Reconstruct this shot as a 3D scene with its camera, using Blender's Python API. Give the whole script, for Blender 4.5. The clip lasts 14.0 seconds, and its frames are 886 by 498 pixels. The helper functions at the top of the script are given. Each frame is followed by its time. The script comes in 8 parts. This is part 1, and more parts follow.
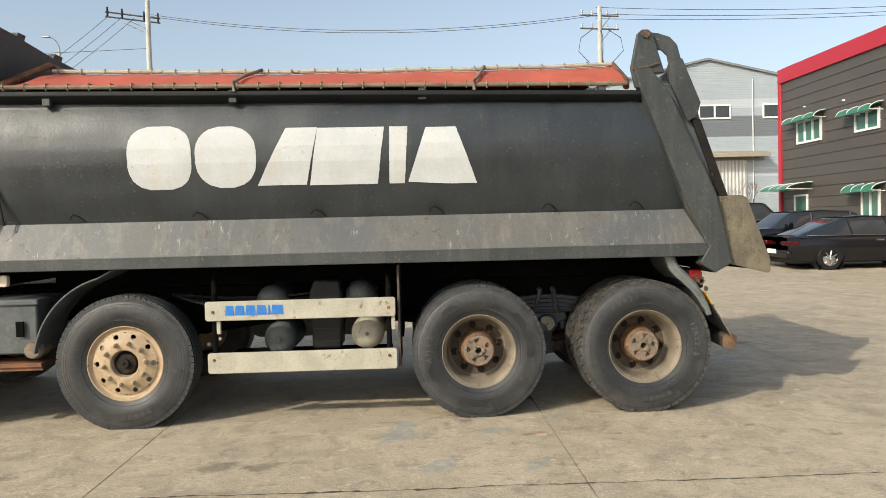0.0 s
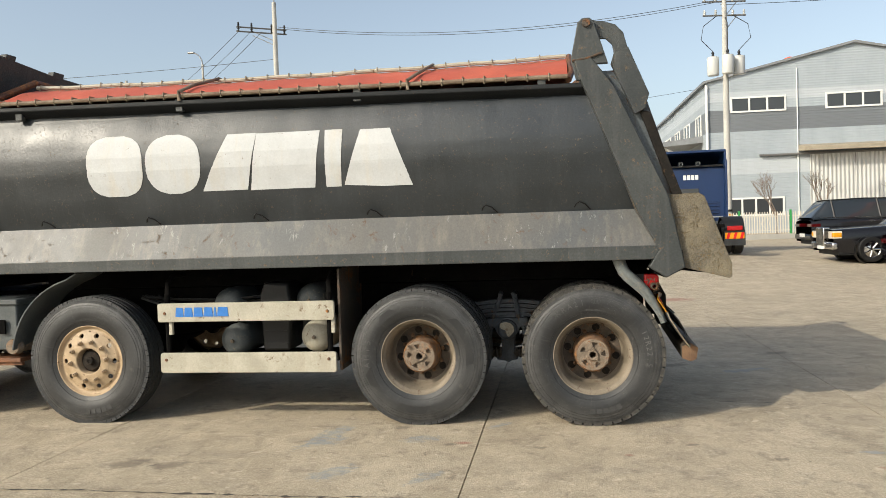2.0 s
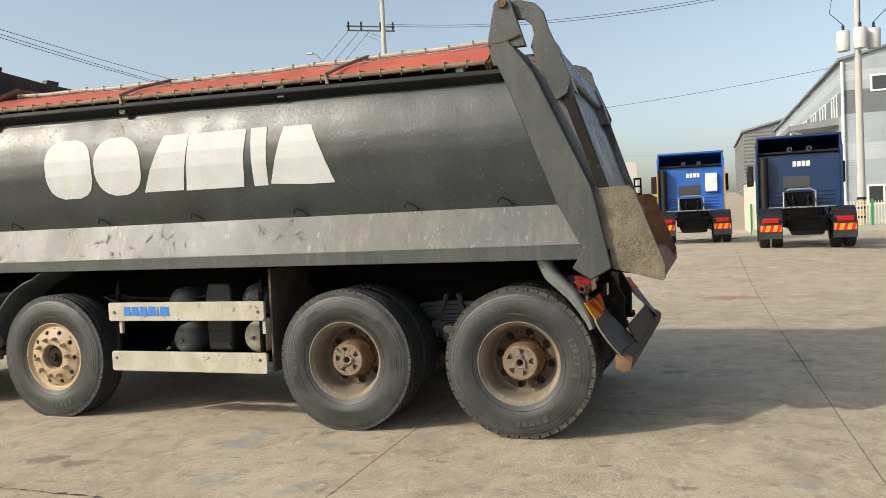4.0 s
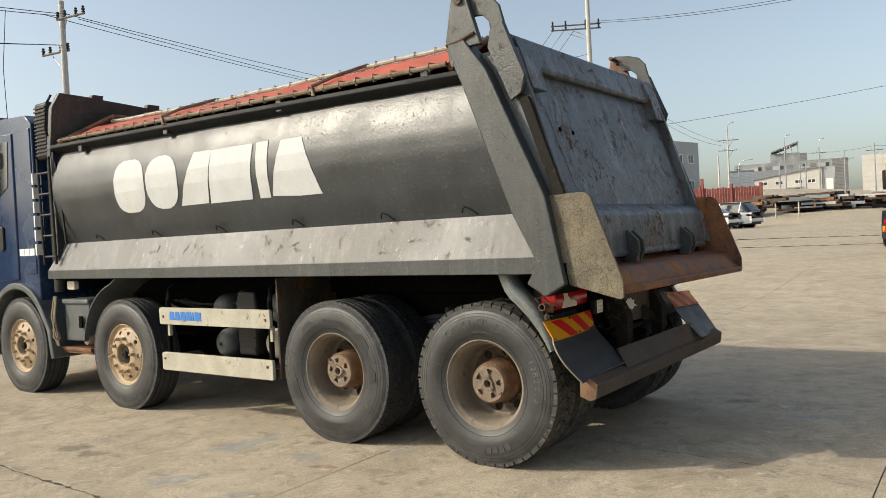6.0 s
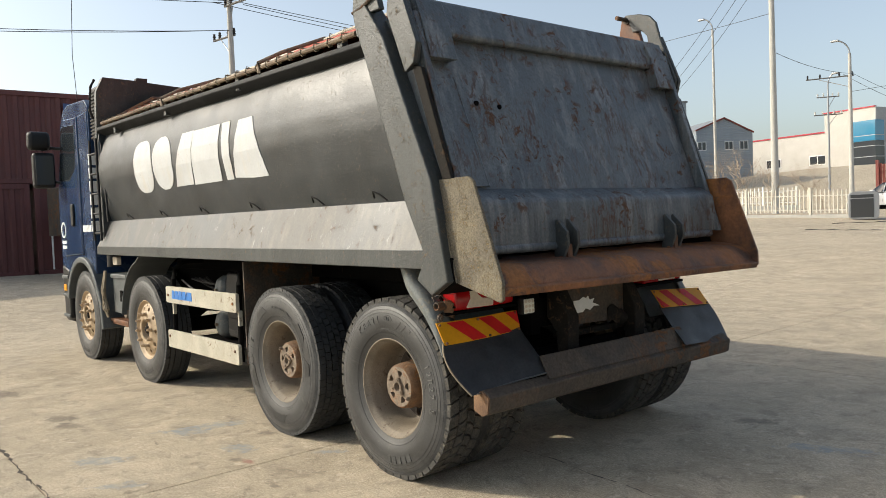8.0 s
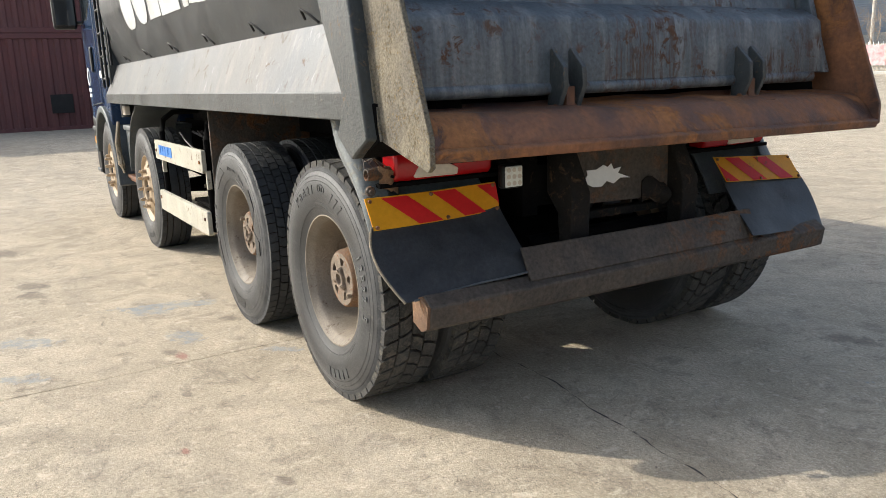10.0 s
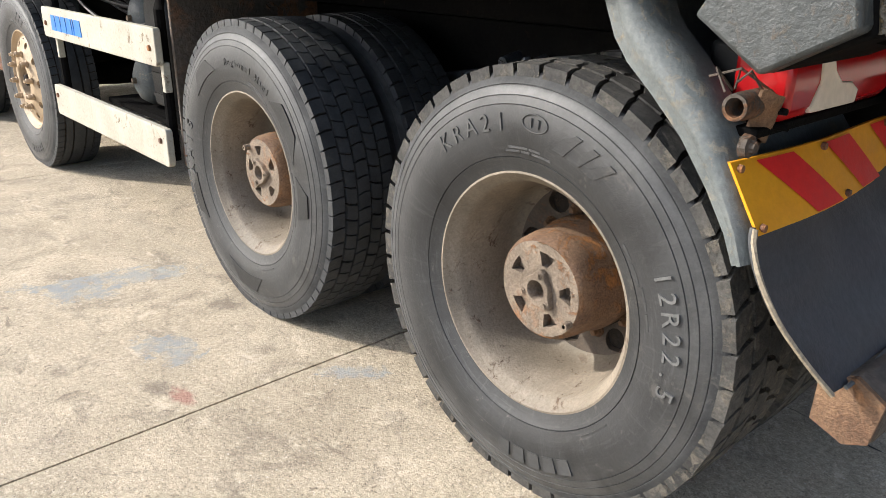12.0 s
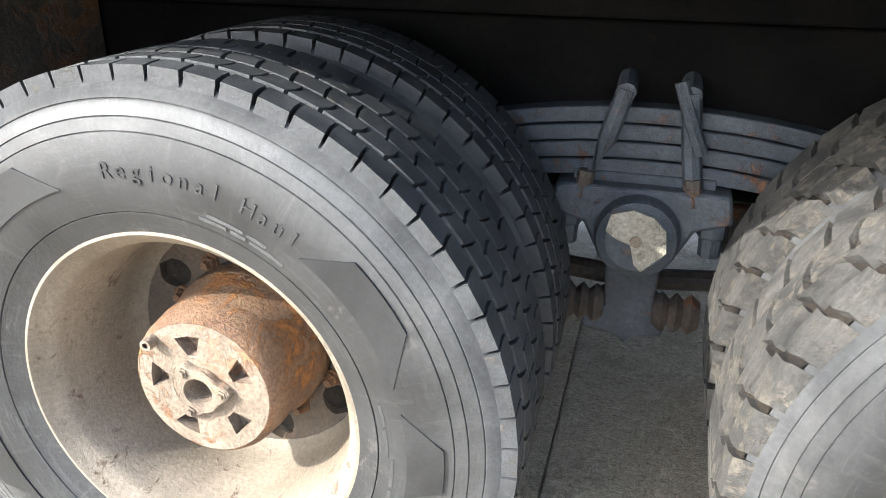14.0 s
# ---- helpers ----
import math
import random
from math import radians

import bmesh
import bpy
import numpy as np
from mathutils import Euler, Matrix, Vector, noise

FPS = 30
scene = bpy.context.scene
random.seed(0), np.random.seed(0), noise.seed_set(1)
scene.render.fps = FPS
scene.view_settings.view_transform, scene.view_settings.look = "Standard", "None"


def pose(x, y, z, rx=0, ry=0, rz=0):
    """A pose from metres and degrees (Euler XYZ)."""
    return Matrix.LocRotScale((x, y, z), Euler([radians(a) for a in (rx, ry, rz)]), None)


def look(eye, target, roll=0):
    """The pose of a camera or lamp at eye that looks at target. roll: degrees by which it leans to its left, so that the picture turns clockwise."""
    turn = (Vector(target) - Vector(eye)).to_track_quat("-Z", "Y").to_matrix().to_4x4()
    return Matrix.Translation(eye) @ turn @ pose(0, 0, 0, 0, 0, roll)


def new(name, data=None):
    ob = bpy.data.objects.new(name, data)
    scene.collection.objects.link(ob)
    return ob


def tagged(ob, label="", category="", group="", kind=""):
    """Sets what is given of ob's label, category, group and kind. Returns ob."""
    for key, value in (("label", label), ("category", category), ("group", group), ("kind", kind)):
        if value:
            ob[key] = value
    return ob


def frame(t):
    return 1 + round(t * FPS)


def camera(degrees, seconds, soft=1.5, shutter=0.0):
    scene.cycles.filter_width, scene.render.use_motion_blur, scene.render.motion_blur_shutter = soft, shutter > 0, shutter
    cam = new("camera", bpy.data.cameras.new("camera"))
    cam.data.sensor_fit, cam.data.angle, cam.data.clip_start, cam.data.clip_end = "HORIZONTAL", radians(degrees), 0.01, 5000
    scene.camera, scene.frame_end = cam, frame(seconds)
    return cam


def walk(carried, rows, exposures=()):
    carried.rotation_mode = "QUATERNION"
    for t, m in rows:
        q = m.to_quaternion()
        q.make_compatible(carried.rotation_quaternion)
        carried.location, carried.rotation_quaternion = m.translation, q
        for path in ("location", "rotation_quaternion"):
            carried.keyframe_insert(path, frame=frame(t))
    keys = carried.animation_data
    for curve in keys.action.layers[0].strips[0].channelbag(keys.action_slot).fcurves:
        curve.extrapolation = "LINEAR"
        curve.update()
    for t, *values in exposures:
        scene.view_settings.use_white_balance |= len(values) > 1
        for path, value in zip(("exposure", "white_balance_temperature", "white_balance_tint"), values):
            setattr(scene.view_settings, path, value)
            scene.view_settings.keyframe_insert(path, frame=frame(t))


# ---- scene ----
cam = camera(60.0, 14.0, soft=0.5)
PATH = [
    (0, (-1.836, -6.025, 1.545), (-1.763, -4.028, 1.476), -1.4),
    (0.5, (-1.451, -5.938, 1.532), (-1.451, -3.939, 1.462), -1.5),
    (1, (-1.06, -5.929, 1.521), (-1.154, -3.932, 1.455), -1.7),
    (1.5, (-0.663, -5.88, 1.518), (-0.867, -3.891, 1.455), -1.9),
    (2, (-0.26, -5.806, 1.526), (-0.558, -3.83, 1.466), -1.9),
    (2.5, (0.148, -5.748, 1.541), (-0.226, -3.784, 1.481), -1.9),
    (3, (0.504, -5.569, 1.537), (0.056, -3.621, 1.471), -2.0),
    (3.2, (0.638, -5.495, 1.533), (0.161, -3.554, 1.463), -2.1),
    (5.5, (2.303, -4.404, 1.487), (1.261, -2.697, 1.451), -2.9),
    (6, (2.672, -4.124, 1.496), (1.498, -2.506, 1.46), -2.9),
    (6.5, (2.921, -3.787, 1.504), (1.626, -2.263, 1.466), -2.7),
    (7, (3.239, -3.457, 1.508), (1.843, -2.026, 1.468), -2.6),
    (7.2, (3.337, -3.314, 1.509), (1.908, -1.915, 1.467), -2.4),
    (9.3, (3.656, -1.582, 1.455), (2.003, -0.482, 1.22), -2.0),
    (9.5, (3.511, -1.473, 1.427), (1.846, -0.404, 1.138), -2.0),
    (10, (3.029, -1.273, 1.374), (1.352, -0.273, 0.94), -2.0),
    (10.5, (2.485, -1.147, 1.327), (0.836, -0.171, 0.757), -1.6),
    (11, (2.003, -1.188, 1.307), (0.412, -0.176, 0.639), -0.9),
    (11.5, (1.524, -1.197, 1.27), (0.022, -0.086, 0.557), 0.1),
    (12, (1.059, -1.258, 1.271), (-0.331, -0.018, 0.545), 0.7),
    (12.5, (0.611, -1.2, 1.241), (-0.65, 0.175, 0.524), 0.9),
    (13, (0.175, -1.175, 1.25), (-0.889, 0.331, 0.508), 0.8),
    (13.5, (-0.24, -1.08, 1.227), (-1.07, 0.57, 0.468), 0.8),
    (14, (-0.694, -0.888, 1.227), (-1.191, 0.885, 0.434), 0.5),
]
EXPOSURES = [(0.0, -0.15, 6650, 6), (3.2, -0.18, 6650, 6), (7.0, -0.17, 6780, 6), (9.5, 0.28, 6350, 8), (11.0, 0.41, 6100, 9), (12.0, 0.53, 6080, 10), (13.0, 0.85, 6000, 10), (13.5, 1.18, 6020, 10), (14.0, 1.78, 5850, 8)]
walk(cam, [(t, look(eye, target, roll)) for t, eye, target, roll in PATH], EXPOSURES)

# ---- world and sun ----
SUN_WAY = Vector((1.2, 1.107, -1.0)).normalized()
world = bpy.data.worlds.new("sky")
scene.world = world
world.use_nodes = True
wn = world.node_tree.nodes
sky = wn.new("ShaderNodeTexSky")
sky.sky_type = "NISHITA"
sky.sun_disc = False
sky.sun_elevation = math.asin(-SUN_WAY.z)
sky.sun_rotation = math.atan2(-SUN_WAY.x, -SUN_WAY.y)
sky.air_density, sky.dust_density, sky.ozone_density = 1.0, 2.8, 1.5
wn["Background"].inputs["Strength"].default_value = 0.22
haze = wn.new("ShaderNodeHueSaturation")
haze.inputs["Saturation"].default_value = 0.72
world.node_tree.links.new(sky.outputs[0], haze.inputs["Color"])
world.node_tree.links.new(haze.outputs[0], wn["Background"].inputs["Color"])
sun = bpy.data.lights.new("sun", "SUN")
sun.energy, sun.angle, sun.color = 3.9, radians(0.55), (1.0, 0.91, 0.78)
new("sun", sun).matrix_world = look((0, 0, 30), Vector((0, 0, 30)) + SUN_WAY)


# ---- materials ----
class Nodes:
    """A small writer for a material's node tree."""

    def __init__(self, name):
        self.m = bpy.data.materials.new(name)
        self.m.use_nodes = True
        self.t = self.m.node_tree
        self.b = self.t.nodes["Principled BSDF"]
        self.tc = self.t.nodes.new("ShaderNodeTexCoord").outputs["Object"]

    def link(self, a, b):
        self.t.links.new(a, b)

    def scaled(self, s, at=None):
        n = self.t.nodes.new("ShaderNodeMapping")
        n.inputs["Scale"].default_value = s
        self.link(at or self.tc, n.inputs["Vector"])
        return n.outputs[0]

    def noise(self, scale, detail=5.0, rough=0.6, at=None, warp=0.0):
        n = self.t.nodes.new("ShaderNodeTexNoise")
        n.inputs["Scale"].default_value, n.inputs["Detail"].default_value, n.inputs["Roughness"].default_value = scale, detail, rough
        n.inputs["Distortion"].default_value = warp
        self.link(at or self.tc, n.inputs["Vector"])
        return n.outputs["Fac"]

    def ramp(self, fac, lo, hi, a=0.0, b=1.0):
        n = self.t.nodes.new("ShaderNodeMapRange")
        n.inputs[1].default_value, n.inputs[2].default_value, n.inputs[3].default_value, n.inputs[4].default_value = lo, hi, a, b
        self.link(fac, n.inputs[0])
        return n.outputs[0]

    def mix(self, fac, a, b, blend="MIX"):
        n = self.t.nodes.new("ShaderNodeMix")
        n.data_type, n.blend_type = "RGBA", blend
        for k, v in ((0, fac), (6, a), (7, b)):
            if isinstance(v, (int, float)):
                n.inputs[k].default_value = v
            elif isinstance(v, tuple):
                n.inputs[k].default_value = (*v, 1)
            else:
                self.link(v, n.inputs[k])
        return n.outputs[2]

    def math(self, op, a, b=0.0):
        n = self.t.nodes.new("ShaderNodeMath")
        n.operation = op
        for k, v in ((0, a), (1, b)):
            if isinstance(v, (int, float)):
                n.inputs[k].default_value = v
            else:
                self.link(v, n.inputs[k])
        return n.outputs[0]

    def axis(self, k):
        n = self.t.nodes.new("ShaderNodeSeparateXYZ")
        self.link(self.tc, n.inputs[0])
        return n.outputs[k]

    def spot(self, x, y, rx, ry, angle, ragged, hard=0.12):
        """A ragged blot on the ground round (x, y)."""
        m = self.t.nodes.new("ShaderNodeMapping")
        m.vector_type = "TEXTURE"
        m.inputs["Location"].default_value = (x, y, 0)
        m.inputs["Rotation"].default_value = (0, 0, radians(angle))
        m.inputs["Scale"].default_value = (rx, ry, 1000)
        self.link(self.tc, m.inputs["Vector"])
        n = self.t.nodes.new("ShaderNodeVectorMath")
        n.operation = "LENGTH"
        self.link(m.outputs[0], n.inputs[0])
        return self.ramp(self.math("ADD", n.outputs["Value"], ragged), 1.0 - hard, 1.0 + hard, 1.0, 0.0)

    def bump(self, height, strength=0.3, distance=0.01):
        n = self.t.nodes.new("ShaderNodeBump")
        n.inputs["Strength"].default_value, n.inputs["Distance"].default_value = strength, distance
        self.link(height, n.inputs["Height"])
        self.link(n.outputs[0], self.b.inputs["Normal"])

    def done(self, color, rough, metal=0.0):
        if isinstance(color, tuple):
            self.b.inputs["Base Color"].default_value = (*color, 1)
        else:
            self.link(color, self.b.inputs["Base Color"])
        if isinstance(rough, (int, float)):
            self.b.inputs["Roughness"].default_value = rough
        else:
            self.link(rough, self.b.inputs["Roughness"])
        self.b.inputs["Metallic"].default_value = metal
        return self.m


def wear(name, a, b, scale=3.0, rough=0.6, metal=0.0, spots=None, streak=None, bump=0.25, bscale=90.0, grain=0.25, lumps=0.0, gloss=None, drips=None):
    """A worn surface: two tones in broad clouds, fine grain, spots of another colour (colour, threshold, scale), upright streaks (colour, strength)."""
    n = Nodes(name)
    broad = n.ramp(n.noise(scale, 6, 0.62, warp=0.4), 0.35, 0.68)
    fine = n.noise(bscale, 4, 0.7)
    col = n.mix(broad, a, b)
    if streak:
        s = n.ramp(n.noise(1.0, 5, 0.65, at=n.scaled((9.0, 9.0, 0.55))), 0.5, 0.78, 0.0, streak[1])
        col = n.mix(s, col, streak[0])
    if drips:
        d = n.ramp(n.noise(1.0, 7, 0.75, at=n.scaled((26.0, 26.0, 3.2)), warp=0.5), drips[1], drips[1] + 0.06)
        d = n.math("MULTIPLY", d, n.ramp(n.noise(2.3, 3, 0.5), 0.47, 0.6))
        col = n.mix(d, col, drips[0])
    height = fine
    rgh = n.ramp(broad, 0.0, 1.0, rough - 0.08, min(1.0, rough + 0.1))
    if spots:
        m = n.ramp(n.noise(spots[2], 8, 0.72, warp=0.6), spots[1], spots[1] + 0.07)
        m = n.math("MULTIPLY", m, n.ramp(n.noise(spots[2] * 0.23, 3, 0.5), 0.42, 0.58))
        tone = n.mix(n.noise(spots[2] * 6, 5, 0.7), spots[0], tuple(c * 0.45 for c in spots[0]))
        col = n.mix(m, col, tone)
        height = n.math("ADD", fine, n.math("MULTIPLY", m, 0.8))
        rgh = n.mix(m, rgh, (0.9, 0.9, 0.9))
    if lumps:
        height = n.math("ADD", height, n.math("MULTIPLY", n.noise(5.0, 3, 0.5), lumps))
    col = n.mix(1.0, col, n.mix(n.ramp(fine, 0.25, 0.75), (1 - grain,) * 3, (1 + grain,) * 3), "MULTIPLY")
    n.bump(height, bump, 0.006)
    if gloss is not None:
        n.b.inputs["Specular IOR Level"].default_value = gloss
    return n.done(col, rgh, metal)


def plain(name, color, rough=0.5, metal=0.0, grain=0.12, scale=40.0):
    n = Nodes(name)
    f = n.noise(scale, 4, 0.6)
    col = n.mix(n.ramp(f, 0.3, 0.7), tuple(c * (1 - grain) for c in color), tuple(c * (1 + grain) for c in color))
    n.bump(f, 0.08, 0.003)
    return n.done(col, rough, metal)


def glass(name, tint=(0.02, 0.025, 0.03), rough=0.05):
    n = Nodes(name)
    n.b.inputs["Specular IOR Level"].default_value = 0.6
    return n.done(tint, rough)


def concrete():
    n = Nodes("yard concrete")
    big = n.noise(0.3, 7, 0.62, warp=0.5)
    mid = n.noise(2.2, 8, 0.7, warp=0.8)
    fine = n.noise(70.0, 4, 0.8)
    pits = n.noise(105.0, 3, 0.7)
    col = n.mix(n.ramp(big, 0.3, 0.7), (0.40, 0.335, 0.24), (0.52, 0.445, 0.33))
    col = n.mix(n.ramp(mid, 0.42, 0.62, 0.0, 0.8), col, (0.61, 0.525, 0.395))
    col = n.mix(n.ramp(n.noise(0.9, 9, 0.72, warp=1.4), 0.53, 0.70, 0.0, 0.55), col, (0.27, 0.23, 0.175))
    col = n.mix(n.ramp(n.noise(5.5, 8, 0.75, warp=0.6), 0.52, 0.62, 0.0, 0.55), col, (0.25, 0.21, 0.16))
    # grain, open pores and pale stones of the worn skin
    col = n.mix(1.0, col, n.mix(n.ramp(fine, 0.32, 0.68), (0.60, 0.59, 0.57), (1.27, 1.27, 1.27)), "MULTIPLY")
    col = n.mix(n.ramp(pits, 0.60, 0.66, 0.0, 0.6), col, (0.16, 0.13, 0.10))
    col = n.mix(n.ramp(n.noise(40.0, 3, 0.7, warp=0.5), 0.66, 0.71, 0.0, 0.8), col, (0.13, 0.105, 0.08))
    col = n.mix(n.ramp(n.noise(90.0, 2, 0.6), 0.64, 0.70, 0.0, 0.75), col, (0.66, 0.60, 0.50))
    grit = n.noise(240.0, 3, 0.8)
    col = n.mix(1.0, col, n.mix(n.ramp(grit, 0.35, 0.65), (0.62, 0.61, 0.59), (1.26, 1.26, 1.26)), "MULTIPLY")
    col = n.mix(n.ramp(n.noise(150.0, 2, 0.6), 0.655, 0.68, 0.0, 0.8), col, (0.09, 0.072, 0.055))
    # coarse dark flecks, chips and pale worn spots
    col = n.mix(n.ramp(n.noise(21.0, 4, 0.78, warp=0.8), 0.655, 0.675, 0.0, 0.8), col, (0.17, 0.138, 0.10))
    col = n.mix(n.ramp(n.noise(11.0, 6, 0.8, warp=0.4), 0.56, 0.66, 0.0, 0.6), col, (0.70, 0.61, 0.47))
    col = n.mix(n.ramp(n.noise(7.5, 9, 0.82, warp=1.0), 0.60, 0.635, 0.0, 0.75), col, (0.19, 0.155, 0.115))
    scratch = n.ramp(n.noise(1.0, 3, 0.6, at=n.scaled((34.0, 1.6, 1.0)), warp=0.3), 0.70, 0.74, 0.0, 0.5)
    col = n.mix(n.math("MULTIPLY", scratch, n.ramp(n.noise(1.1, 3, 0.5), 0.5, 0.6)), col, (0.22, 0.185, 0.14))
    # scuffs along the drives
    lane = n.ramp(n.noise(1.0, 7, 0.7, at=n.scaled((0.4, 3.2, 1.0)), warp=0.5), 0.54, 0.72, 0.0, 0.35)
    col = n.mix(lane, col, (0.30, 0.265, 0.215))
    # spilt grey-blue paint, dark oil and red primer
    rag = n.math("ADD", n.ramp(n.noise(4.5, 8, 0.78, warp=1.6), 0.25, 0.75, -0.9, 0.9), n.ramp(n.noise(26.0, 5, 0.75), 0.25, 0.75, -0.45, 0.45))
    paint = (0.245, 0.275, 0.29)
    for x, y, rx, ry, a in ((-2.0, -0.36, 0.24, 0.07, 72), (-1.98, -0.5, 0.13, 0.10, 20), (-1.72, -1.2, 0.15, 0.07, 60), (-1.11, -1.27, 0.11, 0.045, 55), (-1.27, -0.42, 0.11, 0.07, 10), (-0.75, -0.04, 0.10, 0.03, 50),
                            (1.7, -0.64, 0.09, 0.03, 0), (-3.6, -2.3, 0.3, 0.08, 30), (1.5, 2.1, 0.2, 0.07, 20)):
        col = n.mix(n.math("MULTIPLY", n.spot(x, y, rx * 1.15, ry * 1.15, a, n.math("MULTIPLY", rag, 1.25), 0.16), n.ramp(n.noise(14.0, 6, 0.75), 0.38, 0.56, 0.15, 0.8)), col, n.mix(n.ramp(n.noise(9.0, 6, 0.7), 0.35, 0.65), paint, (0.33, 0.335, 0.32)))
    for x, y, r in ((-3.15, -1.07, 0.16), (-2.85, -1.09, 0.12), (-1.47, -0.11, 0.07), (-1.05, -0.55, 0.05), (-0.42, -0.62, 0.05), (2.1, 3.1, 0.12), (-4.6, -1.2, 0.2), (1.2, -1.9, 0.1), (3.6, 1.2, 0.1), (0.9, 2.4, 0.12), (0.6, -0.5, 0.04), (1.1, -0.8, 0.05)):
        col = n.mix(n.math("MULTIPLY", n.spot(x, y, r, r * 0.6, 25, rag, 0.3), 0.55), col, (0.12, 0.10, 0.08))
    for x, y, r in ((1.76, -0.95, 0.12), (1.6, 8.77, 0.45), (-1.5, -1.9, 0.06), (0.5, -2.4, 0.06), (-0.96, -0.51, 0.06), (0.15, -0.75, 0.03)):
        col = n.mix(n.math("MULTIPLY", n.spot(x, y, r, r * 0.5, 0, rag, 0.3), 0.6), col, (0.30, 0.10, 0.08))
    h = n.math("ADD", n.math("MULTIPLY", fine, 0.8), n.math("MULTIPLY", n.ramp(pits, 0.5, 0.7, 0.0, -0.6), 1.0))
    n.bump(n.math("ADD", h, n.math("MULTIPLY", mid, 0.7)), 0.7, 0.006)
    return n.done(col, n.ramp(mid, 0.2, 0.8, 0.8, 0.95))


def ribbed(name, a, b, pitch, axis, strength=0.5, rough=0.5, bands=None):
    """Profiled sheet with ribs along one axis; bands: (low, high, colour) by height."""
    n = Nodes(name)
    w = n.t.nodes.new("ShaderNodeTexWave")
    w.bands_direction = axis
    w.inputs["Scale"].default_value = 1.0 / pitch * 0.314
    n.link(n.tc, w.inputs["Vector"])
    col = n.mix(n.ramp(n.noise(0.5, 6, 0.65), 0.3, 0.7), a, b)
    for lo, hi, c in bands or ():
        z = n.axis(2)
        col = n.mix(n.math("MULTIPLY", n.math("GREATER_THAN", z, lo), n.math("LESS_THAN", z, hi)), col, c)
    col = n.mix(n.ramp(n.noise(1.0, 5, 0.6, at=n.scaled((1.2, 1.2, 0.15))), 0.5, 0.85, 0.0, 0.3), col, tuple(x * 0.6 for x in a))
    n.bump(w.outputs["Fac"], strength, pitch * 0.25)
    return n.done(col, rough)


def tyre_side():
    """Dark rubber with chalky clouds, scuffs that run round and a dusty shoulder."""
    n = Nodes("dusty tyre rubber")
    flat = n.scaled((1.0, 0.0, 1.0))
    v = n.t.nodes.new("ShaderNodeVectorMath")
    v.operation = "LENGTH"
    n.link(flat, v.inputs[0])
    far = v.outputs["Value"]
    fine = n.noise(130.0, 4, 0.7)
    broad = n.ramp(n.noise(4.0, 6, 0.62, warp=0.6), 0.36, 0.66)
    col = n.mix(broad, (0.0068, 0.0078, 0.0090), (0.0215, 0.0225, 0.0237))
    edge = n.math("MULTIPLY", n.ramp(far, 0.405, 0.47), n.ramp(n.noise(7.0, 7, 0.7, warp=0.8), 0.36, 0.64, 0.1, 0.85))
    col = n.mix(edge, col, (0.066, 0.0665, 0.066))
    # scuffs and scrapes that run round the wall, dry dust streaks across it
    turn = n.t.nodes.new("ShaderNodeMath")
    turn.operation = "ARCTAN2"
    n.link(n.axis(2), turn.inputs[0])
    n.link(n.axis(0), turn.inputs[1])
    polar = n.t.nodes.new("ShaderNodeCombineXYZ")
    n.link(turn.outputs[0], polar.inputs[0])
    n.link(far, polar.inputs[1])
    ringed = n.ramp(n.noise(1.0, 6, 0.7, at=n.scaled((5.0, 130.0, 1.0), polar.outputs[0]), warp=0.4), 0.52, 0.72, 0.0, 0.55)
    col = n.mix(n.math("MULTIPLY", ringed, n.ramp(n.noise(3.4, 4, 0.6), 0.4, 0.6)), col, (0.080, 0.081, 0.080))
    spokes = n.ramp(n.noise(1.0, 6, 0.75, at=n.scaled((26.0, 9.0, 1.0), polar.outputs[0]), warp=0.6), 0.56, 0.72, 0.0, 0.35)
    col = n.mix(spokes, col, (0.082, 0.081, 0.077))
    n2 = n.math("MULTIPLY", n.ramp(n.noise(16.0, 8, 0.75, warp=0.9), 0.58, 0.68, 0.0, 0.7), n.ramp(n.noise(3.0, 3, 0.5), 0.44, 0.58))
    col = n.mix(n2, col, (0.12, 0.112, 0.098))
    col = n.mix(1.0, col, n.mix(n.ramp(fine, 0.25, 0.75), (0.75,) * 3, (1.25,) * 3), "MULTIPLY")
    n.bump(n.math("ADD", fine, n.math("MULTIPLY", broad, 0.6)), 0.25, 0.004)
    n.b.inputs["Specular IOR Level"].default_value = 0.6
    n.b.inputs["Sheen Weight"].default_value, n.b.inputs["Sheen Roughness"].default_value = 0.05, 0.45
    return n.done(col, n.math("MAXIMUM", n.ramp(broad, 0.0, 1.0, 0.46, 0.6), n.ramp(far, 0.485, 0.505, 0.4, 0.95)))


CONCRETE = concrete()
JOINT = wear("joint filler dark", (0.05, 0.043, 0.035), (0.09, 0.075, 0.06), 4.0, 0.95)
BODY = wear("dark grey body paint", (0.0095, 0.0140, 0.0180), (0.0155, 0.0210, 0.0255), 2.2, 0.43, 0.0, ((0.165, 0.118, 0.072), 0.585, 52.0), ((0.050, 0.058, 0.062), 0.35), 0.3, 50.0, 0.22, 1.6, 0.75)
STRIPE = wear("light grey sill paint", (0.082, 0.089, 0.094), (0.122, 0.116, 0.106), 0.9, 0.46, 0.0, ((0.155, 0.115, 0.085), 0.575, 11.0), ((0.20, 0.178, 0.15), 0.8), 0.25, 70.0, 0.16, 0.5, 0.4, ((0.25, 0.25, 0.24), 0.585))
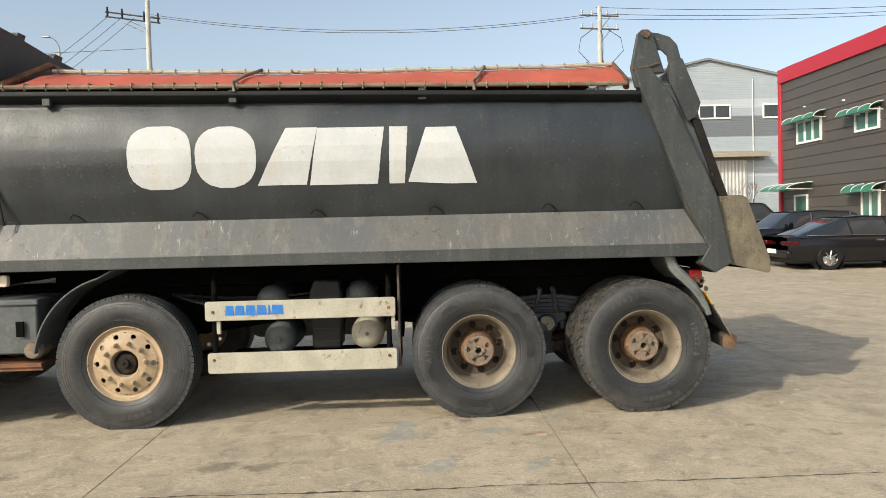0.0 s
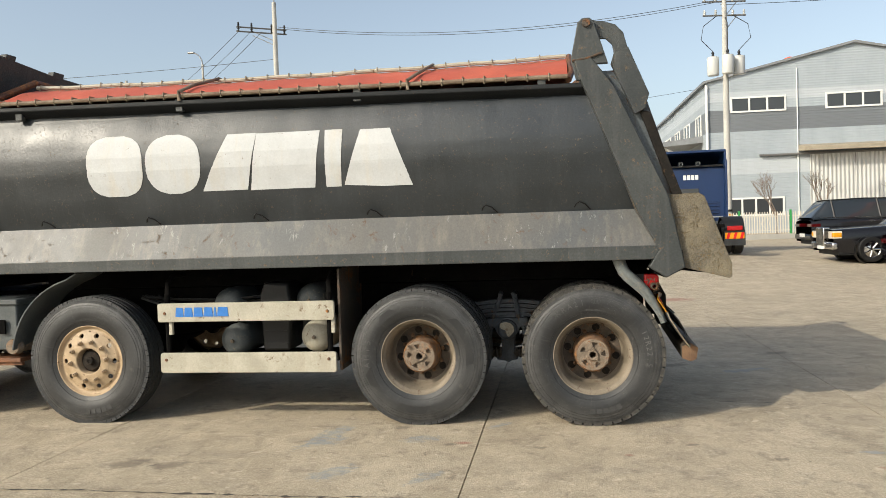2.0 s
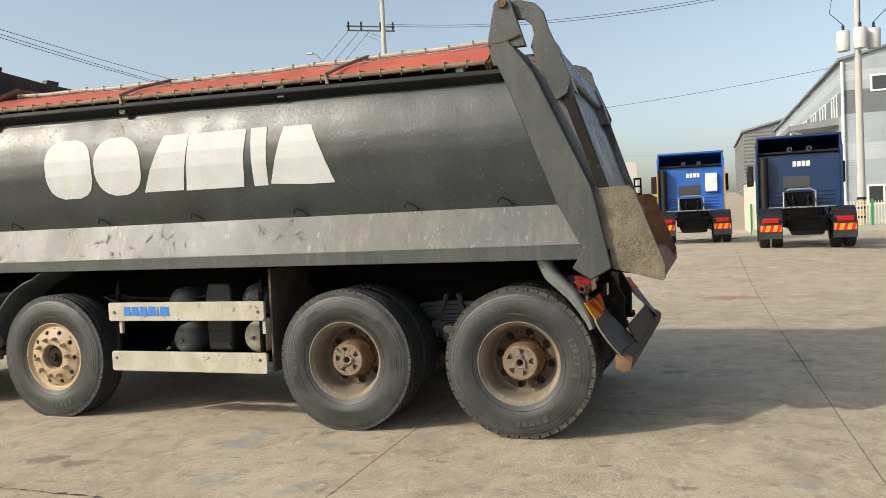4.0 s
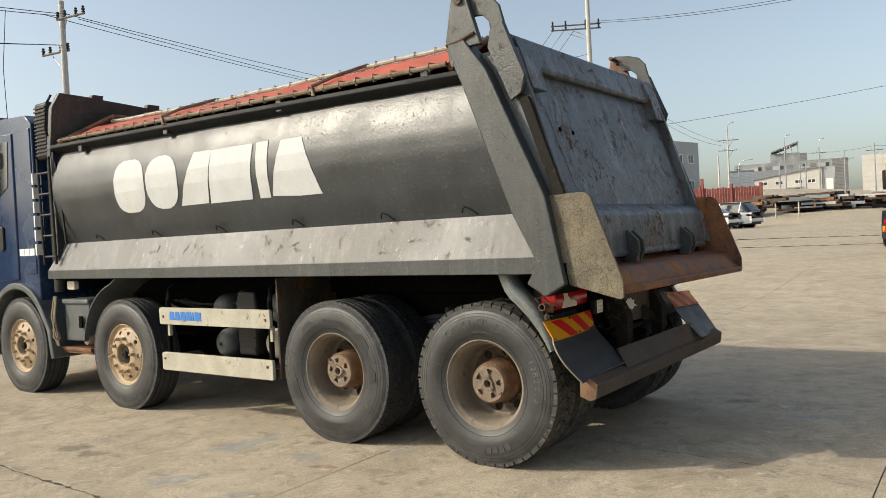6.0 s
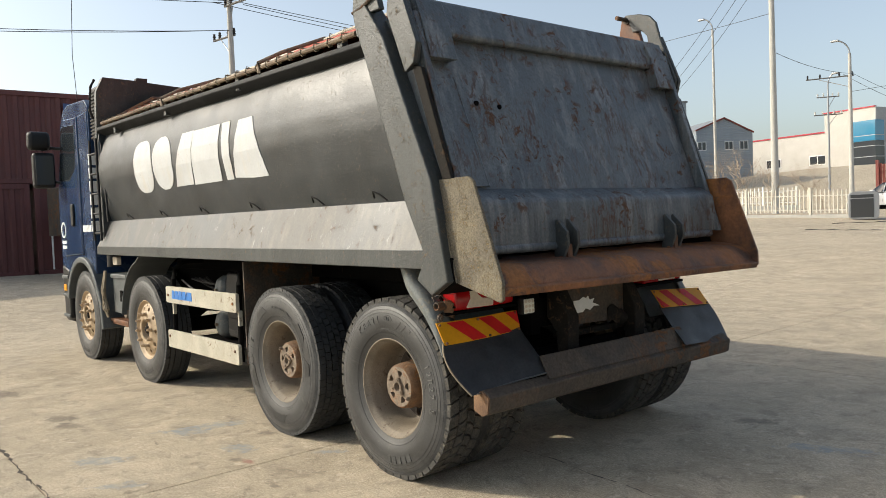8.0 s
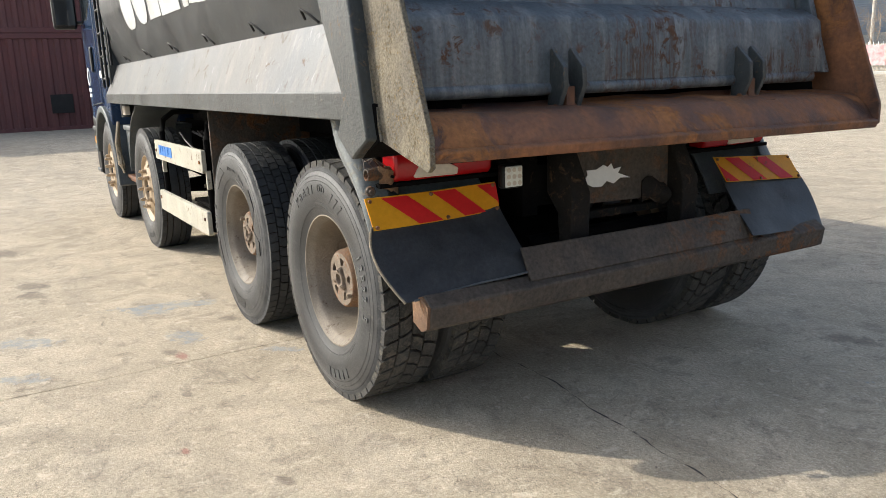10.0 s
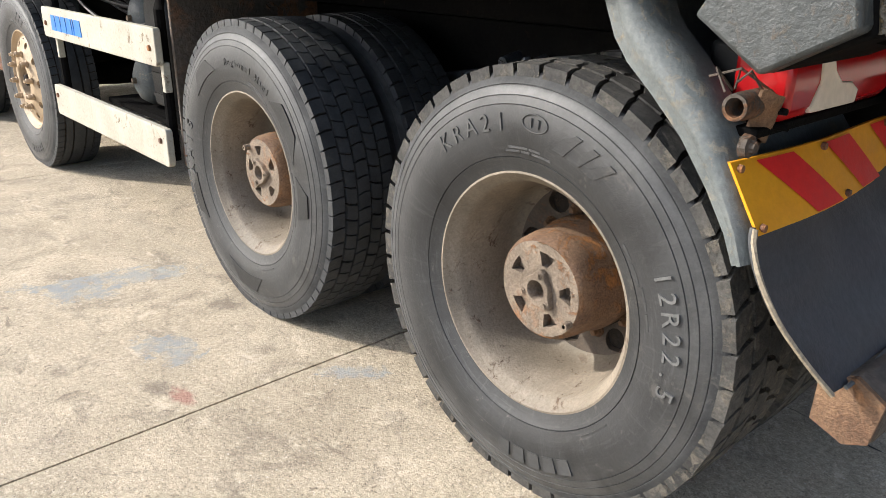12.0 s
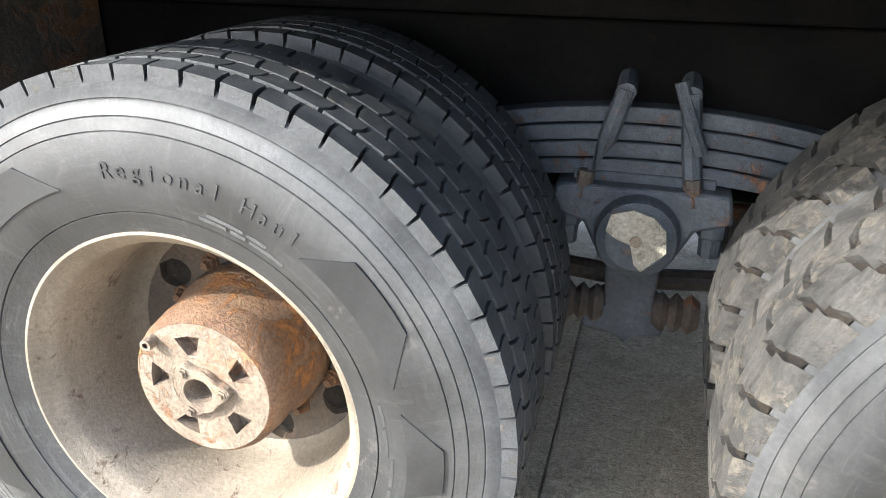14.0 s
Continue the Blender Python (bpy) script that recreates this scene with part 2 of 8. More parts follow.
FRAME = wear("thick dark grey frame paint", (0.02952, 0.03444, 0.03526), (0.05248, 0.05822, 0.0574), 3.0, 0.46, 0.0, ((0.21, 0.15, 0.09), 0.57, 34.0), ((0.13, 0.13, 0.125), 0.35), 0.55, 60.0, 0.3, 0.6)
GATE = wear("blue-grey tailgate paint", (0.055, 0.069, 0.080), (0.102, 0.118, 0.128), 1.6, 0.38, 0.0, ((0.13, 0.065, 0.035), 0.535, 15.0), ((0.22, 0.23, 0.228), 1.0), 0.6, 60.0, 0.35, 1.6, None, ((0.06, 0.036, 0.025), 0.50))
WHITE_PAINT = wear("weathered white paint", (0.47, 0.485, 0.49), (0.54, 0.555, 0.56), 4.0, 0.62, 0.0, ((0.24, 0.19, 0.13), 0.62, 26.0), ((0.55, 0.42, 0.22), 0.3), 0.2, 60.0, 0.07)
BOARD = wear("dirty cream board paint", (0.35, 0.328, 0.262), (0.465, 0.44, 0.362), 5.0, 0.65, 0.0, ((0.22, 0.16, 0.10), 0.57, 18.0), ((0.30, 0.25, 0.18), 0.6), 0.25, 70.0, 0.14)
BLUE_MARK = plain("blue lettering paint", (0.02, 0.16, 0.5), 0.5)
PITTED = wear("gritty rust-stained steel", (0.12, 0.105, 0.08), (0.21, 0.18, 0.125), 5.0, 0.85, 0.0, ((0.31, 0.22, 0.10), 0.52, 80.0), None, 1.0, 120.0, 0.65, 0.5)
RUST = wear("brown rusted steel", (0.060, 0.030, 0.020), (0.26, 0.108, 0.046), 3.6, 0.58, 0.05, ((0.46, 0.19, 0.06), 0.48, 4.5), ((0.04, 0.03, 0.025), 0.3), 0.9, 45.0, 0.3, 1.8)
DARK_RUST = wear("scraped dark steel with rust", (0.050, 0.043, 0.037), (0.108, 0.086, 0.066), 4.0, 0.68, 0.0, ((0.24, 0.115, 0.055), 0.50, 9.0), ((0.11, 0.09, 0.072), 0.6), 0.8, 60.0, 0.45, 1.2, 0.3)
HUB_RUST = wear("dusty beige hub face with rust", (0.15, 0.115, 0.083), (0.27, 0.215, 0.16), 14.0, 0.85, 0.0, ((0.36, 0.15, 0.05), 0.52, 16.0), None, 0.9, 150.0, 0.4)
# Shade inside disc holes and tread grooves is put into this near-black.
DRUM = wear("near-black dusty drum and groove floor", (0.012, 0.011, 0.010), (0.04, 0.032, 0.025), 14.0, 0.9, 0.0, ((0.13, 0.075, 0.045), 0.57, 30.0), None, 0.6, 120.0, 0.3, 0.0, 0.2)
RIM = wear("dusty beige rim paint", (0.150, 0.124, 0.091), (0.240, 0.201, 0.151), 6.0, 0.6, 0.0, ((0.13, 0.085, 0.055), 0.565, 22.0), None, 0.35, 130.0, 0.28)
RIM_GOLD = wear("sand-coloured front rim paint", (0.324, 0.234, 0.1395), (0.45, 0.3375, 0.216), 8.0, 0.55, 0.0, ((0.2, 0.115, 0.06), 0.58, 30.0), None, 0.25, 140.0, 0.18)
RUBBER = tyre_side()
TREAD = wear("dark tread rubber", (0.019, 0.021, 0.0235), (0.048, 0.050, 0.052), 14.0, 0.6, 0.0, ((0.09, 0.08, 0.065), 0.58, 40.0), None, 0.4, 150.0, 0.3)
TREAD_DUSTY = wear("dust-coated tread rubber", (0.022, 0.0215, 0.0205), (0.078, 0.074, 0.066), 10.0, 0.85, 0.0, ((0.14, 0.125, 0.10), 0.50, 30.0), None, 0.6, 100.0, 0.5)
MOULD = wear("chalky raised tyre lettering", (0.085, 0.086, 0.085), (0.14, 0.14, 0.135), 9.0, 0.8)
FLAP_RUBBER = wear("black mudflap rubber", (0.016, 0.018, 0.0205), (0.036, 0.0385, 0.041), 5.0, 0.5, 0.0, ((0.09, 0.085, 0.075), 0.6, 11.0), ((0.075, 0.074, 0.072), 0.5), 0.3, 70.0, 0.3, 0.8, 0.45)
# Far blacker than paint: the shade under the truck is put into this colour.
CHASSIS = wear("near-black chassis paint with underbody shade", (0.003, 0.003, 0.0033), (0.0075, 0.007, 0.0065), 6.0, 0.85, 0.0, ((0.045, 0.027, 0.018), 0.61, 14.0), None, 0.4, 70.0, 0.3, 0.0, 0.05)
SPRING = wear("grey-blue dusty spring steel", (0.030, 0.037, 0.046), (0.072, 0.082, 0.094), 9.0, 0.55, 0.0, ((0.20, 0.10, 0.055), 0.56, 20.0), None, 0.6, 90.0, 0.4)
FENDER = wear("grey plastic mudguard", (0.06, 0.07, 0.073), (0.105, 0.115, 0.116), 6.0, 0.55, 0.0, ((0.22, 0.205, 0.175), 0.56, 22.0), None, 0.4, 90.0, 0.25)
BLACK = wear("black plastic", (0.008, 0.008, 0.0085), (0.016, 0.016, 0.016), 6.0, 0.5, 0.0, ((0.06, 0.055, 0.05), 0.62, 18.0), None, 0.15, 90.0, 0.2, 0.0, 0.3)
CAB_BLUE = wear("dark blue cab paint", (0.017, 0.037, 0.085), (0.022, 0.046, 0.104), 1.5, 0.22, 0.0, None, None, 0.03, 60.0, 0.05)
TARP = wear("faded orange-red tarpaulin", (0.35, 0.066, 0.038), (0.46, 0.105, 0.062), 2.5, 0.7, 0.0, ((0.22, 0.10, 0.05), 0.60, 5.0), None, 0.35, 40.0, 0.1, 2.5)
ROPE = plain("dirty pale rope", (0.27, 0.225, 0.16), 0.9, 0.0, 0.35, 120.0)
BAR_RUST = wear("weathered tarp bar", (0.24, 0.19, 0.135), (0.12, 0.075, 0.05), 5.0, 0.8, 0.0, None, None, 0.4, 80.0, 0.3)
RED_LENS = plain("red lamp lens", (0.36, 0.008, 0.01), 0.15, 0.0, 0.08)
CLEAR_LENS = plain("milky lamp lens", (0.62, 0.55, 0.46), 0.3, 0.0, 0.1)
LED = plain("white work lamp lens", (0.78, 0.78, 0.72), 0.35, 0.0, 0.1)
YELLOW = wear("yellow reflective sheet", (0.62, 0.27, 0.008), (0.70, 0.32, 0.014), 6.0, 0.5, 0.0, ((0.3, 0.17, 0.06), 0.61, 16.0), None, 0.15, 60.0, 0.08, 0.0, 0.25)
RED = wear("red reflective sheet", (0.52, 0.012, 0.014), (0.60, 0.02, 0.018), 6.0, 0.5, 0.0, ((0.26, 0.10, 0.07), 0.61, 16.0), None, 0.15, 60.0, 0.08, 0.0, 0.25)
WHITE = plain("white enamel", (0.78, 0.78, 0.76), 0.4, 0.0, 0.04)
DARK_GLASS = glass("dark window glass")
CHROME = plain("bright metal", (0.62, 0.62, 0.62), 0.2, 1.0, 0.05)
HUB_ORANGE = wear("orange-brown hub rust", (0.12, 0.065, 0.036), (0.23, 0.14, 0.08), 9.0, 0.85, 0.0, ((0.38, 0.165, 0.05), 0.50, 18.0), None, 0.9, 150.0, 0.45)
GUARD_GREY = wear("light grey mudguard plastic with dirt", (0.092, 0.106, 0.108), (0.148, 0.162, 0.160), 5.0, 0.5, 0.0, ((0.30, 0.27, 0.21), 0.53, 38.0), None, 0.4, 90.0, 0.25)
CAP_CREAM = wear("flaked cream cap paint", (0.26, 0.235, 0.185), (0.40, 0.365, 0.29), 20.0, 0.8, 0.0, ((0.12, 0.085, 0.055), 0.52, 40.0), None, 0.8, 120.0, 0.4)
BRACKET = wear("dusty brown-grey bracket", (0.009653, 0.00858, 0.007508), (0.02252, 0.01931, 0.01609), 7.0, 0.8, 0.0, ((0.13, 0.08, 0.045), 0.55, 16.0), None, 0.7, 80.0, 0.4, 0.0, 0.2)
MIRROR_DARK = glass("mirror glass", (0.03, 0.033, 0.036), 0.03)
CAR_LAMP = plain("dark red car lamp", (0.06, 0.003, 0.004), 0.12, 0.0, 0.05)
# Brown dirt, darkened further for the shade the rim throws on it.
DISC = wear("dirty brown wheel disc with rim shade", (0.05, 0.037, 0.027), (0.12, 0.092, 0.066), 9.0, 0.75, 0.0, ((0.22, 0.10, 0.045), 0.54, 20.0), None, 0.5, 130.0, 0.35)
# The shadow below the rail's overhang is put into this near-black.
RAIL_DARK = wear("near-black top rail with shade", (0.007, 0.0085, 0.010), (0.014, 0.016, 0.018), 3.0, 0.6, 0.0, ((0.10, 0.065, 0.04), 0.60, 20.0), None, 0.3, 60.0, 0.2, 0.5, 0.25)


# ---- mesh tools ----
class Shape:
    """Gathers vertices and faces for one mesh."""

    def __init__(self):
        self.v, self.f = [], []

    def add(self, verts, faces):
        k = len(self.v)
        self.v += [tuple(p) for p in verts]
        self.f += [tuple(i + k for i in f) for f in faces]
        return self

    def box(self, x0, x1, y0, y1, z0, z1):
        v = [(x, y, z) for z in (z0, z1) for y in (y0, y1) for x in (x0, x1)]
        return self.add(v, [(0, 2, 3, 1), (4, 5, 7, 6), (0, 1, 5, 4), (2, 6, 7, 3), (0, 4, 6, 2), (1, 3, 7, 5)])

    def prism(self, poly, a, b, axis="y"):
        """An outline pushed from a to b along an axis; the outline is given in the two others."""
        put = {"x": lambda p, c: (c, p[0], p[1]), "y": lambda p, c: (p[0], c, p[1]), "z": lambda p, c: (p[0], p[1], c)}[axis]
        n = len(poly)
        v = [put(p, a) for p in poly] + [put(p, b) for p in poly]
        return self.add(v, [tuple(range(n)), tuple(range(2 * n - 1, n - 1, -1))] + [(i, (i + 1) % n, n + (i + 1) % n, n + i) for i in range(n)])

    def lathe(self, profile, n=48, at=(0, 0, 0), axis="y", closed=False):
        """Turns (radius, along) round an axis."""
        m, v = len(profile), []
        for i in range(n):
            c, s = math.cos(2 * math.pi * i / n), math.sin(2 * math.pi * i / n)
            for r, a in profile:
                p = {"y": (r * c, a, r * s), "z": (r * c, r * s, a), "x": (a, r * c, r * s)}[axis]
                v.append((p[0] + at[0], p[1] + at[1], p[2] + at[2]))
        last = m if closed else m - 1
        return self.add(v, [(i * m + j, i * m + (j + 1) % m, (i + 1) % n * m + (j + 1) % m, (i + 1) % n * m + j) for i in range(n) for j in range(last)])

    def tube(self, pts, r, n=8, caps=True):
        pts = [Vector(p) for p in pts]
        v, up = [], Vector((0, 0, 1))
        for i, p in enumerate(pts):
            d = (pts[min(i + 1, len(pts) - 1)] - pts[max(i - 1, 0)]).normalized()
            side = d.cross(up) if abs(d.z) < 0.95 else d.cross(Vector((1, 0, 0)))
            side.normalize()
            other = side.cross(d)
            v += [p + r * (math.cos(2 * math.pi * k / n) * side + math.sin(2 * math.pi * k / n) * other) for k in range(n)]
        f = [(i * n + k, i * n + (k + 1) % n, (i + 1) * n + (k + 1) % n, (i + 1) * n + k) for i in range(len(pts) - 1) for k in range(n)]
        if caps:
            f += [tuple(range(n - 1, -1, -1)), tuple(range((len(pts) - 1) * n, len(pts) * n))]
        return self.add(v, f)

    def sheet(self, point, nu, nv, thick=None):
        """A sheet point(u, v) for u and v from 0 to 1; thick: the offset of its back."""
        v = [point(i / nu, j / nv) for i in range(nu + 1) for j in range(nv + 1)]
        q = [(i * (nv + 1) + j, (i + 1) * (nv + 1) + j, (i + 1) * (nv + 1) + j + 1, i * (nv + 1) + j + 1) for i in range(nu) for j in range(nv)]
        if not thick:
            return self.add(v, q)
        k = len(v)
        v = v + [tuple(a + b for a, b in zip(p, thick)) for p in v]
        edge = [i * (nv + 1) for i in range(nu + 1)] + [nu * (nv + 1) + j for j in range(1, nv + 1)]
        edge += [i * (nv + 1) + nv for i in range(nu - 1, -1, -1)] + list(range(nv - 1, 0, -1))
        q += [tuple(i + k for i in reversed(f)) for f in q] + [(a, b, b + k, a + k) for a, b in zip(edge, edge[1:] + edge[:1])]
        return self.add(v, q)


def mesh_of(shape, name, material, smooth=35):
    me = bpy.data.meshes.new(name)
    me.from_pydata(shape.v, [], shape.f)
    bm = bmesh.new()
    bm.from_mesh(me)
    bmesh.ops.remove_doubles(bm, verts=bm.verts, dist=1e-5)
    bmesh.ops.recalc_face_normals(bm, faces=bm.faces)
    bm.to_mesh(me)
    bm.free()
    for m in material if isinstance(material, (list, tuple)) else (material,):
        me.materials.append(m)
    if smooth:
        me.shade_smooth()
        me.set_sharp_from_angle(angle=radians(smooth))
    return me


def part(name, shape, material, parent=None, label="", bevel=0.0, smooth=35, at=None):
    """Links a shape as one mesh object under a thing or under a part."""
    ob = new(name, mesh_of(shape, name, material, smooth))
    if parent:
        ob.parent = parent
    if at:
        ob.matrix_basis = at
    if bevel:
        b = ob.modifiers.new("bevel", "BEVEL")
        b.width, b.segments, b.limit_method, b.angle_limit = bevel, 2, "ANGLE", radians(40)
    return tagged(ob, label)


def thing(name, label, category, group="", at=None):
    ob = new(name)
    ob.empty_display_size = 0.2
    if at:
        ob.matrix_basis = at
    return tagged(ob, label, category, group)


def again(ob, parent, at=None):
    """One more part on the same mesh."""
    o = new(ob.name.split(".")[0], ob.data)
    o.parent = parent
    if at:
        o.matrix_basis = at
    return o


def sag(a, b, drop, n=24):
    a, b = Vector(a), Vector(b)
    return [a.lerp(b, i / n) - Vector((0, 0, drop * 4 * (i / n) * (1 - i / n))) for i in range(n + 1)]


def arc(cx, cz, r, a0, a1, n=16):
    return [(cx + r * math.cos(radians(a0 + (a1 - a0) * i / n)), cz + r * math.sin(radians(a0 + (a1 - a0) * i / n))) for i in range(n + 1)]


# Heights of the yard, which lies level round the truck and climbs gently beyond it.
HEIGHTS = [(-7, 0, 0), (-4, 0, 0), (-1, 0, 0), (1, 2, 0), (-1, 4, 0), (-5, 4, 0), (-4, -5, 0), (2, -5, 0), (4, -1, 0), (4, 4, 0), (12, -4, 0), (-8, -12, 0),
           (8.5, 14, 0.0), (13, 13, 0), (8, 17, 0.14), (9.5, 22, 0.27), (4, 18.5, 0.42), (1, 20, 0.45), (8, 34, 0.35), (-20, 1, 0.36), (-23, 5, 0.25), (-14, 46, 1.0), (-16, 33, 0.98),
           (-16, 58, 2.4), (-31, 87, 5.2), (-42, 62, 3.0), (-50, 240, 8.5), (20, 120, 4.0), (-120, 60, 5.0), (60, 40, 1.0), (60, -60, 0.0), (-60, -60, 0.5)]


def ground_z(x, y):
    top = low = 0.0
    for hx, hy, hz in HEIGHTS:
        w = 1.0 / ((x - hx) ** 2 + (y - hy) ** 2 + 6.0) ** 2
        top, low = top + w * hz, low + w
    return top / low


# ---- the tipper truck: x runs to its tail, y from its near to its far side ----
CY = 1.13                       # centre line
AXLES = (-6.08, -4.10, -1.352, -0.03)
HUB_Z = (0.512, 0.512, 0.523, 0.523)
OUT = 0.035
R = 0.545
truck = thing("dump_truck", "four-axle tipper truck with blue cab and worn dark grey steel body", "truck")


def tyre_profile(groove):
    """(radius, across) from the outer bead over the tread to the inner bead; across 0 is the outer bulge."""
    out = [(0.292, 0.040), (0.300, 0.030), (0.318, 0.024), (0.335, 0.016), (0.3364, 0.0182), (0.3378, 0.0152), (0.342, 0.014), (0.36, 0.007), (0.395, 0.001), (0.43, 0.002), (0.455, 0.0062), (0.4563, 0.0088), (0.4576, 0.0067),
           (0.475, 0.0108), (0.4763, 0.0135), (0.4776, 0.0114), (0.497, 0.0188), (0.4985, 0.0215), (0.500, 0.0196), (0.520, 0.028)]
    top = [(R - groove - 0.003, 0.034), (R - groove, 0.15)]
    return out + top + [(r, 0.30 - a) for r, a in reversed(out + top[:1])]


def block(s, a0, a1, y0, y1, r0, r1, skew=0.0, chevron=0.0):
    """A tread block between two angles; skew shifts its inner side, chevron its middle."""
    ys = (y0, (y0 + y1) / 2, y1)
    v = []
    for r, sh in ((r0, 0.0), (r1, 0.0014)):
        for k, y in enumerate(ys):
            off = skew * (k - 1) + (chevron if k == 1 else 0.0)
            yy = y + (sh if k == 0 else -sh if k == 2 else 0)
            for a in (a0 + off + sh / r, a1 + off - sh / r):
                v.append((r * math.cos(a), yy, r * math.sin(a)))
    f = [(6, 7, 9, 8), (8, 9, 11, 10), (0, 2, 8, 6), (2, 4, 10, 8), (1, 7, 9, 3), (3, 9, 11, 5), (0, 6, 7, 1), (4, 5, 11, 10)]
    s.add(v, f)


def tyre_bricks():
    """Drive pattern of five rows of staggered, slightly bent bricks; the outer rows run flush into the shoulders."""
    t = Shape()
    n = 64
    w = 2 * math.pi / n
    rows = ((0.0275, 0.0765, 0.0), (0.081, 0.1225, 0.5), (0.127, 0.173, 0.0), (0.1775, 0.219, 0.5), (0.2235, 0.2725, 0.0))
    for i in range(n):
        for k, (y0, y1, ph) in enumerate(rows):
            a = w * (i + ph) + 0.003 * math.sin(7.0 * i + 3 * k)
            outer = k in (0, 4)
            block(t, a, a + w * 0.925, y0, y1, R - (0.032 if outer else 0.014), R - 0.002 * outer, (0.006, -0.008, 0.007, -0.008, 0.006)[k], (0.004, -0.006, 0.006, -0.006, 0.004)[k])
    return t


def tyre_lugs():
    """Deep traction pattern of interlocked chevrons; the outer lugs run flush into the shoulders."""
    t = Shape()
    n = 44
    w = 2 * math.pi / n
    for i in range(n):
        a = w * i
        block(t, a, a + w * 0.87, 0.0255, 0.090, R - 0.040, R - 0.002, 0.020, 0.008)
        block(t, a + w * 0.45, a + w * 1.30, 0.094, 0.149, R - 0.018, R, 0.022, -0.014)
        block(t, a + w * 0.1, a + w * 0.95, 0.153, 0.207, R - 0.018, R, -0.022, 0.014)
        block(t, a + w * 0.5, a + w * 1.37, 0.211, 0.2745, R - 0.040, R - 0.002, -0.020, 0.008)
    return t


def tyre_ribs():
    """Steer pattern: ribs with cut shoulders."""
    t = Shape()
    n = 72
    for y0, y1 in ((0.072, 0.112), (0.118, 0.182), (0.188, 0.228)):
        t.lathe([(R - 0.016, y0), (R, y0 + 0.002), (R, y1 - 0.002), (R - 0.016, y1)], 96)
    for i in range(n):
        a = 2 * math.pi * i / n
        for y0, y1 in ((0.026, 0.066), (0.234, 0.274)):
            block(t, a, a + 2 * math.pi / n * 0.9, y0, y1, R - 0.03, R - 0.002, 0.004)
    return t


CARCASS = mesh_of(Shape().lathe(tyre_profile(0.016), 128), "tyre", RUBBER, 25)
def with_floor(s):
    """A near-black sheet over the groove bottoms, standing in for their shade."""
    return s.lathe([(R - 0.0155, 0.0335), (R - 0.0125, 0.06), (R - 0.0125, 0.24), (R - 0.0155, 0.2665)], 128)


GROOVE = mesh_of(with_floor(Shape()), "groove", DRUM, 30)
TREADS = {k: mesh_of(f(), "tread", TREAD_DUSTY if k == "lugs" else TREAD, 0) for k, f in (("bricks", tyre_bricks), ("lugs", tyre_lugs), ("ribs", tyre_ribs))}


def letter_ring(text, radius, size, start, step, y, height=0.0025):
    """Raised characters round a tyre's side, read clockwise with their tops outwards; start and step in degrees."""
    s = Shape()
    for k, ch in enumerate(text):
        cu = bpy.data.curves.new("mark", "FONT")
        cu.body, cu.size, cu.align_x = ch, size, "CENTER"
        cu.resolution_u = 3
        ob = bpy.data.objects.new("mark", cu)
        scene.collection.objects.link(ob)
        bpy.context.view_layer.update()
        me = ob.evaluated_get(bpy.context.evaluated_depsgraph_get()).to_mesh()
        ang = radians(start - step * k)
        out, along = Vector((math.cos(ang), 0, math.sin(ang))), Vector((math.sin(ang), 0, -math.cos(ang)))
        v = [(out * (radius + p.co.y) + along * p.co.x) + Vector((0, y - height, 0)) for p in me.vertices]
        v2 = [p + Vector((0, height + 0.003, 0)) for p in v]
        faces = [tuple(p.vertices) for p in me.polygons]
        rim = {}
        for p in me.polygons:
            ids = list(p.vertices)
            for a, b in zip(ids, ids[1:] + ids[:1]):
                rim[(a, b)] = 1
        n = len(v)
        side = [(a, b, b + n, a + n) for a, b in rim if (b, a) not in rim]
        s.add(v + v2, faces + side)
        bpy.data.objects.remove(ob)
        bpy.data.curves.remove(cu)
    return s


def arc_bars(radius, size, start, spans, y, skew=0.0):
    """Raised plain bars round a tyre's side, in degrees clockwise from start."""
    s = Shape()
    at = start
    for width, gap in spans:
        n = max(2, int(width / 2))
        v = []
        for i in range(n + 1):
            for r in (radius, radius + size):
                a = radians(at - width * i / n * (1.0 if r == radius or not skew else 0.45) - (skew if r > radius else 0.0))
                v += [(r * math.cos(a), y - 0.0022, r * math.sin(a)), (r * math.cos(a), y + 0.004, r * math.sin(a))]
        f = []
        for i in range(n):
            k, m = 4 * i, 4 * i + 4
            f += [(k, m, m + 2, k + 2), (k, k + 1, m + 1, m), (k + 2, m + 2, m + 3, k + 3)]
        f += [(0, 2, 3, 1), (4 * n, 4 * n + 1, 4 * n + 3, 4 * n + 2)]
        s.add(v, f)
        at -= width + gap
    return s


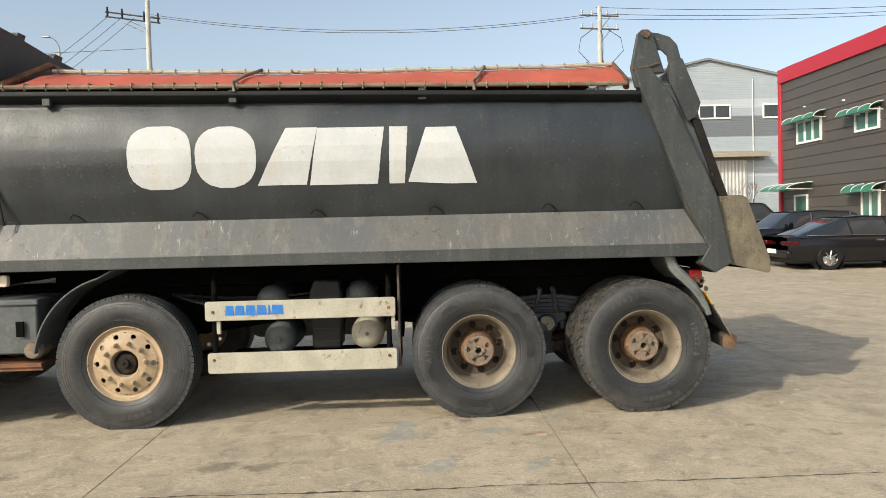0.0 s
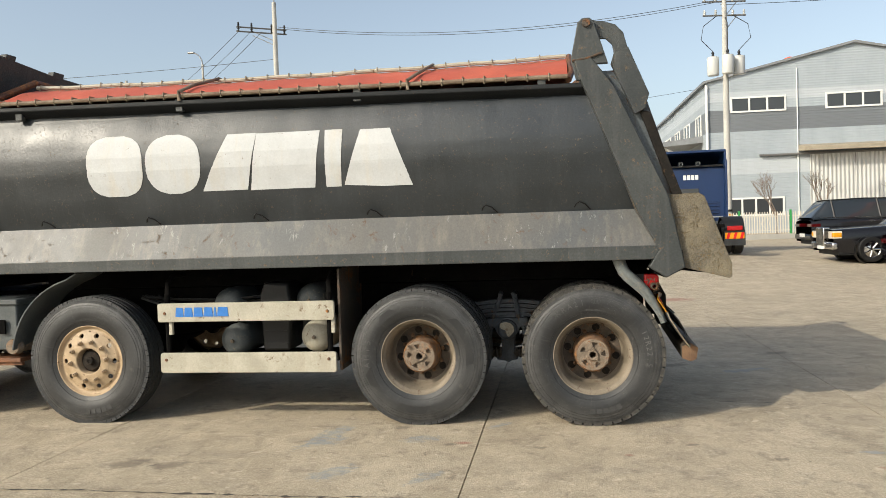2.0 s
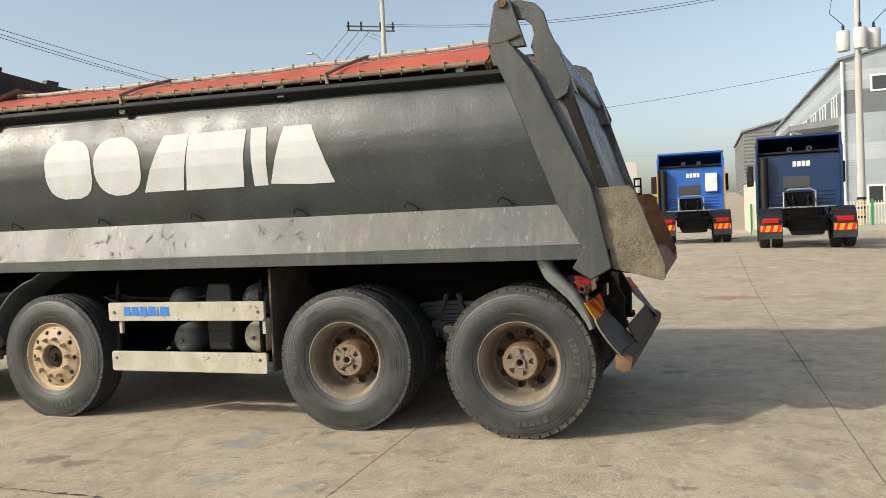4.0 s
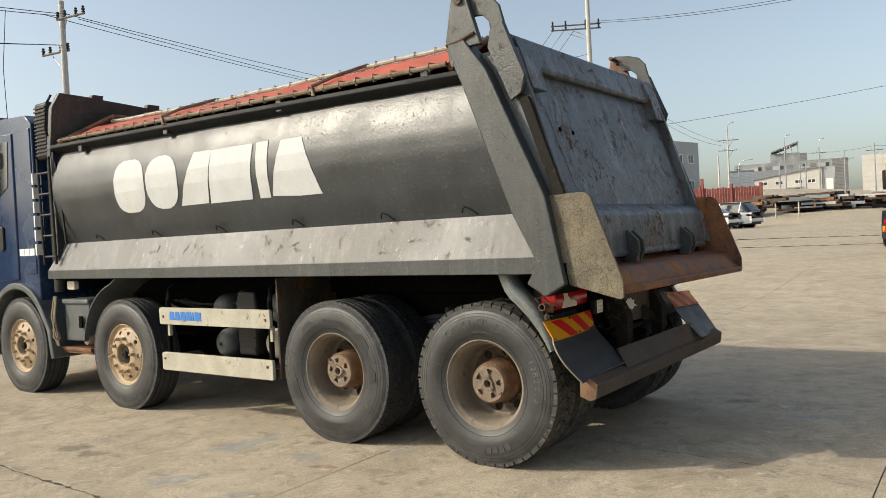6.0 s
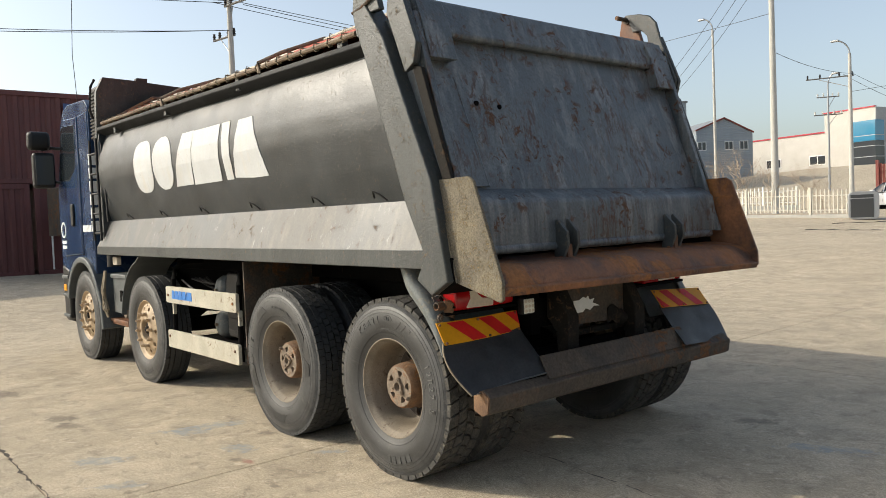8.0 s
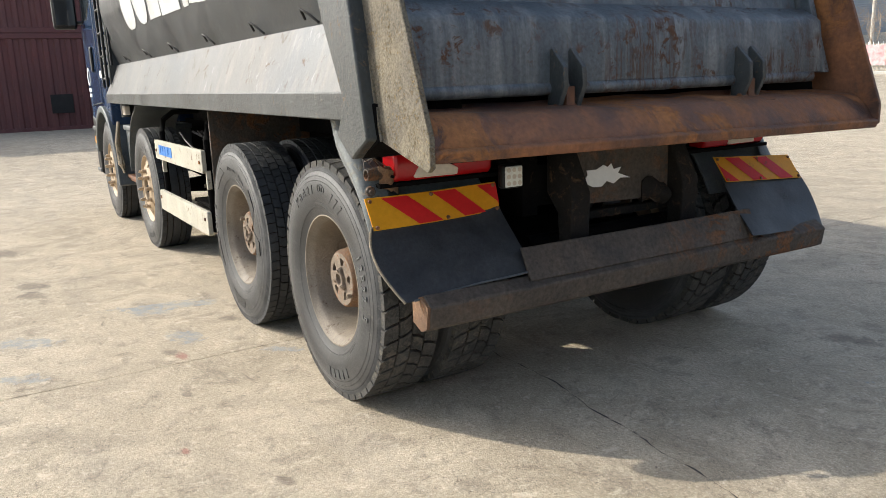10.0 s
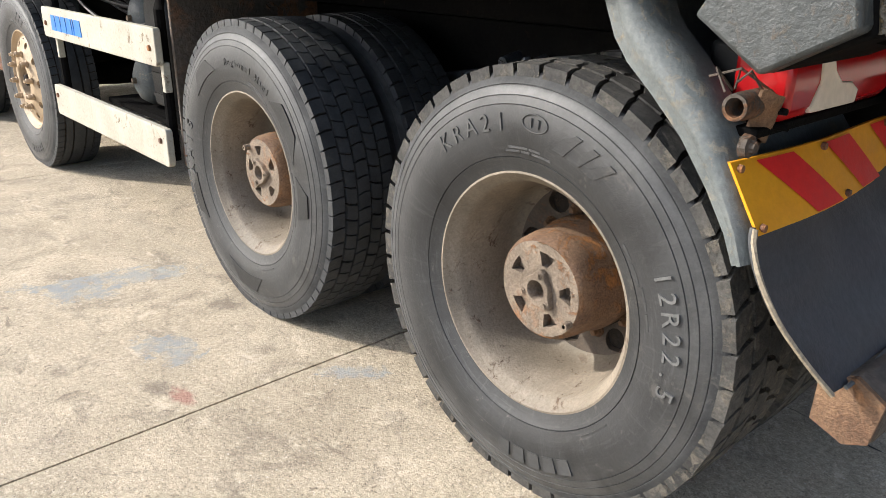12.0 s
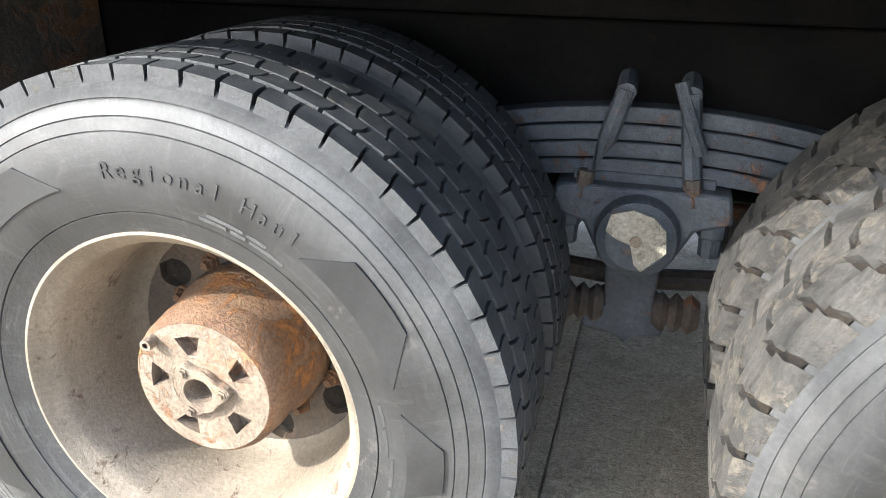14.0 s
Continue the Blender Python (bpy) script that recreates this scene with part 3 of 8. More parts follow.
def holes_ring(s, r_in, r_out, y_of, hole_r, hole_at, count, phase=0.0, depth=0.02):
    """A ring-shaped disc with round holes through it."""
    k = 16
    for i in range(count):
        a0, a1 = 2 * math.pi * i / count + phase, 2 * math.pi * (i + 1) / count + phase
        am = (a0 + a1) / 2
        rim = [(r_in, a0 + (a1 - a0) * q / 4) for q in range(5)] + [(r_in + (r_out - r_in) * q / 4, a1) for q in range(1, 4)]
        rim += [(r_out, a1 - (a1 - a0) * q / 4) for q in range(5)] + [(r_out - (r_out - r_in) * q / 4, a0) for q in range(1, 4)]
        edge = [(r * math.cos(a), y_of(r), r * math.sin(a)) for r, a in rim]
        c = Vector((hole_at * math.cos(am), 0, hole_at * math.sin(am)))
        inner = []
        for p in edge:
            q = c + (Vector((p[0], 0, p[2])) - c).normalized() * hole_r
            inner.append((q.x, y_of(q.length), q.z))
        back = [(x, y + depth, z) for x, y, z in inner]
        f = [(j, (j + 1) % k, k + (j + 1) % k, k + j) for j in range(k)] + [(k + j, k + (j + 1) % k, 2 * k + (j + 1) % k, 2 * k + j) for j in range(k)]
        s.add(edge + inner + back, f)


def rear_rim():
    s = Shape()
    s.lathe([(0.286, 0.062), (0.300, 0.050), (0.306, 0.036), (0.304, 0.030), (0.296, 0.029), (0.290, 0.036), (0.284, 0.048), (0.274, 0.056), (0.268, 0.075), (0.258, 0.120), (0.250, 0.175), (0.247, 0.215), (0.240, 0.238), (0.226, 0.252)], 72)
    return s


def rear_disc():
    s = Shape()
    holes_ring(s, 0.145, 0.226, lambda r: 0.252 + (0.226 - r) * 0.22, 0.031, 0.193, 8, 0.2)
    return s


def front_rim():
    s = Shape()
    s.lathe([(0.286, 0.062), (0.300, 0.050), (0.306, 0.036), (0.304, 0.030), (0.296, 0.029), (0.288, 0.036), (0.280, 0.052), (0.268, 0.058), (0.258, 0.056), (0.246, 0.046)], 72)
    holes_ring(s, 0.19, 0.246, lambda r: 0.046 - (0.246 - r) * 0.35, 0.021, 0.222, 10, math.pi / 10)
    s.lathe([(0.19, 0.0265), (0.178, 0.020), (0.15, 0.016), (0.115, 0.014), (0.108, 0.02), (0.104, 0.05), (0.10, 0.075)], 72)
    return s


def nut(a, r, y0, y1, size=0.019):
    s = Shape()
    c = (r * math.cos(a), 0, r * math.sin(a))
    s.lathe([(0.0, y1), (size * 1.25, y1), (size * 1.25, y1 - 0.008), (size, y1 - 0.01), (size * 0.95, y0 + 0.012), (size * 0.6, y0 + 0.008), (size * 0.55, y0), (0.0, y0)], 6, c)
    return s


REAR_RIM = mesh_of(rear_rim(), "wheel", RIM, 40)
REAR_DISC = mesh_of(rear_disc(), "wheel_disc", DISC, 40)
FRONT_RIM = mesh_of(front_rim(), "wheel", RIM_GOLD, 40)


def rear_hub():
    """Deep drum-shaped hub with five pockets round its boss."""
    s = Shape()
    n = 5
    y0, yp = 0.082, 0.108
    for i in range(n):
        a0 = 2 * math.pi * i / n + 0.3
        w = 2 * math.pi / n
        ring = lambda r, a, y: (r * math.cos(a), y, r * math.sin(a))  # noqa: E731
        lo, hi, r0, r1 = a0 + w * 0.30, a0 + w * 0.70, 0.062, 0.098
        seg = [a0 + w * k for k in (0.0, 0.15, 0.30, 0.5, 0.70, 0.85, 1.0)]
        for a, b in zip(seg, seg[1:]):
            s.add([ring(0.098, a, y0), ring(0.098, b, y0), ring(0.122, b, y0), ring(0.122, a, y0)], [(0, 1, 2, 3)])
        for a, b in ((a0, lo), (hi, a0 + w)):
            m = (a + b) / 2
            s.add([ring(0.058, a, y0), ring(0.058, m, y0), ring(0.058, b, y0), ring(r1, b, y0), ring(r1, m, y0), ring(r1, a, y0)], [(0, 1, 4, 5), (1, 2, 3, 4)])
        am = (lo + hi) / 2
        s.add([ring(0.058, lo, y0), ring(0.058, am, y0), ring(0.058, hi, y0), ring(r0, hi, y0), ring(r0, am, y0), ring(r0, lo, y0)], [(0, 1, 4, 5), (1, 2, 3, 4)])
        lo2, hi2 = lo + 0.1 * w, hi - 0.1 * w
        top = [ring(r0, lo2, y0), ring(r1, lo, y0), ring(r1, am, y0), ring(r1, hi, y0), ring(r0, hi2, y0)]
        s.add([ring(r0, lo, y0), ring(r0, lo2, y0), ring(r1, lo, y0)], [(0, 1, 2)])
        s.add([ring(r0, hi, y0), ring(r0, hi2, y0), ring(r1, hi, y0)], [(0, 1, 2)])
        low = [(x, yp, z) for x, _, z in top]
        s.add(top + low, [(k, (k + 1) % 5, 5 + (k + 1) % 5, 5 + k) for k in range(5)] + [(5, 6, 7, 8, 9)])
    lobes = [0.5 + 2 * math.pi * k / 36 for k in range(36)]
    reach = [0.041 + 0.017 * max(0.0, math.cos(3 * (a - 0.5))) ** 1.5 for a in lobes]
    rings = [[(q * r * math.cos(a), y, q * r * math.sin(a)) for a, r in zip(lobes, reach)] for q, y in ((1.0, 0.083), (1.0, 0.070), (0.95, 0.067))]
    rings += [[(r * math.cos(a), y, r * math.sin(a)) for a in lobes] for r, y in ((0.027, 0.067), (0.025, 0.071), (0.023, 0.19), (0.0, 0.19))]
    s.add([p for ring_ in rings for p in ring_], [(36 * j + k, 36 * j + (k + 1) % 36, 36 * j + 36 + (k + 1) % 36, 36 * j + 36 + k) for j in range(6) for k in range(36)])
    s.lathe([(0.064, 0.0815), (0.060, 0.0828), (0.028, 0.0828)], 40)
    for k in range(3):
        a = 2 * math.pi * k / 3 + 0.5
        s.lathe([(0.0, 0.060), (0.006, 0.060), (0.006, 0.0645), (0.010, 0.0645), (0.010, 0.072)], 6, (0.043 * math.cos(a), 0, 0.043 * math.sin(a)))
    return s


HUB_KNOB = Shape().lathe([(0.005, 0.060), (0.010, 0.060), (0.011, 0.070), (0.010, 0.088)], 12, (-0.115 * math.cos(0.35), 0, 0.115 * math.sin(0.35)))
HUB_KNOB = mesh_of(HUB_KNOB, "drain_nipple", HUB_RUST, 30)
REAR_HUB = mesh_of(Shape().lathe([(0.145, 0.272), (0.150, 0.262), (0.150, 0.22), (0.141, 0.205), (0.139, 0.14), (0.134, 0.10), (0.129, 0.089), (0.122, 0.082)], 64), "hub", HUB_ORANGE, 30)
HUB_FACE = mesh_of(rear_hub(), "hub_face", HUB_RUST, 30)
DRUM_RING = Shape().lathe([(0.245, 0.30), (0.225, 0.275), (0.15, 0.268), (0.12, 0.268)], 48)
REAR_NUT = mesh_of(nut(0.0, 0.0, 0.240, 0.268, 0.015), "wheel_nut", HUB_ORANGE, 30)
DRUM_RING = mesh_of(DRUM_RING, "drum_face", DRUM, 40)
FRONT_HUB = mesh_of(Shape().lathe([(0.10, 0.075), (0.085, 0.07), (0.078, 0.05), (0.06, 0.046), (0.036, 0.044), (0.034, 0.024), (0.028, 0.018), (0.012, 0.018), (0.010, 0.024), (0.0, 0.024)], 40), "hub", DRUM, 35)
NUT = mesh_of(nut(0.0, 0.0, -0.028, 0.016, 0.017), "wheel_nut", RIM_GOLD, 30)
SIZE_MARK = [mesh_of(letter_ring(ch, 0.402, 0.058, 25.0 - 5.7 * k, 5.7, 0.0018, 0.0032), "size_marking", MOULD, 0) for k, ch in enumerate("12R22.5")]
MOULD_DIM = wear("dull raised tyre characters", (0.05, 0.0505, 0.050), (0.085, 0.085, 0.082), 9.0, 0.7)
PRINT = wear("faint raised tyre print", (0.030, 0.031, 0.032), (0.058, 0.058, 0.057), 9.0, 0.65)


def bars(name, radius, size, start, spans, y, material, skew=0.0):
    """One mesh a bar."""
    out, at = [], start
    for width, gap in spans:
        out.append(mesh_of(arc_bars(radius, size, at, ((width, gap),), y, skew), name, material, 0))
        at -= width + gap
    return out


MAKER_LOW = bars("maker_bar", 0.402, 0.040, -62.0, ((5.0, 1.9),) * 5, 0.0016, PRINT)
MODEL_TOP = [mesh_of(letter_ring(ch, 0.398, 0.058, 128.0 - 7.0 * k, 7.0, 0.0016, 0.0032), "model_marking", MOULD_DIM, 0) for k, ch in enumerate("KRA21")]
MODEL_SIDE = [mesh_of(letter_ring(ch, 0.394, 0.062, 188.0 - 8.6 * k, 8.6, 0.0010, 0.0036), "model_marking", MOULD_DIM, 0) for k, ch in enumerate("AH15")]
USE_MARK = [mesh_of(letter_ring(ch, 0.392, 0.034, 97.0 - 3.5 * k, 3.5, 0.0024, 0.0030), "use_marking", RUBBER, 0) for k, ch in enumerate("Regional Haul") if ch != " "]
FINE_LOW = bars("fine_print_bar", 0.350, 0.005, 100.0, ((7.0, 1.0), (4.0, 1.0), (9.0, 40.0), (6.0, 1.0), (8.0, 60.0), (9.0, 1.0), (5.0, 0)), 0.0105, PRINT) + bars("fine_print_bar", 0.359, 0.005, 98.0, ((9.0, 1.0), (5.0, 60.0), (8.0, 1.0), (6.0, 0)), 0.0078, PRINT)
APPROVAL = Shape()
oval = [(0.424 + 0.020 * math.sin(t), math.radians(86.0) - 0.085 * math.cos(t)) for t in np.linspace(0, 2 * math.pi, 29)]
APPROVAL.tube([(r * math.cos(a), 0.0008, r * math.sin(a)) for r, a in oval], 0.0016, 5, False)
for turn_ in (-0.025, 0.025):
    APPROVAL.tube([(r * math.cos(math.radians(86.0) + turn_), 0.0008, r * math.sin(math.radians(86.0) + turn_)) for r in (0.414, 0.434)], 0.0035, 5)
APPROVAL = mesh_of(APPROVAL, "approval_mark", PRINT, 0)
WEDGE = bars("moulded_wedge", 0.385, 0.055, 78.0, ((5.0, 1.6), (5.0, 1.6), (5.0, 0)), 0.0020, RUBBER, 7.0)
PANEL = wear("smooth dark moulded rubber", (0.0080, 0.0092, 0.0105), (0.026, 0.0268, 0.0275), 5.0, 0.52, 0.0, ((0.06, 0.06, 0.058), 0.60, 22.0), None, 0.2, 120.0, 0.25)
MOULDED = [b for start, wide in ((140.0, 30.0), (52.0, 34.0), (12.0, 22.0), (218.0, 28.0), (284.0, 38.0)) for b in bars("moulded_panel", 0.386, 0.056, start, ((wide, 0.0),), 0.0021, PANEL, 8.0)]



def on(parent, mesh, label=""):
    o = new(mesh.name.split(".")[0], mesh)
    o.parent = parent
    return tagged(o, label)


def wheel(axle, far, inner, turn):
    """One wheel with its tyre; far: on the far side; inner: the inner one of a pair."""
    x, z = AXLES[axle], HUB_Z[axle]
    y = -0.06 + (0.332 if inner else 0.0)
    rear = axle > 1
    m = Matrix.Translation((x, 2 * CY - y if far else y, z)) @ pose(0, 0, 0, 0, 0, 180 if far else 0) @ pose(0, 0, 0, 0, turn, 0) @ Matrix.Diagonal((0.973, 1.0, 0.973, 1.0))
    w = new("wheel", REAR_RIM if rear else FRONT_RIM)
    w.parent, w.matrix_basis = truck, m
    tagged(w, "dusty beige dished rear wheel with a rusty hub" if rear else "sand-coloured front wheel with ten long nuts")
    on(w, CARCASS, "dusty black truck tyre")
    on(w, TREADS["lugs" if axle == 3 else "bricks" if axle == 2 else "ribs"], "worn tread blocks")
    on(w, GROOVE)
    if rear:
        on(w, REAR_DISC, "dirty brown wheel disc with eight holes, rim shade in its colour")
    if not inner:
        if rear:
            on(w, REAR_HUB, "orange-rusted hub drum")
            spin = pose(0, 0, 0, 0, 190 if axle == 3 else 0, 0)
            on(w, HUB_FACE, "dusty hub face with five pockets").matrix_basis = spin
            on(w, DRUM_RING)
            on(w, HUB_KNOB).matrix_basis = spin
            for k in range(10):
                a = 2 * math.pi * k / 10
                o = on(w, REAR_NUT)
                o.matrix_basis = Matrix.Translation((0.163 * math.cos(a), 0, 0.163 * math.sin(a)))
        else:
            on(w, FRONT_HUB, "dark recessed hub")
            for k in range(10):
                a = 2 * math.pi * k / 10 + 0.1
                o = on(w, NUT)
                o.matrix_basis = Matrix.Translation((0.165 * math.cos(a), 0, 0.165 * math.sin(a)))
        if not far:
            for m in FINE_LOW + (MAKER_LOW + WEDGE if axle != 2 else []):
                on(w, m)
            if axle == 3:
                for m in SIZE_MARK:
                    on(w, m, "raised tyre size character")
                for m in MODEL_TOP + [APPROVAL]:
                    on(w, m)
            if axle == 2:
                for m in MOULDED + MODEL_SIDE + USE_MARK:
                    on(w, m).matrix_basis = pose(0, 0, 0, 0, -turn, 0)


for axle in range(4):
    for far in (False, True):
        for inner in ((False, True) if axle > 1 else (False,)):
            turn = (18, 0, 24, 0)[axle] + (37 if inner else 0) + (61 if far else 0)
            wheel(axle, far, inner, turn)

# axle tubes and frame
for k, x in enumerate(AXLES):
    part("axle", Shape().lathe([(0.0, 0.30), (0.06, 0.30), (0.075, 0.5), (0.08, 0.8), (0.2, 1.0), (0.2, 1.26), (0.08, 1.46), (0.075, 1.8), (0.06, 1.95), (0.0, 1.95)], 20, (x, 0, HUB_Z[k])), CHASSIS, truck)
for side in (-1, 1):
    y = CY + side * 0.40
    part("frame_rail", Shape().prism([(-7.0, 0.78), (0.42, 0.78), (0.42, 1.05), (-7.0, 1.05)], y - 0.04, y + 0.04), CHASSIS, truck, "", 0.006)
for x in (-6.4, -5.0, -3.3, -2.3, -0.73, 0.36):
    part("cross_member", Shape().box(x - 0.06, x + 0.06, CY - 0.37, CY + 0.37, 0.82, 1.0), CHASSIS, truck, "", 0.005)
part("gearbox", Shape().prism([(-4.9, 0.55), (-3.6, 0.62), (-2.9, 0.72), (-2.9, 0.95), (-4.9, 1.0)], CY - 0.28, CY + 0.28), CHASSIS, truck, "", 0.03)
part("drive_shaft", Shape().tube([(-2.9, CY, 0.8), (-1.36, CY, 0.62), (-0.02, CY, 0.62)], 0.06, 14), CHASSIS, truck)
part("tipping_subframe", Shape().box(-4.9, 0.45, CY - 0.52, CY - 0.36, 1.06, 1.26).box(-4.9, 0.45, CY + 0.36, CY + 0.52, 1.06, 1.26), CHASSIS, truck, "", 0.005)

# ---- tipping body ----
BX0, BX1 = -5.12, 0.46
SIDE = ((2.52, 0.034), (2.44, -0.002), (2.36, -0.030), (2.28, -0.050), (2.16, -0.067), (2.04, -0.062), (1.92, -0.038), (1.80, -0.012), (1.70, 0.018), (1.60, 0.052))


def side_y(z):
    zs, ys = [p[0] for p in SIDE][::-1], [p[1] for p in SIDE][::-1]
    return float(np.interp(z, zs, ys)) - OUT


def rear_x(z):
    """The slanting rear edge of the side plates."""
    return -0.02 + 0.40 * (2.55 - z)


def dent(x, z):
    return 0.006 * noise.noise((x * 1.3, 0.0, z * 2.1)) + 0.004 * noise.noise((x * 4.1, 3.0, z * 4.7))


def body_side(far):
    s = Shape()

    def point(u, v):
        z = 2.55 - 0.045 * u + (1.58 - 2.55 + 0.045 * u) * v
        x = BX0 + (rear_x(z) + 0.05 - BX0) * u
        y = side_y(z) + dent(x, z)
        return (x, 2 * CY - y if far else y, z)

    return s.sheet(point, 110, 26, (0, -0.02 if far else 0.02, 0))


def sill(far):
    """The slanting light grey box under the side plate."""
    s = Shape()

    def point(u, v):
        z = 1.605 + (1.335 - 1.605) * v
        x = BX0 - 0.16 * v + (rear_x(z) + 0.02 - BX0 + 0.16 * v) * u
        y = -0.005 - 0.108 * v + 0.6 * dent(x + 9, z)
        return (x, 2 * CY - y if far else y, z)

    return s.sheet(point, 90, 8, (0, -0.03 if far else 0.03, -0.01))


# The floor shell is near-black too, for the shade beneath the body.
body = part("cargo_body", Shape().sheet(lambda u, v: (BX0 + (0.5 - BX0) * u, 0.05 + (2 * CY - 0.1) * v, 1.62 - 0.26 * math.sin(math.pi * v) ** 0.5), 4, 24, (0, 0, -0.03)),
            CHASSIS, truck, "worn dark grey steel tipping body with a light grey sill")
for far in (False, True):
    flip = (lambda y: 2 * CY - y + OUT) if far else (lambda y: y - OUT)
    sp = lambda a, b: sorted((flip(a), flip(b)))  # noqa: E731
    part("side_panel", body_side(far), BODY, body, "dented dark grey side panel with rust spots", 0, 50)
    part("sill_panel", sill(far), STRIPE, body, "light grey slanting sill with scratches", 0, 40)
    part("sill_edge", Shape().prism([(BX0 - 0.16, 1.25), (0.47, 1.235), (0.47, 1.337), (BX0 - 0.16, 1.337)], *sp(-0.082, -0.045)), FRAME, body, "", 0.004)
    # Near-black as well, the shade below the sill in its colour.
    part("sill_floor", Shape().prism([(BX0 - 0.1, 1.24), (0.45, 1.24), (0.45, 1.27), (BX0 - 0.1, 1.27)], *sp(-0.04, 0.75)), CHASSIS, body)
    rail = Shape()
    ends = [[(x, flip(y), z + drop) for y, z in ((-0.060, 2.612), (-0.064, 2.578), (0.012, 2.530), (0.075, 2.530), (0.075, 2.612))] for x, drop in ((BX0 - 0.02, 0.0), (-2.2, -0.040), (0.02, -0.078))]
    rail.add([p for e in ends for p in e], [(5 * q + k, 5 * q + (k + 1) % 5, 5 * q + 5 + (k + 1) % 5, 5 * q + 5 + k) for q in (0, 1) for k in range(5)] + [(4, 3, 2, 1, 0), (10, 11, 12, 13, 14)])
    part("top_rail", rail, RAIL_DARK, body, "top rail with a slanting underside, shade in its near-black", 0.006)
    # rear corner post, leaning forward towards its top
    part("rear_post", Shape().prism([(-0.115, 2.70), (0.0, 2.72), (0.165, 2.50), (0.53, 1.69), (0.635, 1.175), (0.50, 1.10), (0.38, 1.18), (0.455, 1.30), (0.30, 1.60), (-0.015, 2.42), (-0.06, 2.52)], *sp(-0.098, 0.02)), FRAME, body,
         "thick dark grey rear post with rough paint", 0.008)
    for px, pz in ((0.045, 2.36), (0.235, 1.86)):
        part("post_bolt", Shape().lathe([(0.0, -0.128), (0.013, -0.127), (0.015, -0.118), (0.022, -0.116), (0.022, -0.095)] if not far else [(0.0, 2 * CY + 0.128), (0.013, 2 * CY + 0.127), (0.022, 2 * CY + 0.116), (0.022, 2 * CY + 0.095)], 10, (px, 0, pz)), DARK_RUST, body)
    part("post_foot", Shape().prism([(0.44, 1.25), (0.62, 1.30), (0.64, 1.165), (0.50, 1.10), (0.42, 1.13)], *sp(-0.06, 0.30)), CHASSIS, body, "", 0.006)
    part("post_weld", Shape().tube([(0.0, flip(-0.09), 2.48), (0.295, flip(-0.065), 1.62), (0.455, flip(-0.09), 1.335)], 0.009, 6), PITTED, body)
    # plate that keeps spill off the lamps
    inn = 0.0 if far else 0.04
    part("spill_plate", Shape().prism([(0.50, 1.685), (0.52, 1.70), (0.745, 1.705), (0.785, 1.68), (0.965, 1.19), (0.965, 1.10), (0.945, 1.085), (0.645, 1.165)], *sp(-0.082 + inn, -0.062 + inn)), PITTED if not far else RUST, body,
         "gritty rust-stained spill plate" if not far else "brown rusted spill plate", 0.003)
    part("plate_weld", Shape().tube([(0.515, flip(-0.085 + inn), 1.69), (0.58, flip(-0.085 + inn), 1.42), (0.645, flip(-0.085 + inn), 1.17)], 0.008, 6), PITTED, body)
    # hinge bracket on the post head
    part("hinge_bracket", Shape().prism([(-0.135, 2.70), (-0.08, 2.965), (-0.045, 2.995), (0.005, 2.995), (0.035, 2.97), (0.13, 2.66), (0.03, 2.66), (-0.01, 2.55), (-0.10, 2.55)], *sp(-0.085, -0.045)), FRAME if not far else RUST, body,
         "hinge bracket with rusty weld", 0.006)
    part("bracket_weld", Shape().tube([(-0.125, flip(-0.09), 2.69), (-0.03, flip(-0.094), 2.70), (0.09, flip(-0.094), 2.735)], 0.009, 6), DARK_RUST, body)
    part("hinge_pin", Shape().lathe([(0.0, -0.14), (0.028, -0.14), (0.030, -0.13), (0.030, -0.06), (0.016, -0.03), (0.016, 0.06), (0.0, 0.06)], 18, (-0.02, 0, 2.955)) if not far else
         Shape().lathe([(0.0, 2 * CY + 0.14), (0.028, 2 * CY + 0.14), (0.030, 2 * CY + 0.06), (0.016, 2 * CY + 0.06), (0.016, 2 * CY - 0.06), (0.0, 2 * CY - 0.06)], 18, (-0.02, 0, 2.955)), DARK_RUST, body)
    for hx in (-4.46, -3.53, -2.62, -1.70, -0.81, -0.12):
        y = flip(side_y(1.66) + OUT - 0.005)
        o = -1 if not far else 1
        part("tarp_hook", Shape().tube([(hx + 0.10, y, 1.615), (hx + 0.06, y + o * 0.03, 1.655), (hx + 0.02, y + o * 0.045, 1.672), (hx, y + o * 0.03, 1.66), (hx - 0.015, y + o * 0.012, 1.635)], 0.006, 6), BLACK, body)

# front wall, headboard and ladder
part("front_wall", Shape().box(BX0 - 0.06, BX0, -0.08, 2 * CY + 0.08, 1.3, 2.55), BODY, body, "", 0.008)
hb = Shape().prism([(-0.09, 2.5), (-0.11, 2.98), (-0.05, 3.13), (0.30, 3.12), (0.30, 3.15), (0.42, 3.15), (0.42, 3.11), (0.95, 3.08), (0.95, 3.12), (1.1, 3.12), (1.1, 3.08), (2 * CY - 0.1, 3.06), (2 * CY + 0.02, 2.8), (2 * CY + 0.02, 2.5)], BX0 - 0.10, BX0 - 0.03, "x")
hb.v = [(x + 0.34 * max(0.0, z - 2.6), y, z) for x, y, z in hb.v]
part("headboard", hb, FRAME, body, "dark headboard behind the cab", 0.006)
part("headboard_handle", Shape().tube([(BX0 + 0.02, -0.13, 2.70), (BX0 + 0.06, -0.17, 2.78), (BX0 + 0.12, -0.17, 3.02), (BX0 + 0.13, -0.13, 3.10)], 0.014, 8), RAIL_DARK, body, "bent dark handle")
lad = Shape()
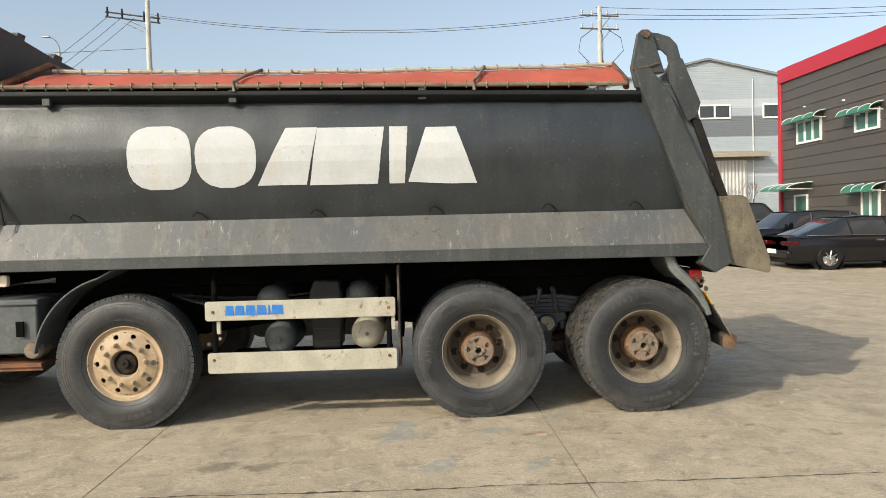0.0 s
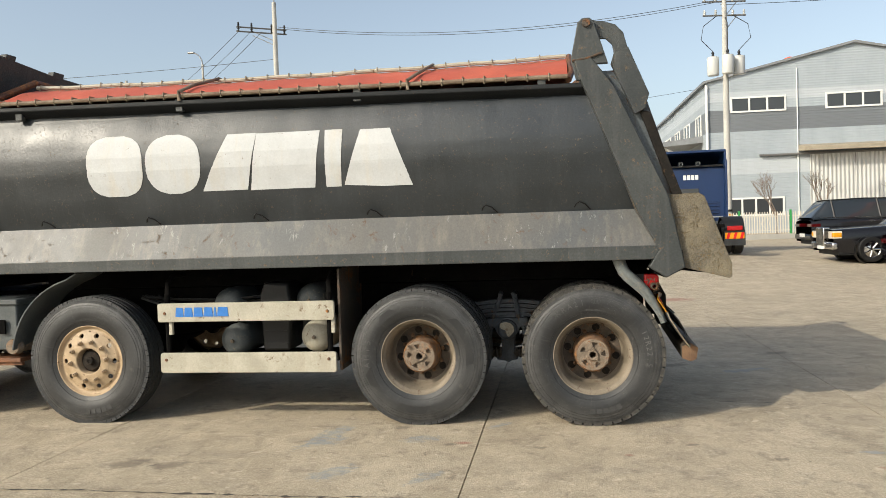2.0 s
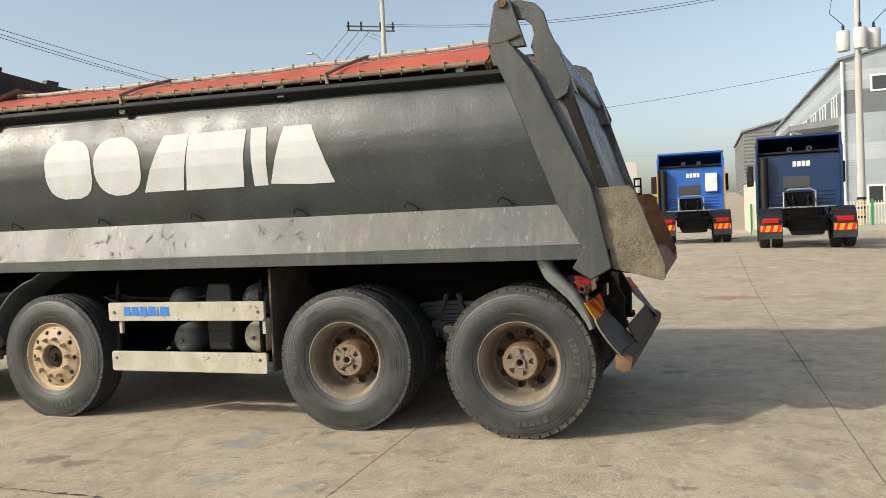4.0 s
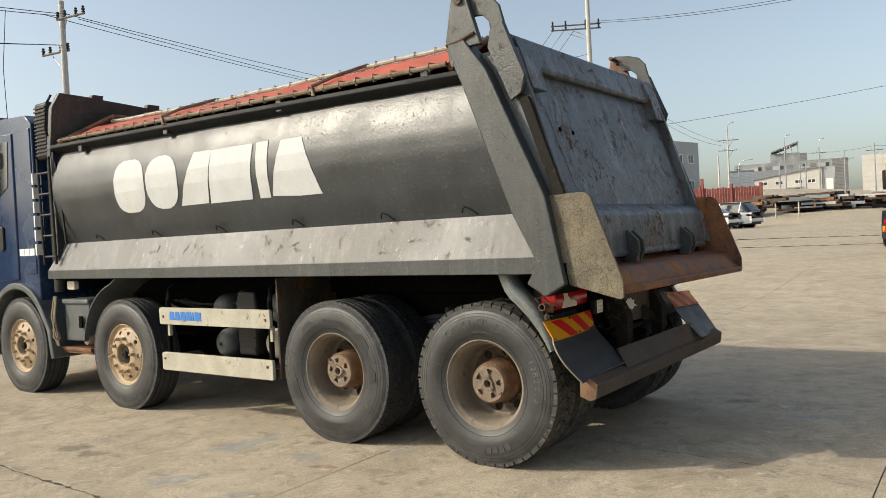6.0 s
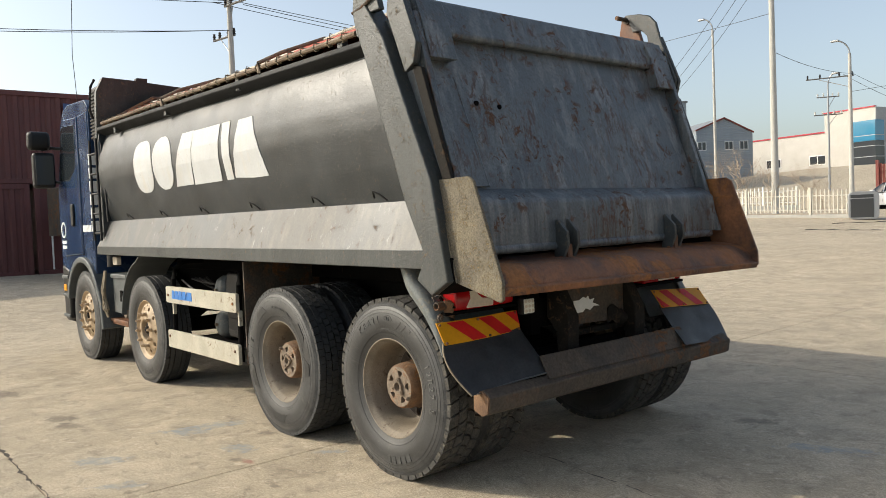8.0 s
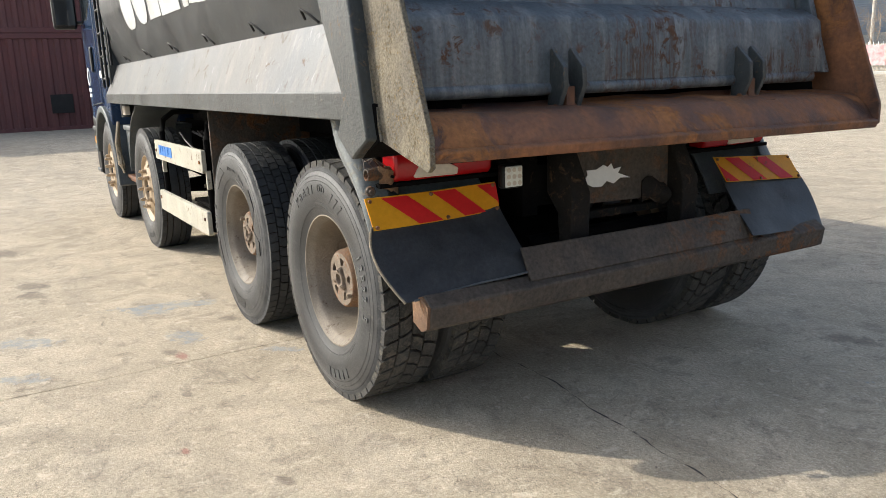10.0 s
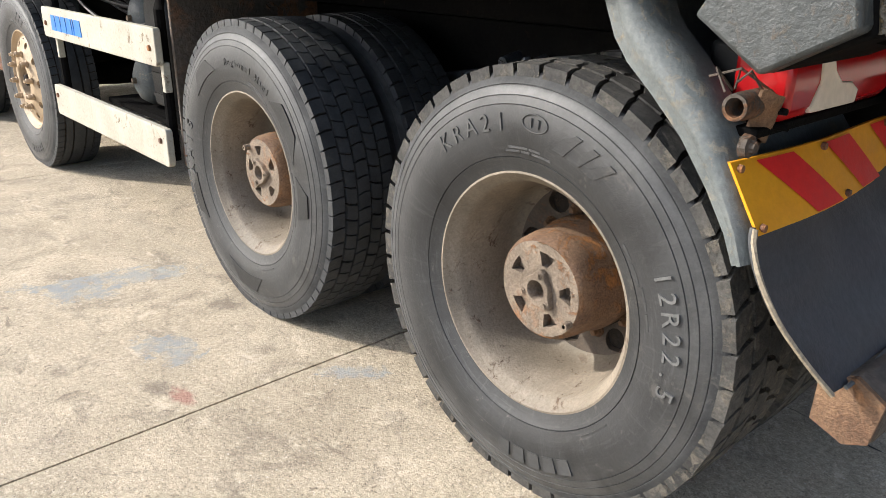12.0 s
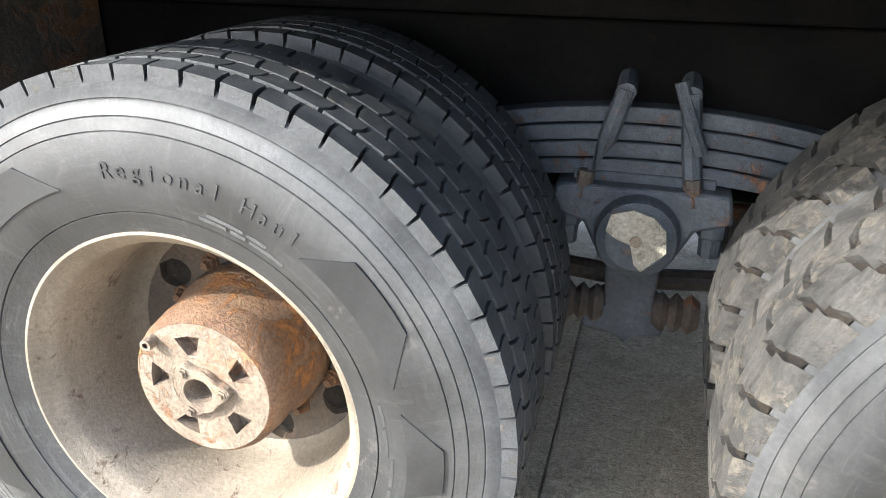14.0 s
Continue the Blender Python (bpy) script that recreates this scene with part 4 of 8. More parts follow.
for dx in (0.0, 0.26):
    lad.tube([(-5.40 + dx * 0.9, -0.10, 2.50), (-5.33 + dx * 0.9, -0.115, 1.40)], 0.014, 8)
for k in range(5):
    z = 2.34 - 0.215 * k
    lad.tube([(-5.395 + 0.015 * k, -0.105, z), (-5.155 + 0.015 * k, -0.105, z)], 0.013, 8)
part("ladder", lad, BLACK, body, "black tubular access ladder")
part("hose", Shape().tube(sag((-5.12, -0.06, 2.45), (-4.95, -0.08, 1.6), -0.05), 0.012, 8), BLACK, body)

# painted maker's mark on the side: plain white blocks
def painted(poly, name="painted_mark", material=WHITE_PAINT, off=0.0045):
    """A flat coat of paint with the given outline (x, z) on the side panel."""
    cols = 14
    xs = [p[0] for p in poly]
    s = Shape()

    def span(z):
        cut = []
        for (xa, za), (xb, zb) in zip(poly, poly[1:] + poly[:1]):
            if (za <= z < zb) or (zb <= z < za):
                cut.append(xa + (xb - xa) * (z - za) / (zb - za))
        return (min(cut), max(cut)) if cut else (sum(xs) / len(xs),) * 2

    z0, z1 = min(p[1] for p in poly) + 0.002, max(p[1] for p in poly) - 0.002

    def point(u, v):
        z = z0 + (z1 - z0) * v
        a, b = span(z)
        x = a + (b - a) * u + 0.004 * noise.noise((z * 40, u * 3, xs[0]))
        return (x, side_y(z) + dent(x, z) - off, z)

    return part(name, s.sheet(point, cols, 22, (0, 0.003, 0)), material, body, "weathered white painted block", 0, 0)


def rounded(x0, x1, z0, z1, r):
    return ([(x1 - r + r * math.cos(a), z1 - r + r * math.sin(a)) for a in np.linspace(0, math.pi / 2, 6)] + [(x0 + r + r * math.cos(a), z1 - r + r * math.sin(a)) for a in np.linspace(math.pi / 2, math.pi, 6)]
            + [(x0 + r + r * math.cos(a), z0 + r + r * math.sin(a)) for a in np.linspace(math.pi, 1.5 * math.pi, 6)] + [(x1 - r + r * math.cos(a), z0 + r + r * math.sin(a)) for a in np.linspace(1.5 * math.pi, 2 * math.pi, 6)])


painted(rounded(-4.0, -3.52, 1.845, 2.33, 0.17))
painted(rounded(-3.49, -3.03, 1.85, 2.32, 0.19))
painted([(-3.03, 1.86), (-2.655, 1.86), (-2.56, 2.30), (-2.80, 2.30)])
painted([(-2.63, 1.855), (-2.11, 1.855), (-2.05, 2.295), (-2.56, 2.295)])
painted([(-2.02, 1.855), (-1.90, 1.855), (-1.87, 2.295), (-2.01, 2.295)])
painted([(-1.88, 1.85), (-1.34, 1.845), (-1.50, 2.285), (-1.73, 2.285)])

# ---- tailgate and rear ledge ----
gate = part("tailgate", Shape().sheet(lambda u, v: (0.585 - 0.31 * v + 0.010 * math.sin(math.pi * v) + 0.008 * noise.noise((u * 5, v * 4, 2)), 0.015 + (2 * CY - 0.03) * u, 1.62 + 0.94 * v), 40, 30, (-0.03, 0, 0)),
            GATE, truck, "blue-grey tailgate with scratched and rusting paint", 0, 50)
part("lower_band", Shape().sheet(lambda u, v: (0.715 - 0.03 * v - 0.09 * max(0, v - 0.82) / 0.18 + 0.012 * math.sin(v * 3.1), -0.005 + (2 * CY + 0.01) * u, 1.345 + 0.30 * v), 30, 14, (-0.05, 0, 0)), GATE, gate, "scuffed lower band", 0, 50)
strip_x = lambda z: 0.585 - 0.31 * (z - 1.62) / 0.94 + 0.006  # noqa: E731
part("side_strip", Shape().sheet(lambda u, v: (strip_x(1.66 + 0.60 * v) + 0.016, 0.02 + (0.15 + 0.05 * (1 - v)) * u, 1.66 + 0.60 * v), 4, 8, (-0.03, 0, 0)), GATE, gate, "raised plate along the gate's edge", 0.004)
part("seam_weld", Shape().tube([(strip_x(1.66 + 0.60 * v) + 0.012, 0.172 + 0.05 * (1 - v), 1.66 + 0.60 * v) for v in np.linspace(0, 1, 9)], 0.007, 6), GATE, gate)
# Black discs laid on the gate stand for the shade in its holes.
for y, z in ((0.30, 2.13), (0.475, 2.12)):
    part("bolt_hole_disc", Shape().lathe([(0.0, strip_x(z) + 0.012), (0.014, strip_x(z) + 0.012), (0.016, strip_x(z))], 12, (0, y, z), "x"), CHASSIS, gate, "black disc standing for the shade in a bolt hole")
part("upper_beam", Shape().prism([(0.25, 2.50), (0.338, 2.50), (0.348, 2.525), (0.285, 2.695), (0.265, 2.72), (0.20, 2.70)], 0.0, 2 * CY), GATE, gate, "dented upper beam", 0.01)
part("bottom_tube", Shape().tube([(0.70, 0.05, 1.325), (0.70, CY, 1.322), (0.70, 2 * CY - 0.05, 1.325)], 0.026, 14), GATE, gate)
for far in (False, True):
    flip = (lambda y: 2 * CY - y + OUT) if far else (lambda y: y - OUT)
    sp = lambda a, b: sorted((flip(a), flip(b)))  # noqa: E731
    arm_in = [(-0.02, 2.99), (0.10, 2.975), (0.19, 2.945), (0.245, 2.885), (0.275, 2.77), (0.405, 2.43), (0.375, 2.32), (0.31, 2.30), (0.15, 2.66), (0.175, 2.74), (0.165, 2.80), (0.12, 2.845), (0.04, 2.85)]
    part("hinge_arm", Shape().prism(arm_in, *sp(-0.04, -0.015)), FRAME, gate, "thick hooked hinge arm", 0.006)
    part("arm_plate", Shape().prism([(0.185, 2.735), (0.275, 2.775), (0.415, 2.43), (0.385, 2.325), (0.31, 2.285), (0.165, 2.63)], *sp(-0.065, -0.04)), FRAME, gate, "", 0.004)
    part("gate_end", Shape().prism([(0.06, 2.62), (0.33, 2.62), (0.40, 2.40), (0.64, 1.66), (0.74, 1.34), (0.56, 1.34), (0.42, 1.70)], *sp(-0.01, 0.03)), GATE, gate, "", 0.005)
    part("gate_edge", Shape().prism([(0.345, 2.32), (0.42, 2.30), (0.63, 1.70), (0.56, 1.70)], *sp(-0.045, -0.02)), BRACKET if not far else FRAME, gate, "worn edge strip", 0.004)
    part("gate_gusset", Shape().prism([(0.30, 2.70), (0.36, 2.56), (0.42, 2.36), (0.30, 2.36)], *sp(0.03, 0.22)), GATE, gate, "", 0.004)
    for hy in ((0.69,) if not far else (0.60,)):
        for dy in (-0.045, 0.045):
            y = flip(hy)
            part("latch_lug", Shape().prism([(0.70, 1.45), (0.725, 1.47), (0.795, 1.40), (0.80, 1.33), (0.745, 1.215), (0.70, 1.22)], y + dy - 0.011, y + dy + 0.011), FRAME, gate, "", 0.003)
        part("latch_pin", Shape().tube([(0.75, y - 0.06, 1.25), (0.75, y + 0.06, 1.25)], 0.016, 10), RUST, gate)
        part("latch_hook", Shape().prism([(0.69, 1.30), (0.77, 1.33), (0.77, 1.16), (0.73, 1.14)], y - 0.02, y + 0.02), RUST, gate, "", 0.003)

ledge = Shape()
ledge.sheet(lambda u, v: (0.52 + 0.43 * v, -0.056 + (2 * CY + 0.148) * u, 1.275 + 0.032 * (1 - u) * v - 0.055 * v - 0.12 * max(0.0, v - 0.72) ** 2 / 0.078 * 0.28 * 3.2 + 0.008 * noise.noise((u * 9, v * 3, 5))), 50, 24, (-0.012, 0, -0.03))
part("rear_ledge", ledge, RUST, truck, "rusted brown steel ledge below the tailgate", 0, 60)
# Near-black blocks set into the ledge for the shade inside its slots.
for y in (0.66, 2 * CY - 0.565):
    part("ledge_slot_block", Shape().prism([(0.785, 1.2435), (0.845, 1.2345), (0.845, 1.20), (0.785, 1.20)], y - 0.06, y + 0.06), CHASSIS, truck, "near-black block standing for a shaded slot in the ledge")
lip = Shape().prism([(0.952, 1.125), (0.972, 1.115), (0.965, 1.080), (0.935, 1.078), (0.90, 1.11)], -0.057, 2 * CY + 0.095)
lip.v = [(x, y, z + 0.032 * (1 - (y + 0.057) / 2.4)) for x, y, z in lip.v]
part("ledge_lip", lip, RUST, truck, "", 0.006)
# Near-black sheets, the shade under the ledge painted on.
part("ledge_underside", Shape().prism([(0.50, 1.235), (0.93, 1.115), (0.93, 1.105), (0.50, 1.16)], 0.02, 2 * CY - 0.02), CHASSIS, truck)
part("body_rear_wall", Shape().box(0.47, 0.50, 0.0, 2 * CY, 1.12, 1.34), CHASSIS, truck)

# ---- tarpaulin ----
tarp_x0, tarp_x1 = -4.98, -0.16


def tarp_edge(u):
    return tarp_x0 + (tarp_x1 - tarp_x0) * u


def tarp_point(u, v):
    """From the near edge (v 0) over two ridges to the far edge (v 1)."""
    knots_v, knots_y = (0.0, 0.25, 0.75, 1.0), (-0.07, 0.38, 2 * CY - 0.38, 2 * CY + 0.07)
    y = float(np.interp(v, knots_v, knots_y))
    top = 2.835 - 0.025 * u - 0.03 * math.sin(math.pi * u) + 0.004 * math.sin(u * 40)
    low = 2.648 - 0.052 * u
    side = min(v, 1 - v) / 0.25
    z = low + (top - low) * min(1.0, side)
    if side < 1.0:
        z += 0.02 * math.sin(math.pi * side) + 0.018 * noise.noise((u * 14, side * 2, 0)) * math.sin(math.pi * side)
        y += 0.012 * noise.noise((u * 9, side * 3, 4))
    taper = min(1.0, u / 0.05)
    z = low + (z - low) * (0.25 + 0.75 * taper)
    return (tarp_edge(u), y, z)


tarp = part("tarpaulin", Shape().sheet(tarp_point, 150, 48, (0, 0, -0.006)), TARP, truck, "faded orange-red tarpaulin laced to steel bars", 0, 60)
for v, r, m in ((0.0, 0.017, BAR_RUST), (0.25, 0.017, BOARD), (0.75, 0.017, BOARD), (1.0, 0.017, BAR_RUST)):
    o = 0.018 if v in (0.25, 0.75) else -0.006
    part("tarp_bar", Shape().tube([Vector(tarp_point(u, v)) + Vector((0, -0.012 if v < 0.5 else 0.012, o)) for u in np.linspace(0.05 if o > 0 else 0.0, 1.0, 30)], r, 8), m, tarp)
lace = Shape()
for k in range(30):
    u = 0.015 + k * 0.033
    p, q = Vector(tarp_point(u, 0.0)), Vector(tarp_point(min(1, u + 0.0015), 0.02))
    lace.tube([q, p + Vector((0, -0.022, 0.02)), p + Vector((0, -0.032, -0.006)), p + Vector((0, -0.015, -0.03)), p + Vector((0.004, 0.01, -0.02))], 0.0055, 5)
for k in range(24):
    u = 0.06 + k * 0.039
    p, q = Vector(tarp_point(u, 0.25)), Vector(tarp_point(u + 0.004, 0.205))
    lace.tube([q, p + Vector((0, -0.04, 0.0)), p + Vector((0, -0.03, 0.04)), p + Vector((0, 0.01, 0.036))], 0.004, 5)
    lace.tube([q, Vector(tarp_point(min(1.0, u + 0.039), 0.215)) + Vector((0, -0.005, 0.006))], 0.0025, 4)
tagged(part("lacing", lace, ROPE, tarp, "pale rope lacing"), kind="stuff")
for u in (0.385, 0.765):
    a, b, c = Vector(tarp_point(u - 0.012, 0.0)), Vector(tarp_point(u, 0.08)), Vector(tarp_point(u + 0.014, 0.25))
    part("tarp_hoop", Shape().tube([a + Vector((0, -0.03, -0.05)), a + Vector((0, -0.035, 0.02)), b + Vector((0, -0.02, 0.02)), c + Vector((0, -0.01, 0.035)), Vector(tarp_point(u + 0.014, 0.75)) + Vector((0, 0, 0.035))], 0.014, 8), BAR_RUST, tarp, "bent steel hoop")
part("tarp_end_bar", Shape().tube([(-0.155, -0.05, 2.57), (-0.13, 0.05, 2.64), (-0.14, 0.40, 2.83), (-0.14, 2 * CY - 0.4, 2.83), (-0.13, 2 * CY - 0.05, 2.64)], 0.026, 8), RUST, tarp, "rusty end hoop")
part("tarp_front_bar", Shape().tube([(-5.05, -0.06, 2.58), (-5.0, 0.0, 2.66), (-4.78, 0.40, 2.90), (-4.78, 2 * CY - 0.4, 2.90)], 0.03, 8), RUST, tarp, "rusty front hoop")
for x in (-4.6, -3.2, -1.75, -0.35):
    part("bar_clamp", Shape().box(x - 0.03, x + 0.03, -0.075, -0.03, 2.50, 2.60), FRAME, tarp, "", 0.005)

# ---- mudguards and tail ----
def guard(path, y0, y1, thick=0.012):
    """A mudguard that follows a path of (x, z)."""
    s = Shape()
    n = len(path)
    out = []
    for i, (x, z) in enumerate(path):
        a, b = path[max(0, i - 1)], path[min(n - 1, i + 1)]
        d = Vector((b[0] - a[0], b[1] - a[1])).normalized()
        out.append((x + d.y * thick, z - d.x * thick))
    return s.prism(list(path) + out[::-1], y0, y1)


REAR_PATH = [(0.160, 1.262), (0.186, 1.195), (0.208, 1.145), (0.234, 1.112), (0.292, 1.062), (0.364, 0.993), (0.430, 0.908), (0.478, 0.832), (0.503, 0.776)]
for far in (False, True):
    flip = (lambda y: 2 * CY - y) if far else (lambda y: y)
    sp = lambda a, b: sorted((flip(a), flip(b)))  # noqa: E731
    g = part("rear_mudguard", guard(REAR_PATH, *sp(-0.03, 0.49)), FENDER, truck, "scuffed grey plastic rear mudguard", 0.004)
    rim = Shape()
    steps = len(REAR_PATH) - 1

    def band(u, v):
        """The folded outer edge: a flat side face and a chamfer."""
        k = min(steps, int(round(u * steps)))
        pa, pb = REAR_PATH[max(0, k - 1)], REAR_PATH[min(steps, k + 1)]
        t = Vector((pb[0] - pa[0], pb[1] - pa[1])).normalized()
        nx, nz = -t.y, t.x
        off, y = ((0.046, 0.04), (0.047, -0.005), (0.042, -0.034), (0.028, -0.056), (0.008, -0.066), (-0.010, -0.062), (-0.018, -0.052), (-0.040, -0.050), (-0.042, -0.044), (-0.042, -0.01))[int(round(v * 9))]
        off = -0.042 + (off + 0.042) * (1.0, 1.0, 1.0, 1.0, 0.97, 0.9, 0.75, 0.62, 0.55)[k]
        if nx < 0:
            nx, nz = -nx, -nz
        return (REAR_PATH[k][0] + nx * off, flip(y), REAR_PATH[k][1] + nz * off)

    part("guard_edge", rim.sheet(band, steps, 9), GUARD_GREY, g, "light grey rolled edge with speckled dirt", 0, 50)
    # reflective board: slanting red and yellow bars
    ya, yb, za, zb = -0.065, 0.505, 0.832, 0.944
    tilt = lambda y, z: (0.518 - (0.62 - 0.6 * (y + 0.065)) * (z - 0.832) + 0.010 * math.sin(9 * y), y, z + 0.022 * (y + 0.065)) if not far else (0.612 - 0.75 * (z - 0.832), y, z - 0.018 + 0.055 * (y + 0.065))  # noqa: E731
    mk = part("reflective_board", Shape().sheet(lambda u, v: tuple(c if i != 1 else flip(c) for i, c in enumerate(tilt(ya + (yb - ya) * u, za + (zb - za) * v))), 8, 2, (-0.006, 0, 0)), YELLOW, truck, "yellow reflective board with red slanting bars")
    for k in range(3):
        a = ya + 0.06 + k * 0.21
        s = Shape()

        def bar(u, v, a=a):
            y = min(yb, max(ya, a + 0.105 * u + (0.125 * (1 - v) if not far else 0.125 * v)))
            x, y, z = tilt(y, za + 0.004 + (zb - za - 0.008) * v)
            return (x + 0.0035, flip(y), z)

        part("red_bar", s.sheet(bar, 6, 6), RED, mk)
    for y, z in ((-0.05, 0.933), (0.2, 0.934), (0.49, 0.933), (-0.05, 0.842), (0.25, 0.842), (0.49, 0.842)):
        x, yy, zz = tilt(y, z)
        part("bolt", Shape().lathe([(0.0, x + 0.009), (0.007, x + 0.008), (0.008, x)], 8, (0, flip(yy), zz), "x"), RUST, mk)
    # mudflap that flares over the bar
    flap = Shape()

    def hang(u, v):
        lean = 0.10 if far else 0.0
        y = -0.07 + 0.575 * u + 0.045 * v ** 2 * (1 - u) - 0.03 * math.sin(math.pi * v) * (1 - u) + 0.03 * v * u + (0.03 * v * u if far else 0.0)
        x = 0.505 + lean * (0.85 + 0.3 * v) + 0.152 * v ** 1.5 + 0.045 * u * v + 0.016 * math.sin(u * 8 + 1) * v * (1 - 0.6 * v) + 0.006 * noise.noise((u * 4, v * 4, 8))
        z = 0.845 + 0.015 * u - (0.262 - 0.028 * u) * v + 0.012 * math.sin(math.pi * v)
        return (x, flip(y), z)

    part("mudflap", flap.sheet(hang, 28, 18, (-0.008, 0, 0)), FLAP_RUBBER, truck, "black rubber mudflap resting on the tail bar", 0, 60)
    if not far:
        part("piping", Shape().tube([Vector(hang(0.0, v)) + Vector((0.004, -0.004, 0)) for v in np.linspace(0, 1, 12)], 0.005, 6), ROPE, truck, "frayed pale flap edge")
        part("flap_batten", Shape().tube([Vector(hang(u, 1.0)) + Vector((0.006, 0, 0.004)) for u in np.linspace(0.05, 0.93, 10)], 0.0045, 6), FENDER, truck)
    # tail lamp
    lamp = part("tail_lamp", Shape().prism([(0.36, 0.995), (0.455, 0.995), (0.47, 1.02), (0.47, 1.095), (0.455, 1.12), (0.36, 1.12)], *sp(0.055, 0.50)), RED_LENS, truck, "large red and milky tail lamp, scratched", 0.012)
    part("lamp_window", Shape().prism([(flip(0.155), 1.112), (flip(0.165), 1.06), (flip(0.135), 1.015), (flip(0.14), 1.006), (flip(0.33), 1.004), (flip(0.335), 1.03), (flip(0.30), 1.048), (flip(0.255), 1.052), (flip(0.22), 1.075), (flip(0.20), 1.112)], 0.462, 0.4735, "x"), CLEAR_LENS, lamp, "milky reversing lens", 0.003)
    part("lamp_housing", Shape().box(0.30, 0.37, *sp(0.07, 0.48), 0.99, 1.125), BLACK, lamp, "", 0.01)
    part("lamp_bracket", Shape().box(0.33, 0.45, *sp(0.0, 0.62), 0.975, 0.992), CHASSIS, truck, "", 0.003)

part("pipe_stub", Shape().lathe([(0.012, 0.02), (0.017, -0.045), (0.023, -0.045), (0.025, -0.02), (0.025, 0.06)], 18, (0.425, 0, 1.031)), DARK_RUST, truck, "rusty pipe stub")
scrap = Shape().sheet(lambda u, v: (0.452 + 0.02 * math.sin(4 * u) - 0.03 * v, -0.005 + 0.085 * u + 0.02 * v, 1.06 - 0.085 * v - 0.03 * u + 0.008 * noise.noise((u * 6, v * 6, 3))), 12, 10, (-0.006, 0, 0))
part("pipe_bracket", scrap, HUB_ORANGE, truck, "torn rusty bracket round the pipe stub", 0, 30)
# Black discs on the bracket draw the shade inside two rusted holes.
for y_, z_ in ((0.045, 1.02), (0.06, 0.99)):
    part("rust_hole_disc", Shape().lathe([(0.0, 0.474), (0.006, 0.474), (0.007, 0.44)], 8, (0, y_, z_), "x"), CHASSIS, truck, "black disc standing for the shade in a rusted hole")
part("guard_bolt", Shape().lathe([(0.0, 0.475), (0.010, 0.474), (0.012, 0.466), (0.02, 0.464), (0.021, 0.45)], 8, (0, -0.045, 0.972), "x"), DARK_RUST, truck, "rusty bolt head")
wires = Shape()
for k in range(4):
    r = random.Random(k)
    p = Vector((0.40 + r.uniform(-0.03, 0.05), -0.005 + r.uniform(-0.03, 0.05), 1.05))
    wires.tube([p, p + Vector((r.uniform(-0.05, 0.05), -0.04, 0.04)), p + Vector((r.uniform(-0.05, 0.05), -0.05 + r.uniform(-0.02, 0.02), r.uniform(0.0, 0.05)))], 0.0025, 5)
tagged(part("loose_wire", wires, DARK_RUST, truck, "frayed loose wires"), kind="stuff")

# tail bar with its sloping guard plate
def askew(s):
    """The tail bar is bent back towards its far end."""
    s.v = [(x + 0.036 * y, y, z + 0.010 * y) for x, y, z in s.v]
    return s


bar = part("tail_bar", askew(Shape().prism([(0.615, 0.580), (0.680, 0.605), (0.735, 0.570), (0.722, 0.485), (0.68, 0.465), (0.615, 0.49)], 0.035, 2 * CY - 0.01)), DARK_RUST, truck, "rusty dark steel tail bar", 0.008)
part("bar_end", Shape().prism([(0.621, 0.580), (0.681, 0.602), (0.733, 0.570), (0.720, 0.487), (0.68, 0.469), (0.619, 0.493)], 0.024, 0.036), HUB_ORANGE, bar, "orange-rusted bar end")
part("guard_plate", askew(Shape().prism([(0.640, 0.708), (0.654, 0.712), (0.718, 0.59), (0.704, 0.585)], 0.49, 2 * CY - 0.47)), DARK_RUST, bar, "scraped black guard plate", 0.004)
for y in (0.845, 1.50):
    part("tail_bracket", Shape().prism([(0.45, 1.06), (0.53, 1.05), (0.615, 0.89), (0.615, 0.80), (0.605, 0.66), (0.53, 0.64), (0.52, 0.80), (0.45, 0.88)], y - 0.05, y + 0.05), BRACKET, truck, "dusty kinked bracket", 0.006)
    part("bracket_foot", Shape().prism([(0.52, 0.68), (0.635, 0.68), (0.635, 0.655), (0.52, 0.655)], y - 0.075, y + 0.075), BRACKET, truck, "", 0.004)
    for dy in (-0.055, 0.055):
        part("bolt", Shape().lathe([(0.0, 0.70), (0.012, 0.70), (0.013, 0.68)], 6, (0.622, y + dy, 0), "z"), RUST, truck)
plate = part("tail_plate", Shape().prism([(0.945, 0.86), (1.05, 0.80), (1.36, 0.79), (1.40, 0.81), (1.47, 0.76), (1.57, 0.78), (1.575, 1.06), (0.945, 1.06)], 0.435, 0.447, "x"), DARK_RUST, truck, "rusty torn cross plate", 0.004, at=Matrix.Translation((0.075, -0.09, 0.02)))
torn = [(1.03, 0.905), (1.05, 0.925), (1.045, 0.945), (1.10, 0.945), (1.14, 0.962), (1.165, 0.95), (1.185, 0.965), (1.20, 0.938), (1.245, 0.945), (1.225, 0.92), (1.30, 0.893), (1.24, 0.897), (1.20, 0.875), (1.16, 0.89), (1.13, 0.868), (1.08, 0.87), (1.05, 0.885)]
part("torn_sticker", Shape().prism(torn, 0.447, 0.4505, "x"), WHITE, plate, "torn white sticker remains")
part("bent_flap", Shape().sheet(lambda u, v: (0.455 + 0.05 * math.sin(3 * v) * u, 1.37 + 0.14 * u, 0.87 - 0.10 * v + 0.02 * math.sin(5 * u)), 8, 6, (-0.004, 0, 0)), BRACKET, plate, "bent torn metal scrap")
